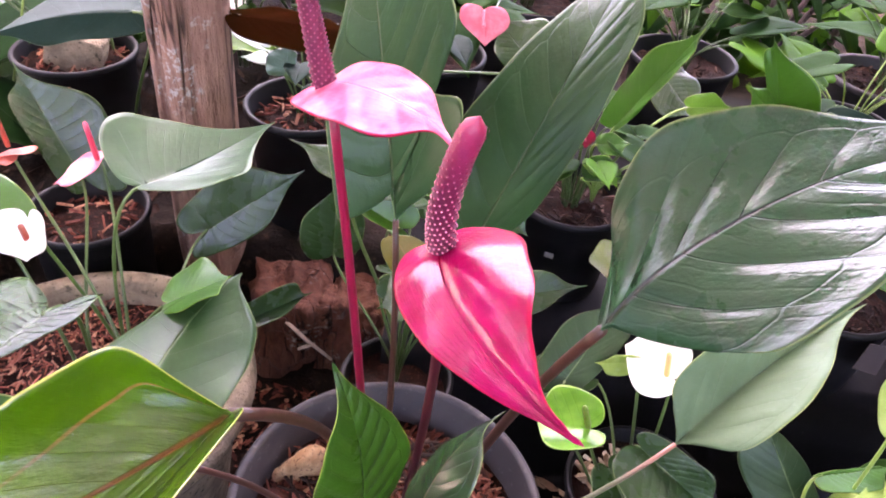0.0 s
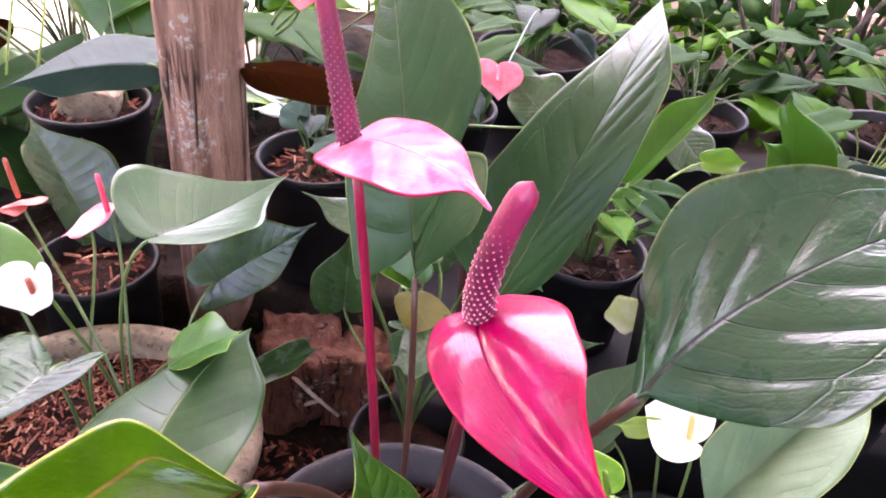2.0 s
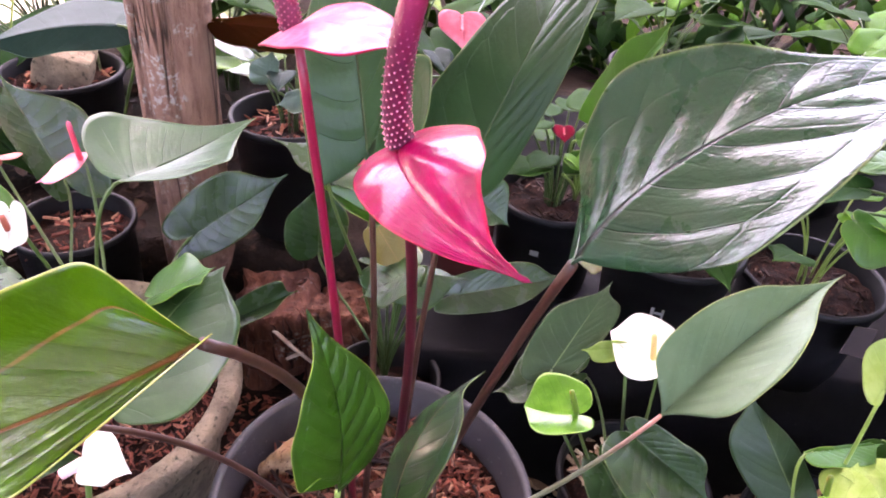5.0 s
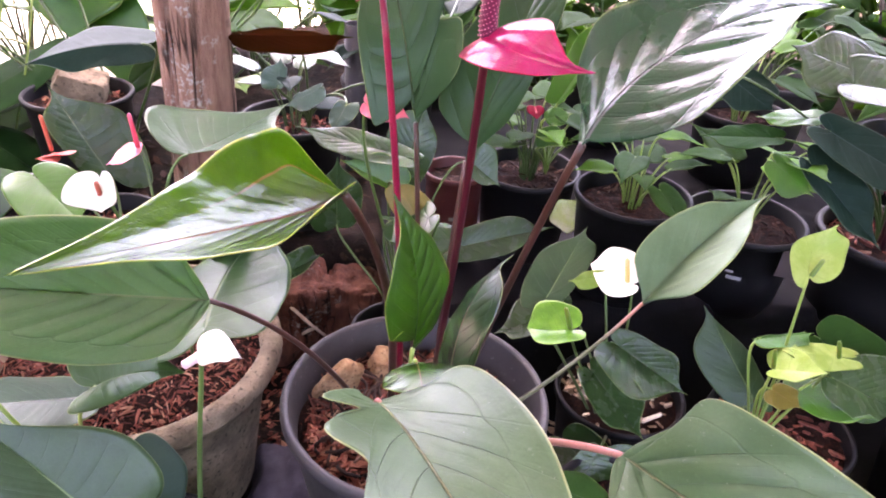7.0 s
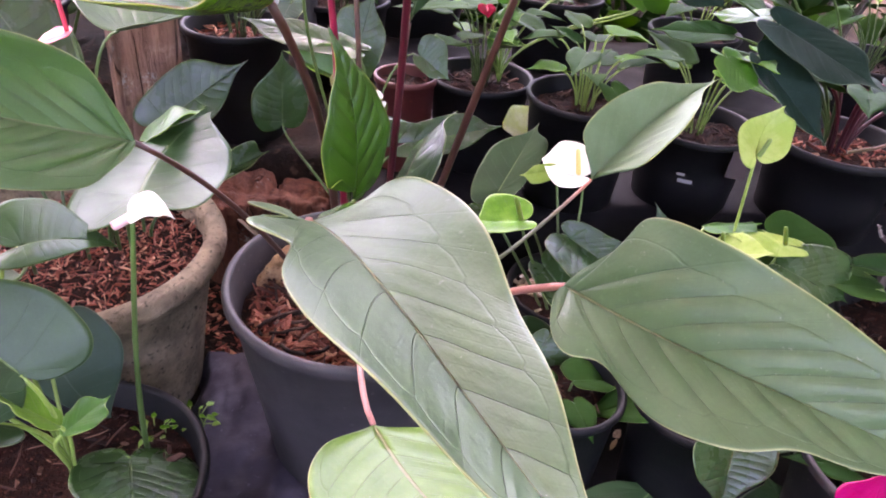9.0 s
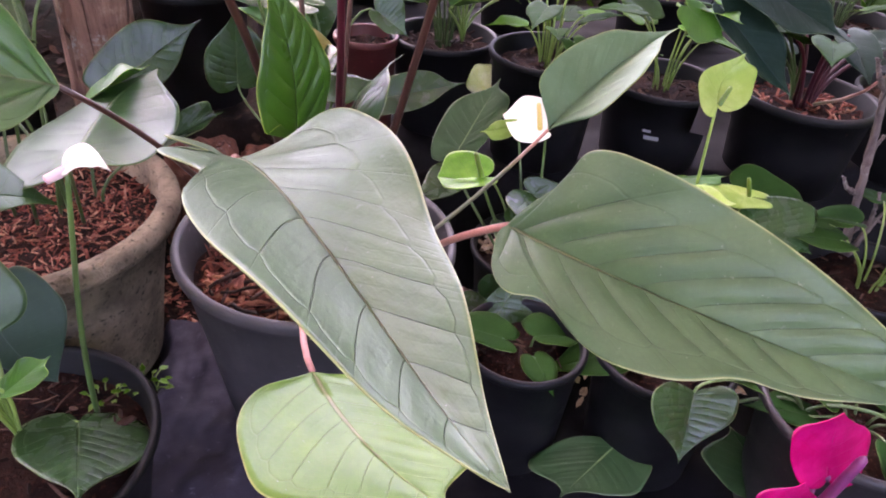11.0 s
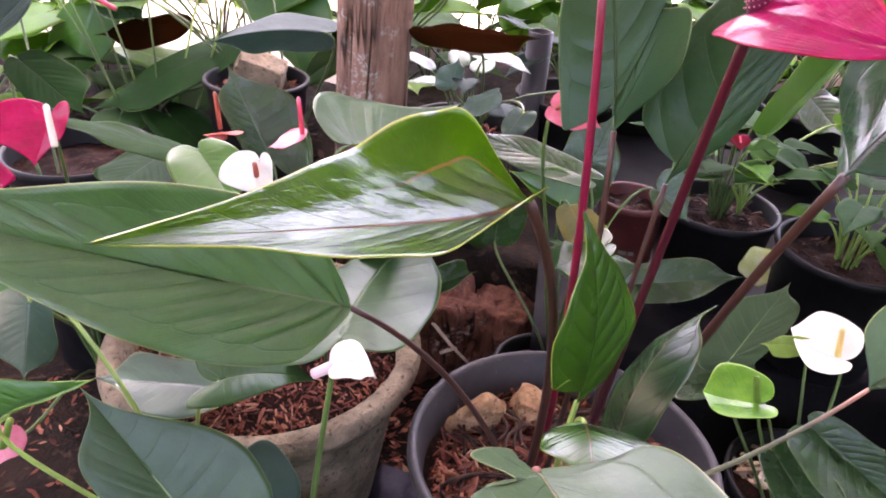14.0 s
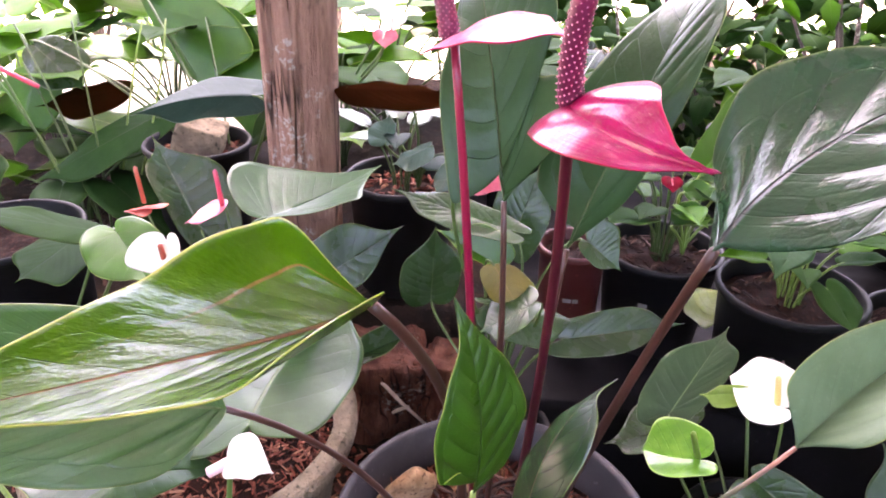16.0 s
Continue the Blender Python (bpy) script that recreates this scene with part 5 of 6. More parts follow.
plant_pot(0.965, 0.310, STEP - 0.02, 0.105, 0.300, M_POTBLACK, "wide black pot filled with brown bark", M_SOIL, 0.013, 0.004, 0.8, 0.02, (120, 0.016, M_DARKCHIP), row, 15, ((-125, 0.6, 0.008, 0.006),))
plant_pot(0.078, 0.435, STEP, 0.050, 0.338, M_POTRED, "small brown-red plastic pot", M_SOIL, 0.012, 0.003, 0.82, 0.02, (20, 0.01, M_DARKCHIP), "", 16, ((-95, 0.55, 0.012, 0.006), (-80, 0.55, 0.008, 0.006)))
plant_pot(-0.185, 0.555, STEP, 0.088, 0.372, M_POTBLACK, BLACK, M_SOIL, 0.014, 0.004, 0.8, 0.03, (110, 0.014, M_CHIP), row, 17)
plant_pot(-0.565, 0.660, STEP - 0.01, 0.092, 0.365, M_POTBLACK, "black nursery pot with stones in the soil", M_SOIL, 0.012, 0.004, 0.8, 0.025, (80, 0.016, M_CHIP), row, 18)
plant_pot(-0.690, 0.330, 0.0, 0.100, 0.345, M_POTBLACK, "tall black nursery pot", M_SOIL, 0.013, 0.004, 0.8, 0.03, None, row, 19)
plant_pot(-0.445, 0.385, 0.0, 0.080, 0.27, M_POTBLACK, BLACK, M_SOIL, 0.012, 0.0035, 0.8, 0.03, (60, 0.014, M_CHIP), row, 20)
plant_pot(0.860, 0.960, STEP, 0.115, 0.345, M_POTGREY, "grey-rimmed nursery pot at the back", M_SOIL, 0.016, 0.005, 0.8, 0.025, (60, 0.014, M_DARKCHIP), row, 21)
plant_pot(0.170, 1.210, STEP - 0.02, 0.135, 0.345, M_POTBLACK, BLACK, M_SOIL, 0.014, 0.004, 0.8, 0.03, None, row, 22)
plant_pot(0.460, 0.960, STEP, 0.105, 0.345, M_POTBLACK, BLACK, M_SOIL, 0.014, 0.004, 0.8, 0.03, (40, 0.014, M_DARKCHIP), row, 23, ((-100, 0.6, 0.016, 0.005),))
plant_pot(0.700, 0.760, STEP, 0.095, 0.335, M_POTBLACK, BLACK, M_SOIL, 0.014, 0.004, 0.8, 0.03, None, row, 24)
plant_pot(1.000, 0.620, STEP, 0.110, 0.335, M_POTBLACK, BLACK, M_SOIL, 0.014, 0.004, 0.8, 0.03, (60, 0.014, M_DARKCHIP), row, 25)
plant_pot(-0.020, 0.850, STEP, 0.100, 0.345, M_POTBLACK, BLACK, M_SOIL, 0.014, 0.004, 0.8, 0.03, None, row, 26)
plant_pot(0.215, -0.085, 0.02, 0.070, 0.185, M_POTBLACK, BLACK, M_SOIL, 0.012, 0.0035, 0.78, 0.025, (40, 0.01, M_DARKCHIP), row, 31)
plant_pot(0.365, -0.115, 0.02, 0.078, 0.188, M_POTBLACK, BLACK, M_SOIL, 0.012, 0.0035, 0.78, 0.025, (40, 0.01, M_DARKCHIP), row, 32)
plant_pot(0.530, -0.215, 0.02, 0.098, 0.190, M_POTGREY, "dark pot with a grey rim and damp soil", M_SOIL, 0.013, 0.004, 0.78, 0.028, (60, 0.01, M_DARKCHIP), row, 33)
plant_pot(0.285, 0.115, 0.015, 0.088, 0.165, M_POTBLACK, "low black pot covered with dry litter", M_SOIL, 0.012, 0.0035, 0.8, 0.02, (70, 0.02, M_DRY), row, 34)
plant_pot(0.490, 0.060, 0.02, 0.095, 0.150, M_POTBLACK, "low black pot covered with reddish litter", M_SOIL, 0.012, 0.0035, 0.8, 0.018, (120, 0.02, M_CHIP), row, 35)
plant_pot(-0.010, 0.235, 0.02, 0.072, 0.175, M_POTBLACK, BLACK, M_SOIL, 0.012, 0.0035, 0.78, 0.025, None, row, 36)
plant_pot(0.720, 0.020, 0.02, 0.090, 0.170, M_POTBLACK, BLACK, M_SOIL, 0.012, 0.0035, 0.78, 0.025, (50, 0.012, M_DARKCHIP), row, 37)


def free_leaf(p, base, way, length, width, mat, rng, foot_at, stem, droop=0.25, **k):
    """A heart-shaped leaf on its stalk, held out along way."""
    way = vec(way) / np.linalg.norm(way)
    across = np.cross(way, (0, 0, 1))
    across /= np.linalg.norm(across) + 1e-9
    up = np.cross(across, way)
    fold = rng.uniform(0.0, 0.35)
    W = width * length / 2
    return leaf(p, base, vec(base) + way * length - vec((0, 0, droop * length * 0.5)), up * droop * length * 0.14, -across * W + up * W * fold, across * W + up * W * fold, (rng.uniform(0.12, 0.26),) * 2, (0, 0), rng.uniform(0.2, 0.34), rng.uniform(0.06, 0.16), mat=mat, foot=foot_at, stem=stem, wave=0.02 * length, pucker=0.004 * length, **k)


DULL = {M_MID.name: M_MIDDULL, M_DARK.name: M_DARKDULL, M_FRESH.name: M_FRESHDULL, M_GREY.name: M_GREYDULL}


def bunch(x, y, z, count, tall, size, spread, mats, stem, label, seed, lean=(0, 0), blooms=(), width=0.72, thin=0.0012):
    """A potted anthurium of many stalks with a leaf on each."""
    rng = np.random.RandomState(seed)
    mats = [DULL.get(m.name, m) for m in mats]
    p = thing("anthurium_plant", label, "plant", "potted anthuriums", (x, y, z))
    for i in range(count):
        th = 2.39996 * i + rng.uniform(-0.4, 0.4)
        rr = spread * (0.25 + 0.75 * math.sqrt((i + 0.5) / count))
        h = tall * rng.uniform(0.45, 1.0) * (1.05 - 0.3 * rr / spread)
        base = vec((x + lean[0] + rr * math.cos(th), y + lean[1] + rr * math.sin(th), z + h))
        way = (math.cos(th), math.sin(th), rng.uniform(-0.35, 0.5))
        ft = vec((x + 0.012 * math.cos(th), y + 0.012 * math.sin(th), z))
        free_leaf(p, base, way, size * rng.uniform(0.65, 1.15), width * rng.uniform(0.85, 1.1), mats[i % len(mats)], rng, ft, stem, thick_stem=thin)
    for (bx, by, bz), mat, smat, s in blooms:
        o = leaf(p, (bx, by, bz), (bx + s * 0.1, by - s * 0.55, bz - s * 0.65), (0, 0, 0.04 * s), (s * 0.6, s * 0.12, 0), (-s * 0.6, s * 0.12, 0), (0.16, 0.16), (0, 0), 0.3, 0.5, mat=mat, foot=(x, y, z), stem=stem, name="spathe", thick_stem=thin)
        spadix(o, (bx, by - 0.002, bz), (bx + s * 0.02, by - s * 0.5, bz - s * 0.22), s * 0.06, s * 0.045, smat, off=p.location)
    return p


GREENS = (M_MID, M_DARK, M_MID, M_FRESH)
bunch(0.200, 0.455, 0.315, 15, 0.17, 0.075, 0.075, (M_MID, M_DARK, M_FRESH, M_MID), M_STEMGREEN, "small leafy anthurium with many thin stalks", 101, blooms=(((0.185, 0.40, 0.455), M_DEEPRED, M_SPADPINK, 0.022),))
bunch(0.335, 0.335, 0.325, 12, 0.15, 0.07, 0.06, (M_FRESH, M_DARK, M_MID, M_DARK), M_STEMLIME, "anthurium with a thick clump of yellow-green stalks", 102)
bunch(0.525, 0.345, 0.288, 9, 0.17, 0.10, 0.085, (M_FRESH, M_MID, M_FRESH), M_STEMLIME, "anthurium with bright cupped heart leaves", 103)
bunch(0.735, 0.290, 0.286, 9, 0.17, 0.10, 0.08, (M_GREY, M_DARK, M_GREY), M_STEMWINE, "anthurium with dusky grey leaves on red stalks", 104, width=0.6, thin=0.0025)
bunch(0.965, 0.310, 0.28, 9, 0.22, 0.11, 0.10, GREENS, M_STEMGREEN, "green anthurium in a wide pot", 105)
bunch(-0.185, 0.555, 0.342, 7, 0.15, 0.075, 0.075, (M_SILVER, M_SILVER, M_GREY), M_STEMGREEN, "small plant with silvery pale leaves", 106)
bunch(0.860, 0.960, 0.32, 12, 0.20, 0.12, 0.13, GREENS, M_STEMGREEN, "leafy anthurium at the back", 109, blooms=(((0.80, 0.85, 0.62), M_SALMON, M_SPADPINK, 0.05),))
bunch(0.170, 1.210, 0.315, 14, 0.22, 0.12, 0.14, (M_MID, M_FRESH, M_GREY, M_MID), M_STEMGREEN, "leafy anthurium at the back", 110, blooms=(((0.052, 0.56, 0.53), M_PINK, M_SPADPINK, 0.055),))
bunch(0.460, 0.960, 0.315, 13, 0.24, 0.11, 0.13, (M_MID, M_DARK, M_FRESH, M_MID), M_STEMGREEN, "leafy anthurium at the back", 111)
bunch(0.700, 0.760, 0.305, 10, 0.20, 0.11, 0.11, (M_FRESH, M_MID, M_DARK), M_STEMLIME, "anthurium with fresh green leaves", 112)
bunch(1.000, 0.620, 0.305, 12, 0.22, 0.13, 0.13, GREENS, M_STEMGREEN, "leafy anthurium in a black pot", 113)
bunch(-0.020, 0.850, 0.315, 11, 0.2, 0.11, 0.11, (M_MID, M_GREY, M_DARK), M_STEMGREEN, "dull green anthurium behind the step", 114)
bunch(0.720, 0.020, 0.145, 8, 0.14, 0.10, 0.08, (M_MID, M_DARK), M_STEMLIME, "low anthurium beside the dry branch", 115)
bunch(0.365, -0.115, 0.163, 5, 0.05, 0.08, 0.05, (M_MID, M_DARK), M_STEMGREEN, "young anthurium in a small black pot", 116)
bunch(0.535, -0.215, 0.162, 6, 0.03, 0.09, 0.06, (M_DARK, M_MID), M_STEMGREEN, "low anthurium with dark leaves", 117)
bunch(0.215, -0.085, 0.16, 3, 0.03, 0.07, 0.03, (M_MID,), M_STEMGREEN, "young anthurium in a small black pot", 118)
bunch(-0.42, 1.05, 0.18, 12, 0.34, 0.20, 0.16, (M_FRESH, M_LIME, M_MID), M_STEMGREEN, "tall anthurium with bright backlit leaves", 120, thin=0.002, blooms=(((-0.235, 0.68, 0.56), M_PINK, M_WHITESPADIX, 0.034), ((-0.225, 0.70, 0.585), M_WHITE, M_WHITESPADIX, 0.036), ((-0.245, 0.72, 0.60), M_WHITE, M_WHITESPADIX, 0.03)))
bunch(-1.25, 1.15, 0.15, 12, 0.36, 0.22, 0.18, (M_FRESH, M_LIME, M_MID), M_STEMGREEN, "tall anthurium with bright backlit leaves", 121, thin=0.002)

bunch(-0.178, -0.078, 0.135, 14, 0.018, 0.008, 0.025, (M_FRESH, M_LIME), M_STEMLIME, "tiny green weeds sprouting in the low black pot", 122, thin=0.0005)
bunch(-0.215, -0.09, 0.135, 9, 0.014, 0.007, 0.02, (M_FRESH, M_LIME), M_STEMLIME, "tiny green weeds sprouting in the low black pot", 123, thin=0.0005)

bunch(-0.90, 1.22, 0.16, 10, 0.46, 0.27, 0.24, (M_FRESH, M_MID, M_LIME, M_FRESH), M_STEMGREEN, "tall anthurium with very broad backlit leaves", 130, thin=0.0025, width=0.85)
bunch(-0.36, 1.30, 0.16, 9, 0.42, 0.24, 0.22, (M_FRESH, M_MID, M_FRESH), M_STEMGREEN, "tall anthurium with very broad backlit leaves", 131, thin=0.0025, width=0.85)
bunch(-0.72, 1.0, 0.17, 7, 0.42, 0.20, 0.17, (M_LIME, M_FRESH, M_MID, M_FRESH), M_STEMGREEN, "tall anthurium with broad green leaves", 124, thin=0.002)
bunch(-0.10, 1.42, 0.15, 12, 0.40, 0.18, 0.18, (M_MID, M_FRESH, M_DARK), M_STEMGREEN, "tall anthurium with broad green leaves", 125, thin=0.002)
bunch(-0.62, 1.55, 0.08, 12, 0.46, 0.22, 0.20, (M_FRESH, M_LIME, M_DARK), M_STEMGREEN, "tall anthurium with bright backlit leaves", 126, thin=0.002)
bunch(-1.05, 0.95, 0.12, 6, 0.40, 0.20, 0.16, (M_LIME, M_FRESH, M_FRESH), M_STEMGREEN, "tall anthurium with broad green leaves", 127, thin=0.002)
bunch(-0.84, 0.70, 0.17, 9, 0.20, 0.17, 0.15, (M_MID, M_FRESH, M_DARK), M_STEMGREEN, "low anthurium with broad leaves on the bank", 132, thin=0.002, width=0.8)
bunch(-1.12, 0.62, 0.15, 9, 0.24, 0.18, 0.17, (M_FRESH, M_MID, M_DARK), M_STEMGREEN, "low anthurium with broad leaves on the bank", 133, thin=0.002, width=0.8)
bunch(-0.30, 1.95, 0.0, 12, 0.55, 0.22, 0.22, (M_FRESH, M_LIME, M_MID), M_STEMGREEN, "tall anthurium with bright backlit leaves", 128, thin=0.002)

# ---- single plants whose leaves stand out ----
mp = thing("anthurium_plant", "slender anthurium with drooping heart leaves behind the grey pot", "plant", at=(-0.01, 0.235, 0.15))
MF = vec((-0.01, 0.235, 0.15))
for args, mat in (
    (((-0.101, 0.300, 0.311), (-0.098, 0.310, 0.410), (0.000, 0.000, 0.000), (-0.041, -0.004, -0.005), (0.036, -0.004, 0.010), (0.1, 0.1), (0.000, 0.000), 0.35, 0.08), M_MID),
    (((-0.012, 0.280, 0.425), (-0.156, 0.328, 0.445), (0.000, 0.000, 0.000), (-0.025, -0.019, -0.006), (-0.001, 0.021, 0.011), (0.2, 0.2), (0.000, 0.000), 0.4, 0.08), M_MID),
    (((-0.023, 0.260, 0.390), (-0.095, 0.280, 0.419), (0.000, 0.000, 0.000), (-0.009, -0.016, 0.005), (0.015, 0.014, 0.029), (0.2, 0.2), (0.000, 0.000), 0.3, 0.08), M_FRESH),
    (((-0.021, 0.200, 0.372), (0.080, 0.220, 0.348), (0.000, 0.000, 0.000), (0.002, 0.023, -0.006), (0.011, -0.027, -0.028), (0.2, 0.2), (0.000, 0.000), 0.35, 0.08), M_MID),
    (((0.067, 0.229, 0.318), (0.202, 0.267, 0.329), (0.000, 0.000, 0.000), (0.012, 0.018, 0.025), (0.007, -0.022, -0.013), (0.2, 0.2), (0.000, 0.000), 0.35, 0.08), M_MID),
    (((-0.006, 0.330, 0.383), (0.023, 0.360, 0.478), (0.000, 0.000, 0.000), (-0.033, 0.009, 0.025), (0.032, -0.010, -0.006), (0.2, 0.2), (0.000, 0.000), 0.35, 0.08), M_MID),
    (((0.081, 0.280, 0.417), (0.121, 0.270, 0.389), (0.000, 0.000, 0.000), (0.016, 0.014, 0.029), (-0.007, -0.017, -0.008), (0.2, 0.2), (0.000, 0.000), 0.35, 0.08), M_MID),
    (((0.020, 0.170, 0.395), (-0.031, 0.150, 0.369), (0.000, 0.000, 0.000), (-0.005, -0.033, -0.007), (-0.017, 0.037, -0.001), (0.25, 0.25), (0.000, 0.000), 0.35, 0.08), M_MID),
    (((-0.021, 0.200, 0.421), (0.013, 0.180, 0.377), (0.000, 0.000, 0.000), (0.033, 0.007, -0.007), (-0.017, -0.003, -0.013), (0.1, 0.1), (0.000, 0.000), 0.35, 0.08), M_OCHRE),
):
    leaf(mp, *args, mat=mat, foot=MF, stem=M_STEMGREEN, wave=0.0015, pucker=0.0005, big=True, thick_stem=0.0014)
o = leaf(mp, (-0.058, 0.128, 0.553), (-0.012, 0.120, 0.540), (0, 0, 0.003), (0.010, 0.010, 0.015), (-0.002, -0.010, -0.014), (0.1, 0.1), (0.004, 0.004), 0.35, 0.2, mat=M_PINK, foot=MF, stem=M_STEMGREEN, name="spathe", big=True, label="half-open pink spathe")
spadix(o, (-0.054, 0.124, 0.552), (-0.040, 0.116, 0.566), 0.0026, 0.002, M_SPADORANGE, off=mp.location)

gp = thing("anthurium_plant", "anthurium with a broad grey-green glossy leaf beside the post", "plant", at=(-0.45, 0.62, 0.17))
for args, mat in (
    (((-0.398, 0.519, 0.492), (-0.530, 0.406, 0.487), (0.000, 0.000, 0.010), (-0.038, 0.131, -0.012), (-0.005, -0.032, -0.031), (0.14, 0.14), (-0.006, -0.006), 0.34, 0.16), M_GREYDULL),
    (((-0.616, 0.750, 0.411), (-0.858, 0.600, 0.283), (0.000, 0.000, 0.000), (0.003, -0.062, -0.042), (-0.029, 0.037, 0.011), (0.05, 0.05), (0.000, 0.000), 0.45, 0.2), M_DARKDULL),
    (((-0.752, 0.800, 0.411), (-0.926, 0.750, 0.375), (0.000, 0.000, 0.000), (0.003, -0.062, -0.028), (-0.034, 0.018, 0.009), (0.05, 0.05), (0.000, 0.000), 0.35, 0.08), M_BROWNLEAF),
    (((-0.651, 0.950, 0.519), (-0.545, 0.850, 0.298), (0.000, 0.000, 0.000), (0.109, -0.015, -0.003), (-0.039, -0.015, -0.037), (0.1, 0.1), (0.000, 0.000), 0.35, 0.2), M_FRESH),
    (((-0.946, 0.800, 0.427), (-0.997, 0.750, 0.271), (0.000, 0.000, 0.000), (0.048, 0.018, -0.021), (-0.094, 0.017, -0.022), (0.1, 0.1), (0.000, 0.000), 0.35, 0.2), M_FRESH),
    (((-0.785, 0.950, 0.566), (-0.625, 0.850, 0.386), (0.000, 0.000, 0.000), (0.178, -0.015, -0.004), (0.010, -0.015, -0.045), (0.1, 0.1), (0.000, 0.000), 0.35, 0.2), M_FRESH),
    (((-0.936, 0.800, 0.479), (-0.818, 0.750, 0.413), (0.000, 0.000, 0.000), (0.060, 0.018, 0.018), (-0.012, -0.032, -0.038), (0.1, 0.1), (0.000, 0.000), 0.35, 0.2), M_MID),
):
    leaf(gp, *args, mat=mat, foot=(-0.5, 0.66, 0.17), stem=M_STEMGREEN, wave=0.002, pucker=0.0005, big=True, thick_stem=0.002)

for p0, p1, p2 in (
    ((-0.780, 0.660, 0.178), (-0.784, 0.660, 0.358), (-0.874, 0.680, 0.545)),
    ((-0.798, 0.660, 0.176), (-0.837, 0.660, 0.343), (-0.962, 0.660, 0.524)),
    ((-0.762, 0.660, 0.180), (-0.747, 0.660, 0.351), (-0.767, 0.680, 0.552)),
    ((-0.773, 0.620, 0.196), (-0.838, 0.620, 0.386), (-0.891, 0.620, 0.526)),
    ((-0.767, 0.700, 0.162), (-0.736, 0.700, 0.339), (-0.663, 0.720, 0.552)),
    ((-0.810, 0.700, 0.157), (-0.842, 0.700, 0.352), (-0.891, 0.700, 0.473)),
    ((-0.755, 0.700, 0.163), (-0.638, 0.700, 0.411), (-0.621, 0.720, 0.555)),
):
    p0, p1, p2 = vec(p0), vec(p1), vec(p2)
    low = vec((p0[0], p0[1], 0.16))
    v, f, uv = tube(np.concatenate([bez(low, p0, p1, p2, 12)]) - vec(gp.location), np.linspace(0.0026, 0.0016, 12), 8)
    mesh_object("stalk", v, f, M_STEMLIME if p2[0] > -0.75 else M_STEMGREEN, gp, uv)

pipe = thing("plastic_pipe", "dark upright plastic pipe between the back pots", "pipe", at=(-0.086, 0.78, 0.17))
v, f = lathe([(0.0215, 0), (0.0225, 0.002), (0.0225, 0.30), (0.0195, 0.30), (0.0195, 0.004)], 28)
mesh_object("tube", v, f, M_POTGREY, pipe)

bp = thing("foliage_plant", "plant with one bronze leaf and pale twisted leaves", "plant", at=(-0.14, 0.60, 0.18))
for args, mat in (
    (((-0.239, 0.456, 0.529), (-0.079, 0.400, 0.546), (0.000, 0.000, 0.000), (0.023, 0.034, -0.001), (0.047, -0.056, -0.010), (0.2, 0.2), (0.000, 0.000), 0.35, 0.08), M_BROWNLEAF),
    (((-0.178, 0.500, 0.509), (-0.255, 0.500, 0.511), (0.000, 0.000, 0.000), (-0.008, -0.030, -0.008), (-0.013, 0.020, 0.003), (0.2, 0.2), (0.000, 0.000), 0.35, 0.08), M_SILVER),
    (((-0.198, 0.500, 0.442), (-0.192, 0.500, 0.484), (0.000, 0.000, 0.000), (-0.028, 0.000, -0.000), (0.013, 0.000, 0.008), (0.2, 0.2), (0.000, 0.000), 0.35, 0.08), M_SILVER),
    (((-0.134, 0.480, 0.445), (-0.184, 0.470, 0.419), (0.000, 0.000, 0.000), (0.001, -0.017, -0.019), (-0.010, 0.004, 0.003), (0.2, 0.2), (0.000, 0.000), 0.35, 0.08), M_SILVER),
    (((-0.092, 0.420, 0.439), (-0.112, 0.400, 0.405), (0.000, 0.000, 0.000), (0.023, -0.003, 0.001), (-0.016, 0.007, 0.002), (0.2, 0.2), (0.000, 0.000), 0.35, 0.08), M_GREY),
    (((0.125, 0.550, 0.469), (0.074, 0.600, 0.506), (0.000, 0.000, 0.000), (-0.029, -0.008, -0.014), (0.038, 0.032, 0.028), (0.2, 0.2), (0.000, 0.000), 0.35, 0.08), M_MID),
):
    leaf(bp, *args, mat=mat, foot=(-0.16, 0.56, 0.345), stem=M_STEMGREEN, wave=0.003, pucker=0.0005, big=True)

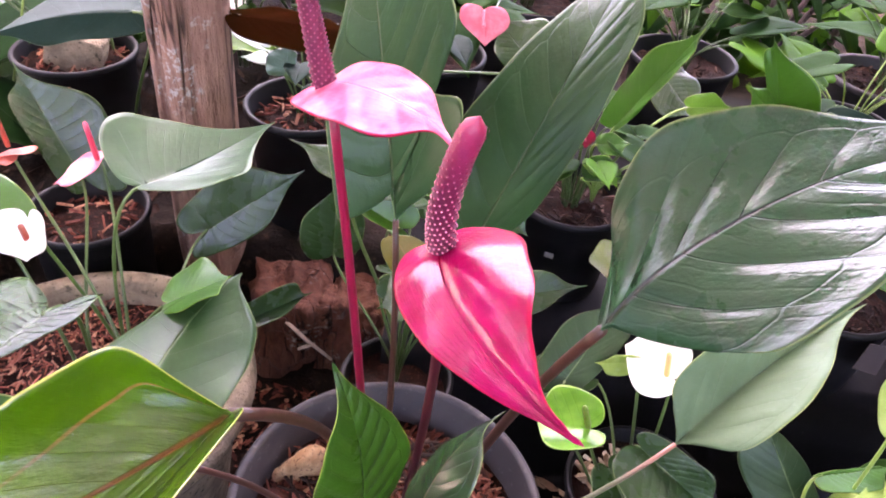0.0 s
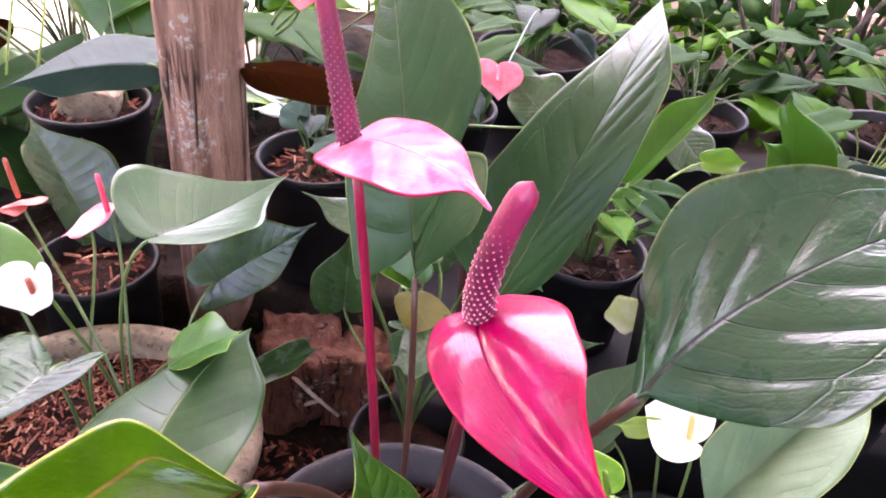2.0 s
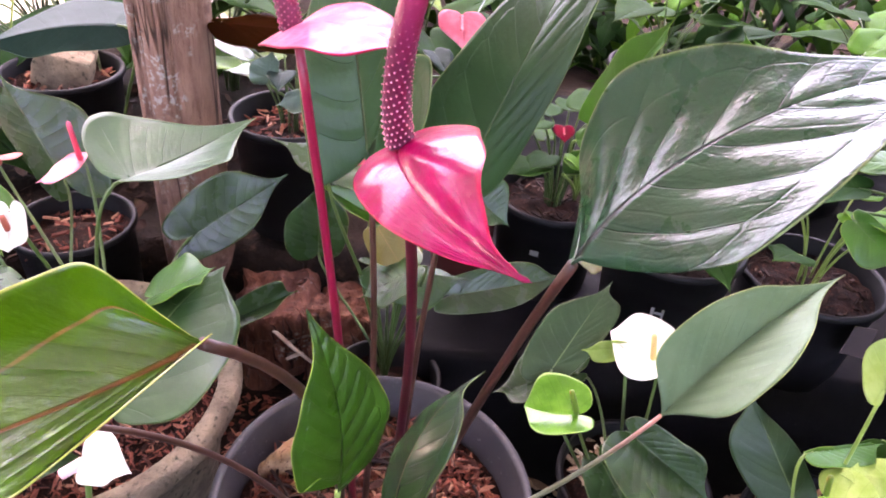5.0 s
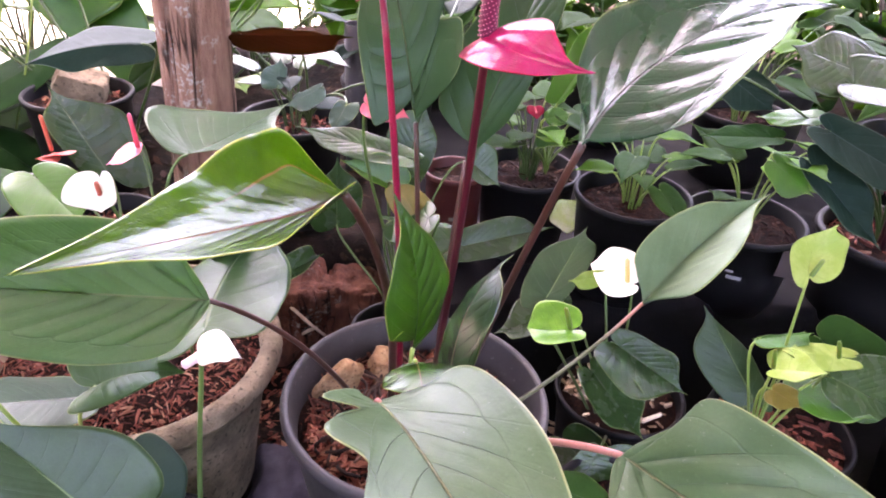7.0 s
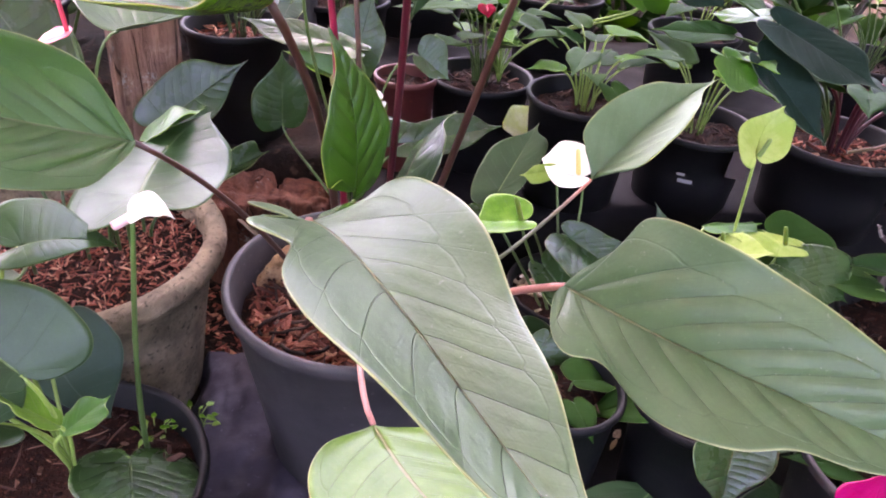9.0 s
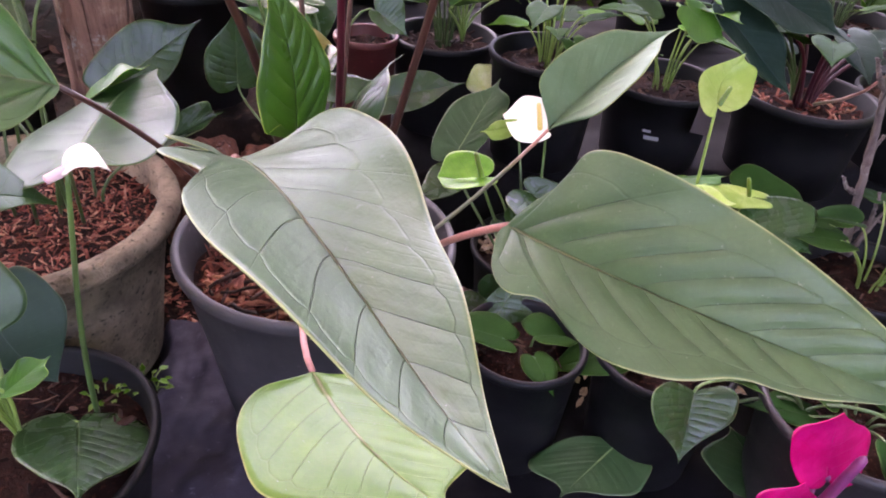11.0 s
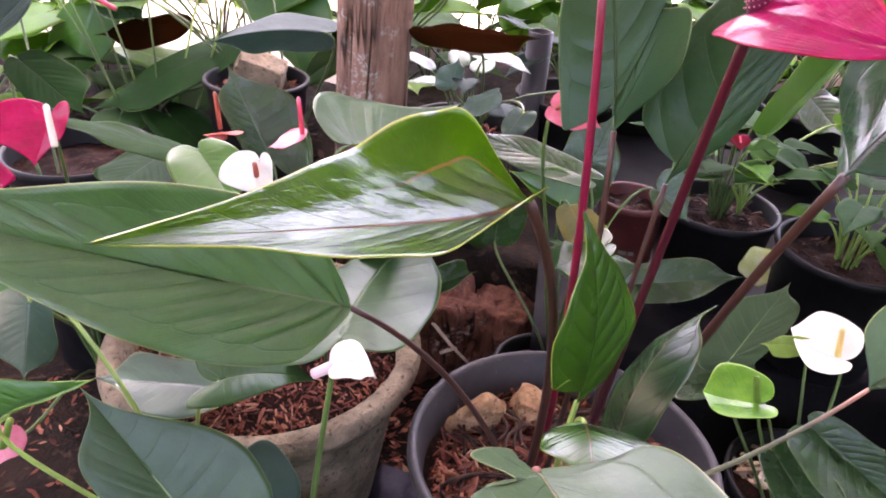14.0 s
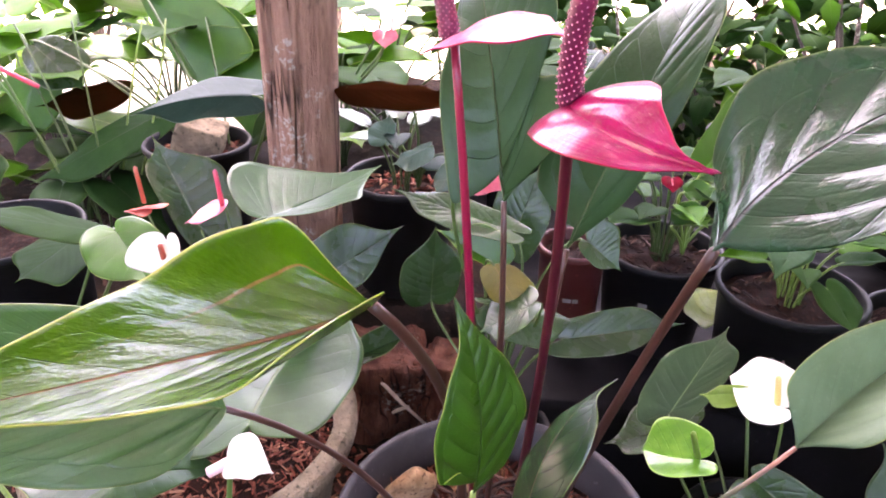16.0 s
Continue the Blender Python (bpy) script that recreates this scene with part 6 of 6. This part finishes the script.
rp = thing("anthurium_plant", "anthurium with crimson spathes and cream spadices", "plant", at=(-0.62, 0.2, 0.0))
RF = vec((-0.62, 0.20, 0.0))
for args, mat in (
    (((-0.465, 0.200, 0.423), (-0.590, 0.120, 0.481), (0.000, 0.000, 0.000), (0.010, -0.030, -0.001), (-0.030, 0.020, 0.005), (0.1, 0.1), (0.000, 0.000), 0.25, 0.08), M_MIDDULL),
    (((-0.514, 0.250, 0.393), (-0.541, 0.150, 0.377), (0.000, 0.000, 0.000), (0.057, -0.065, 0.003), (-0.059, 0.005, -0.008), (0.1, 0.1), (0.000, 0.000), 0.35, 0.08), M_DARKDULL),
    (((-0.765, 0.200, 0.453), (-0.643, 0.300, 0.597), (0.000, 0.000, 0.000), (-0.066, 0.065, 0.036), (0.052, -0.015, 0.024), (0.1, 0.1), (0.000, 0.000), 0.35, 0.08), M_GREYDULL),
    (((-0.728, 0.300, 0.471), (-0.610, 0.250, 0.428), (0.000, 0.000, 0.000), (0.045, 0.018, 0.008), (0.002, -0.033, -0.017), (0.1, 0.1), (0.000, 0.000), 0.35, 0.08), M_DARKDULL),
    (((-0.522, 0.000, 0.339), (-0.573, 0.020, 0.355), (0.000, 0.000, 0.000), (-0.018, -0.007, -0.015), (-0.000, 0.023, -0.005), (0.1, 0.1), (0.000, 0.000), 0.35, 0.08), M_FRESH),
    (((-0.565, -0.000, 0.329), (-0.589, -0.030, 0.291), (0.000, 0.000, 0.000), (0.006, -0.009, -0.028), (-0.066, 0.030, -0.014), (0.1, 0.1), (0.000, 0.000), 0.35, 0.08), M_GREYDULL),
):
    leaf(rp, *args, mat=mat, foot=RF, stem=M_STEMGREEN, wave=0.002, pucker=0.0005, big=True, thick_stem=0.002)
for args, mat, s0, s1, sm in (
    (((-0.557, 0.120, 0.480), (-0.539, 0.060, 0.451), (0.000, 0.000, 0.000), (0.026, -0.005, 0.006), (-0.052, -0.025, 0.006), (0.3, 0.3), (0.000, 0.000), 0.25, 0.08), M_CRIMSON, (-0.528, 0.080, 0.466), (-0.536, 0.090, 0.506), M_WHITESPADIX),
    (((-0.654, 0.100, 0.433), (-0.575, 0.050, 0.415), (0.000, 0.000, 0.000), (0.060, -0.022, 0.016), (0.006, -0.022, -0.010), (0.2, 0.2), (0.000, 0.000), 0.35, 0.08), M_CRIMSON, (-0.607, 0.050, 0.436), (-0.603, 0.050, 0.467), M_WHITESPADIX),
    (((-0.836, 0.450, 0.604), (-0.792, 0.380, 0.542), (0.000, 0.000, 0.000), (0.051, -0.005, -0.007), (-0.058, -0.025, -0.018), (0.2, 0.2), (0.000, 0.000), 0.35, 0.3), M_SALMON, (-0.659, 0.420, 0.516), (-0.742, 0.420, 0.553), M_SPADPINK),
    (((-0.496, -0.100, 0.270), (-0.497, -0.120, 0.245), (0.000, 0.000, 0.000), (0.015, 0.007, -0.009), (-0.031, 0.007, -0.020), (0.2, 0.2), (0.000, 0.000), 0.35, 0.3), M_PINK, (-0.493, -0.110, 0.260), (-0.476, -0.110, 0.299), M_SPADGREEN),
):
    o = leaf(rp, *args, mat=mat, foot=RF, stem=M_STEMGREEN, name="spathe", big=True, wave=0.001)
    spadix(o, s0, s1, 0.0035, 0.003, sm, off=rp.location)

tp = thing("anthurium_plant", "anthurium with bright narrow upright leaves", "plant", at=(0.22, 0.45, 0.315))
for args, mat in (
    (((0.224, 0.420, 0.457), (0.283, 0.380, 0.611), (0.000, 0.000, 0.000), (-0.022, 0.020, 0.008), (0.009, -0.020, 0.016), (0.05, 0.05), (0.000, 0.000), 0.5, 0.08), M_FRESH),
    (((0.209, 0.420, 0.430), (0.244, 0.400, 0.447), (0.000, 0.000, 0.000), (-0.002, 0.007, 0.012), (0.006, -0.013, -0.008), (0.05, 0.05), (0.000, 0.000), 0.35, 0.08), M_FRESH),
    (((0.200, 0.400, 0.391), (0.250, 0.380, 0.407), (0.000, 0.000, 0.000), (-0.004, 0.007, 0.030), (0.000, -0.033, 0.015), (0.1, 0.1), (0.000, 0.000), 0.35, 0.08), M_FRESH),
    (((0.336, 0.500, 0.455), (0.387, 0.500, 0.462), (0.000, 0.000, 0.000), (-0.002, 0.000, 0.021), (0.008, -0.020, -0.005), (0.2, 0.2), (0.000, 0.000), 0.35, 0.3), M_LIME),
    (((0.304, 0.550, 0.473), (0.349, 0.500, 0.436), (0.000, 0.000, 0.000), (0.032, 0.018, 0.010), (-0.027, -0.032, -0.014), (0.1, 0.1), (0.000, 0.000), 0.35, 0.08), M_MID),
    (((0.459, 0.500, 0.449), (0.415, 0.520, 0.554), (0.000, 0.000, 0.000), (-0.027, 0.013, 0.032), (0.042, -0.027, 0.011), (0.2, 0.2), (0.000, 0.000), 0.35, 0.08), M_FRESH),
    (((0.459, 0.500, 0.449), (0.394, 0.500, 0.496), (0.000, 0.000, 0.000), (-0.017, -0.020, -0.010), (0.019, 0.020, 0.015), (0.2, 0.2), (0.000, 0.000), 0.35, 0.08), M_FRESH),
):
    leaf(tp, *args, mat=mat, foot=(0.23, 0.46, 0.315), stem=M_STEMLIME, wave=0.002, pucker=0.0005, big=True)

up_ = thing("anthurium_plant", "anthurium with large glossy leaves and orange-tipped spathe", "plant", at=(0.735, 0.30, 0.286))
for args, mat in (
    (((0.592, 0.300, 0.553), (0.504, 0.330, 0.578), (0.000, 0.000, 0.000), (-0.044, -0.040, -0.025), (0.037, 0.049, 0.028), (0.2, 0.2), (0.000, 0.000), 0.35, 0.08), M_MID),
    (((0.572, 0.280, 0.543), (0.659, 0.250, 0.541), (0.000, 0.000, 0.000), (0.027, 0.051, 0.028), (-0.022, -0.049, -0.008), (0.2, 0.2), (0.000, 0.000), 0.35, 0.08), M_MID),
    (((0.504, 0.300, 0.457), (0.383, 0.280, 0.466), (0.000, 0.000, 0.000), (-0.033, -0.033, -0.002), (-0.007, 0.017, 0.012), (0.2, 0.2), (0.000, 0.000), 0.35, 0.08), M_DARKDULL),
    (((0.572, 0.330, 0.477), (0.484, 0.330, 0.476), (0.000, 0.000, 0.000), (-0.020, -0.020, -0.006), (0.006, 0.020, 0.005), (0.2, 0.2), (0.000, 0.000), 0.35, 0.08), M_FRESH),
    (((0.554, 0.260, 0.484), (0.699, 0.200, 0.417), (0.000, 0.000, 0.000), (0.047, 0.011, 0.011), (-0.021, -0.039, -0.020), (0.2, 0.2), (0.000, 0.000), 0.35, 0.08), M_GREYDULL),
    (((0.547, 0.260, 0.433), (0.646, 0.200, 0.337), (0.000, 0.000, 0.000), (0.035, 0.001, 0.019), (-0.017, -0.039, -0.014), (0.2, 0.2), (0.000, 0.000), 0.35, 0.08), M_GREYDULL),
    (((0.485, 0.250, 0.442), (0.534, 0.220, 0.408), (0.000, 0.000, 0.000), (0.022, 0.011, 0.006), (-0.014, -0.019, -0.020), (0.2, 0.2), (0.000, 0.000), 0.35, 0.08), M_FRESH),
    (((0.431, 0.350, 0.531), (0.511, 0.330, 0.483), (0.000, 0.000, 0.000), (0.057, 0.017, 0.000), (-0.022, -0.023, -0.021), (0.2, 0.2), (0.000, 0.000), 0.35, 0.08), M_GREYDULL),
):
    leaf(up_, *args, mat=mat, foot=(0.72, 0.30, 0.286), stem=M_STEMGREEN, wave=0.002, pucker=0.0005, big=True)

# ---- low right corner ----
qp = thing("anthurium_plant", "anthurium with vivid magenta spathes near the ground", "plant", at=(0.50, -0.22, 0.16))
for args, mat in (
    (((0.350, -0.200, 0.210), (0.326, -0.245, 0.165), (0.000, 0.000, 0.000), (0.045, -0.004, 0.008), (-0.047, -0.004, 0.026), (0.05, 0.05), (0.000, 0.000), 0.35, 0.08), M_MID),
    (((0.321, -0.150, 0.080), (0.242, -0.200, 0.064), (0.000, 0.000, 0.000), (0.037, -0.033, -0.009), (-0.069, 0.017, -0.006), (0.1, 0.1), (0.000, 0.000), 0.35, 0.08), M_SMALLDARK),
    (((0.500, -0.200, 0.032), (0.448, -0.150, 0.098), (0.000, 0.000, 0.000), (-0.088, -0.017, 0.046), (0.025, 0.013, 0.009), (0.1, 0.1), (0.000, 0.000), 0.35, 0.08), M_SMALLDARK),
    (((0.567, -0.240, 0.177), (0.572, -0.260, 0.160), (0.000, 0.000, 0.000), (0.038, 0.007, -0.002), (-0.018, -0.003, 0.008), (0.1, 0.1), (0.000, 0.000), 0.35, 0.08), M_MID),
):
    leaf(qp, *args, mat=mat, foot=(0.48, -0.20, 0.162), stem=M_STEMGREEN, wave=0.002, pucker=0.0005, big=True)
for args, s0, s1 in (
    (((0.440, -0.291, 0.192), (0.428, -0.284, 0.268), (0, 0.004, 0), (0.049, 0.006, -0.004), (-0.046, -0.004, 0.020), (0.20, 0.22), (0.004, 0.004), 0.34, 0.30), (0.424, -0.306, 0.150), (0.447, -0.306, 0.238)),
    (((0.418, -0.311, 0.134), (0.410, -0.300, 0.200), (0, 0.004, 0), (0.036, 0.006, -0.012), (-0.048, -0.004, 0.028), (0.20, 0.22), (0.004, 0.004), 0.34, 0.30), (0.415, -0.322, 0.100), (0.425, -0.320, 0.172)),
):
    o = leaf(qp, *args, mat=M_MAGENTA, foot=(0.49, -0.23, 0.162), stem=M_STEMMAUVE, name="spathe", big=True, wave=0.001, thick_stem=0.003)
    spadix(o, s0, s1, 0.0058, 0.0042, M_STEMMAUVE, off=qp.location)

# ---- dry branch ----
br = thing("dry_branch", "thin grey dry branch with short broken twigs", "branch", at=(0.738, 0.100, 0.075))
O = vec(br.location)


def twig(points, r0, r1, name="twig"):
    P = vec(points)
    t = np.linspace(0, len(P) - 1, 64)
    i = np.clip(t.astype(int), 0, len(P) - 2)
    Q = P[i] + (t - i)[:, None] * (P[i + 1] - P[i])
    Q = Q + np.array([[0.0035 * noise.noise((k * 0.37, 1, s)) + 0.0018 * noise.noise((k * 0.9, 6, s)) for s in range(3)] for k in range(64)])
    r = np.linspace(r0, r1, 64) * (0.85 + 0.55 * np.abs(np.array([noise.noise((k * 0.83, 5, 2)) for k in range(64)])))
    v, f, uv = tube(Q - O, r, 8)
    mesh_object(name, v, f, M_TWIG, br, uv)


twig(((0.738, 0.100, 0.075), (0.737, 0.100, 0.158), (0.712, 0.100, 0.288), (0.690, 0.100, 0.392), (0.680, 0.100, 0.456), (0.657, 0.100, 0.533)), 0.0062, 0.0042, "stem")
twig(((0.688, 0.100, 0.392), (0.661, 0.090, 0.418), (0.651, 0.090, 0.436)), 0.004, 0.002)
twig(((0.688, 0.100, 0.407), (0.690, 0.090, 0.436), (0.698, 0.090, 0.446)), 0.0035, 0.0015)
twig(((0.740, 0.100, 0.118), (0.741, 0.080, 0.200), (0.732, 0.080, 0.260)), 0.005, 0.002)
twig(((0.739, 0.080, 0.196), (0.746, 0.070, 0.243)), 0.003, 0.0015)
twig(((0.720, 0.100, 0.109), (0.674, 0.100, 0.153)), 0.004, 0.002)
twig(((0.720, 0.100, 0.244), (0.691, 0.095, 0.259), (0.681, 0.095, 0.275)), 0.0035, 0.0015)
twig(((0.736, 0.100, 0.183), (0.757, 0.095, 0.207), (0.776, 0.090, 0.201)), 0.0035, 0.0015)
twig(((0.709, 0.100, 0.309), (0.713, 0.095, 0.334)), 0.003, 0.0015)
rs = thing("dry_stalk", "dry reddish leaf stalk lying across the wide pot", "stalk", at=(0.681, 0.200, 0.326))
v, f, uv = tube(vec(((0.680, 0.200, 0.330), (0.713, 0.190, 0.342), (0.716, 0.160, 0.367), (0.712, 0.130, 0.402))) - vec(rs.location), (0.0025, 0.0025, 0.002, 0.0015), 8)
mesh_object("rod", v, f, M_STEMPINK, rs, uv)

tw = thing("dry_stick", "pale broken stick leaning on the rotten log", "stick", at=(-0.186, 0.362, 0.122))
v, f, uv = tube(vec(((-0.194, 0.362, 0.111), (-0.183, 0.362, 0.122), (-0.152, 0.362, 0.085), (-0.115, 0.362, 0.048))) - vec(tw.location), (0.0025, 0.003, 0.003, 0.002), 8)
mesh_object("rod", v, f, M_HUSKPALE, tw, uv)

v, f, uv = tube(vec(((-0.165, 0.362, 0.064), (-0.153, 0.362, 0.072), (-0.140, 0.362, 0.079))) - vec(tw.location), (0.0025, 0.0032, 0.002), 8)
mesh_object("spur", v, f, M_HUSKPALE, tw, uv)

# ---- paper tag, torn leaf, bits and pieces ----
tg = thing("paper_tag", "faded pinkish paper tag against a pot", "tag", at=(0.548, 0.235, 0.266))
mesh_object("slip", vec(((0.530, 0.235, 0.271), (0.562, 0.235, 0.264), (0.564, 0.240, 0.306), (0.536, 0.240, 0.309))) - vec(tg.location), [(0, 1, 2, 3)], M_TAG, tg, smooth=False).modifiers.new("thick", "SOLIDIFY").thickness = 0.0008
tl = thing("torn_leaf", "torn pale yellow leaf with a sun patch put into its colour", "leaf", at=(0.258, 0.370, 0.273))
v, f, uv, s = blade((0.242, 0.375, 0.267), (0.270, 0.375, 0.317), (0, 0, 0), (-0.023, 0.005, 0.013), (0.019, -0.005, -0.014), (0.0, 0.0), (0, 0), 0.5, 0.6, wave=0.004)
weld(mesh_object("blade", vec(v) - vec(tl.location), f, M_TORN, tl, uv), 0.0005)


def litter(name, label, x0, x1, y0, y1, z, count, size, mat, seed):
    rng = np.random.RandomState(seed)
    V, F = [], []
    for i in range(count):
        c = vec((rng.uniform(x0, x1), rng.uniform(y0, y1), 0))
        c[2] = z(c[0], c[1]) + 0.004
        L, W = size * rng.uniform(0.6, 1.8), size * rng.uniform(0.2, 0.7)
        rot = np.array(Euler((rng.uniform(-0.5, 0.5), rng.uniform(-0.5, 0.5), rng.uniform(0, 6.28))).to_matrix())
        k = len(V)
        for x, y, h in ((-1, 0, 0.1), (-0.3, -1, 0), (0.4, -0.8, 0.15), (1, 0.1, 0.3), (0.3, 0.9, 0.1), (-0.5, 0.8, -0.1), (-1, 0, 0.0), (-0.3, -1, -0.1), (0.4, -0.8, 0.05), (1, 0.1, 0.2), (0.3, 0.9, 0.0), (-0.5, 0.8, -0.2)):
            V.append(c + rot @ vec((x * L / 2, y * W / 2, h * W)))
        F += [(k, k + 1, k + 2, k + 3, k + 4, k + 5), (k + 11, k + 10, k + 9, k + 8, k + 7, k + 6)] + [(k + 6 + a, k + 6 + (a + 1) % 6, k + (a + 1) % 6, k + a) for a in range(6)]
    tagged(mesh_object(name, V, F, mat, smooth=False), label, "litter", kind="stuff")


litter("dry_litter", "dry pale leaf scraps on the ground between pots", 0.16, 0.62, -0.05, 0.20, lambda x, y: 0.03, 260, 0.022, M_DRY, 41)
litter("bark_litter", "reddish bark bits on the earth around the pots", -0.24, 0.02, 0.16, 0.34, lambda x, y: earth(x, y) + 0.004, 500, 0.012, M_CHIP, 42)
litter("bark_litter", "brown bits on the earth of the bank", -1.1, -0.15, 0.45, 1.05, bank, 360, 0.03, M_DARKCHIP, 43)
litter("bark_litter", "brown bits on the earth at the left", -0.75, -0.42, -0.35, 0.35, earth, 700, 0.011, M_CHIP, 44)


# ---- shrubs at the far edge, with sun and shade put into the leaf colours ----
def shrub(x, y, wide, high, count, mats, label, seed, leaf_size=0.09):
    rng = np.random.RandomState(seed)
    p = thing("shrub", label, "shrub", "sunlit shrubs", (x, y, 0))
    for i in range(7):
        th = rng.uniform(0, 6.28)
        tip = vec((math.cos(th) * wide * rng.uniform(0.2, 0.8), math.sin(th) * wide * 0.6, high * rng.uniform(0.6, 1.0)))
        v, f, uv = tube(bez((0, 0, 0), (0, 0, high * 0.3), tip * 0.7, tip, 8), np.linspace(0.011, 0.003, 8), 6)
        mesh_object("limb", v, f, M_TWIG, p, uv)
    for m, mat in enumerate(mats):
        V, F, U = [], [], []
        for i in range(count // len(mats)):
            th, rr = rng.uniform(0, 6.28), math.sqrt(rng.uniform(0, 1))
            c = vec((rr * wide * math.cos(th), rr * wide * 0.7 * math.sin(th), high * rng.uniform(0.05, 1.0) * (1.1 - 0.5 * rr)))
            if noise.noise(Vector(c) * 3.5 + Vector((seed, m, 0))) < -0.12:
                continue
            L = leaf_size * rng.uniform(0.5, 1.3)
            rot = np.array(Euler((rng.uniform(-1.0, 1.0), rng.uniform(-1.0, 1.0), rng.uniform(0, 6.28))).to_matrix())
            k = len(V)
            for a, b, h in ((0, 0, 0), (0.3, 0.26, 0.06), (0.65, 0.2, 0.03), (1, 0, -0.1), (0.65, -0.2, 0.03), (0.3, -0.26, 0.06), (0.4, 0, 0.0)):
                V.append(c + rot @ vec((a * L, b * L, h * L)))
                U.append((a, 0.5 + b * 1.8))
            F += [(k, k + 1, k + 6), (k + 1, k + 2, k + 6), (k + 2, k + 3, k + 6), (k + 3, k + 4, k + 6), (k + 4, k + 5, k + 6), (k + 5, k, k + 6)]
        o = mesh_object("crown", V, F, mat, p, U)
        m_ = o.modifiers.new("thick", "SOLIDIFY")
        m_.thickness = 0.0006
    return p


# leaf sets: bright greens stand for sunlight, dark ones for shade
SUNNY = (M_LIME, M_FRESHDULL, M_LIME, M_MIDDULL)
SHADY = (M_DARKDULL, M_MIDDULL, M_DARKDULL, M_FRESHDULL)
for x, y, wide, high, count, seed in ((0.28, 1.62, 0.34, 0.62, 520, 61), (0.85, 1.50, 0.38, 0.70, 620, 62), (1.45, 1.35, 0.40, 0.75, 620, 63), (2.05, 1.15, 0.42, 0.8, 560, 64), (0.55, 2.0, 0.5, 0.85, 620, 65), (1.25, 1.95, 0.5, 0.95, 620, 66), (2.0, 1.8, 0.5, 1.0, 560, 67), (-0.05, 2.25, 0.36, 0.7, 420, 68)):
    shrub(x, y, wide, high, int(count * 0.72), SHADY, "dense broad-leaved shrub with shade put into its dark leaf colours", seed, 0.105)
shrub(0.15, 2.9, 0.5, 0.9, 420, SUNNY, "bushy shrub with small leaves, sunlight put into their yellow-green", 51, 0.08)
shrub(1.0, 2.75, 0.6, 1.1, 560, SUNNY, "bushy shrub with small leaves, sunlight put into their yellow-green", 53, 0.08)
shrub(2.0, 2.6, 0.7, 1.2, 560, SUNNY, "bushy shrub with small leaves, sunlight put into their yellow-green", 54, 0.09)
shrub(3.0, 1.9, 0.7, 1.2, 520, SUNNY, "bushy shrub with small leaves, sunlight put into their yellow-green", 56, 0.09)
shrub(-1.75, 2.3, 0.45, 0.7, 220, SUNNY, "bushy shrub with broad leaves, sunlight put into their green", 57, 0.16)


# ---- tree behind the plot, added for its unseen crown that shades the rear rows ----
def shade_tree(x, y, seed, wide=2.0, deep=0.75, aside=0.7, low=5.3, high=6.0, base=4.3, count=8600, label="pale-barked tree added for its unseen crown that shades the rear rows"):
    rng = np.random.RandomState(seed)
    tree = thing("tree", label, "tree", at=(x, y, 0))
    pts = [(0.02 * math.sin(3 * z), 0.03 * math.sin(2 * z + 1), z) for z in np.linspace(-0.02, base + 0.8, 14)]
    v, f, uv = tube(pts, np.linspace(0.075, 0.045, 14), 12)
    mesh_object("trunk", v, f, M_TWIG, tree, uv)
    ends = []
    for i in range(9):
        th = i * 0.7 + rng.uniform(-0.2, 0.2)
        start, end = vec((0, 0, base + 0.1 * i)), vec((wide * math.cos(th) + aside, deep * math.sin(th), rng.uniform(low, high)))
        v, f, uv = tube([start + (end - start) * t + (0, 0, 0.25 * math.sin(3.1 * t)) for t in np.linspace(0, 1, 7)], np.linspace(0.03, 0.006, 7), 6)
        mesh_object("limb", v, f, M_TWIG, tree, uv)
        ends += [start + (end - start) * t for t in (0.45, 0.7, 0.95)]
    V, F = [], []
    for i in range(count):
        c = ends[rng.randint(len(ends))] + rng.normal(0, 1, 3) * (0.42, 0.33, 0.22)
        L, w = rng.uniform(0.11, 0.20), rng.uniform(0.035, 0.065)
        R = np.array(Euler((rng.uniform(-0.9, 0.9), rng.uniform(-0.9, 0.9), rng.uniform(0, 6.28))).to_matrix())
        k = len(V)
        V += [c + R @ vec(p) for p in ((0, 0, 0), (L * 0.45, w, 0.01), (L, 0, -0.02), (L * 0.45, -w, 0.01), (L * 0.5, 0, -0.006))]
        F += [(k, k + 4, k + 1), (k + 1, k + 4, k + 2), (k + 4, k, k + 3), (k + 4, k + 3, k + 2)]
    mesh_object("crown", V, F, M_FRESH, tree, [(0.3, 0.7)] * len(V), smooth=False)


shade_tree(-1.08, 3.25, 71)
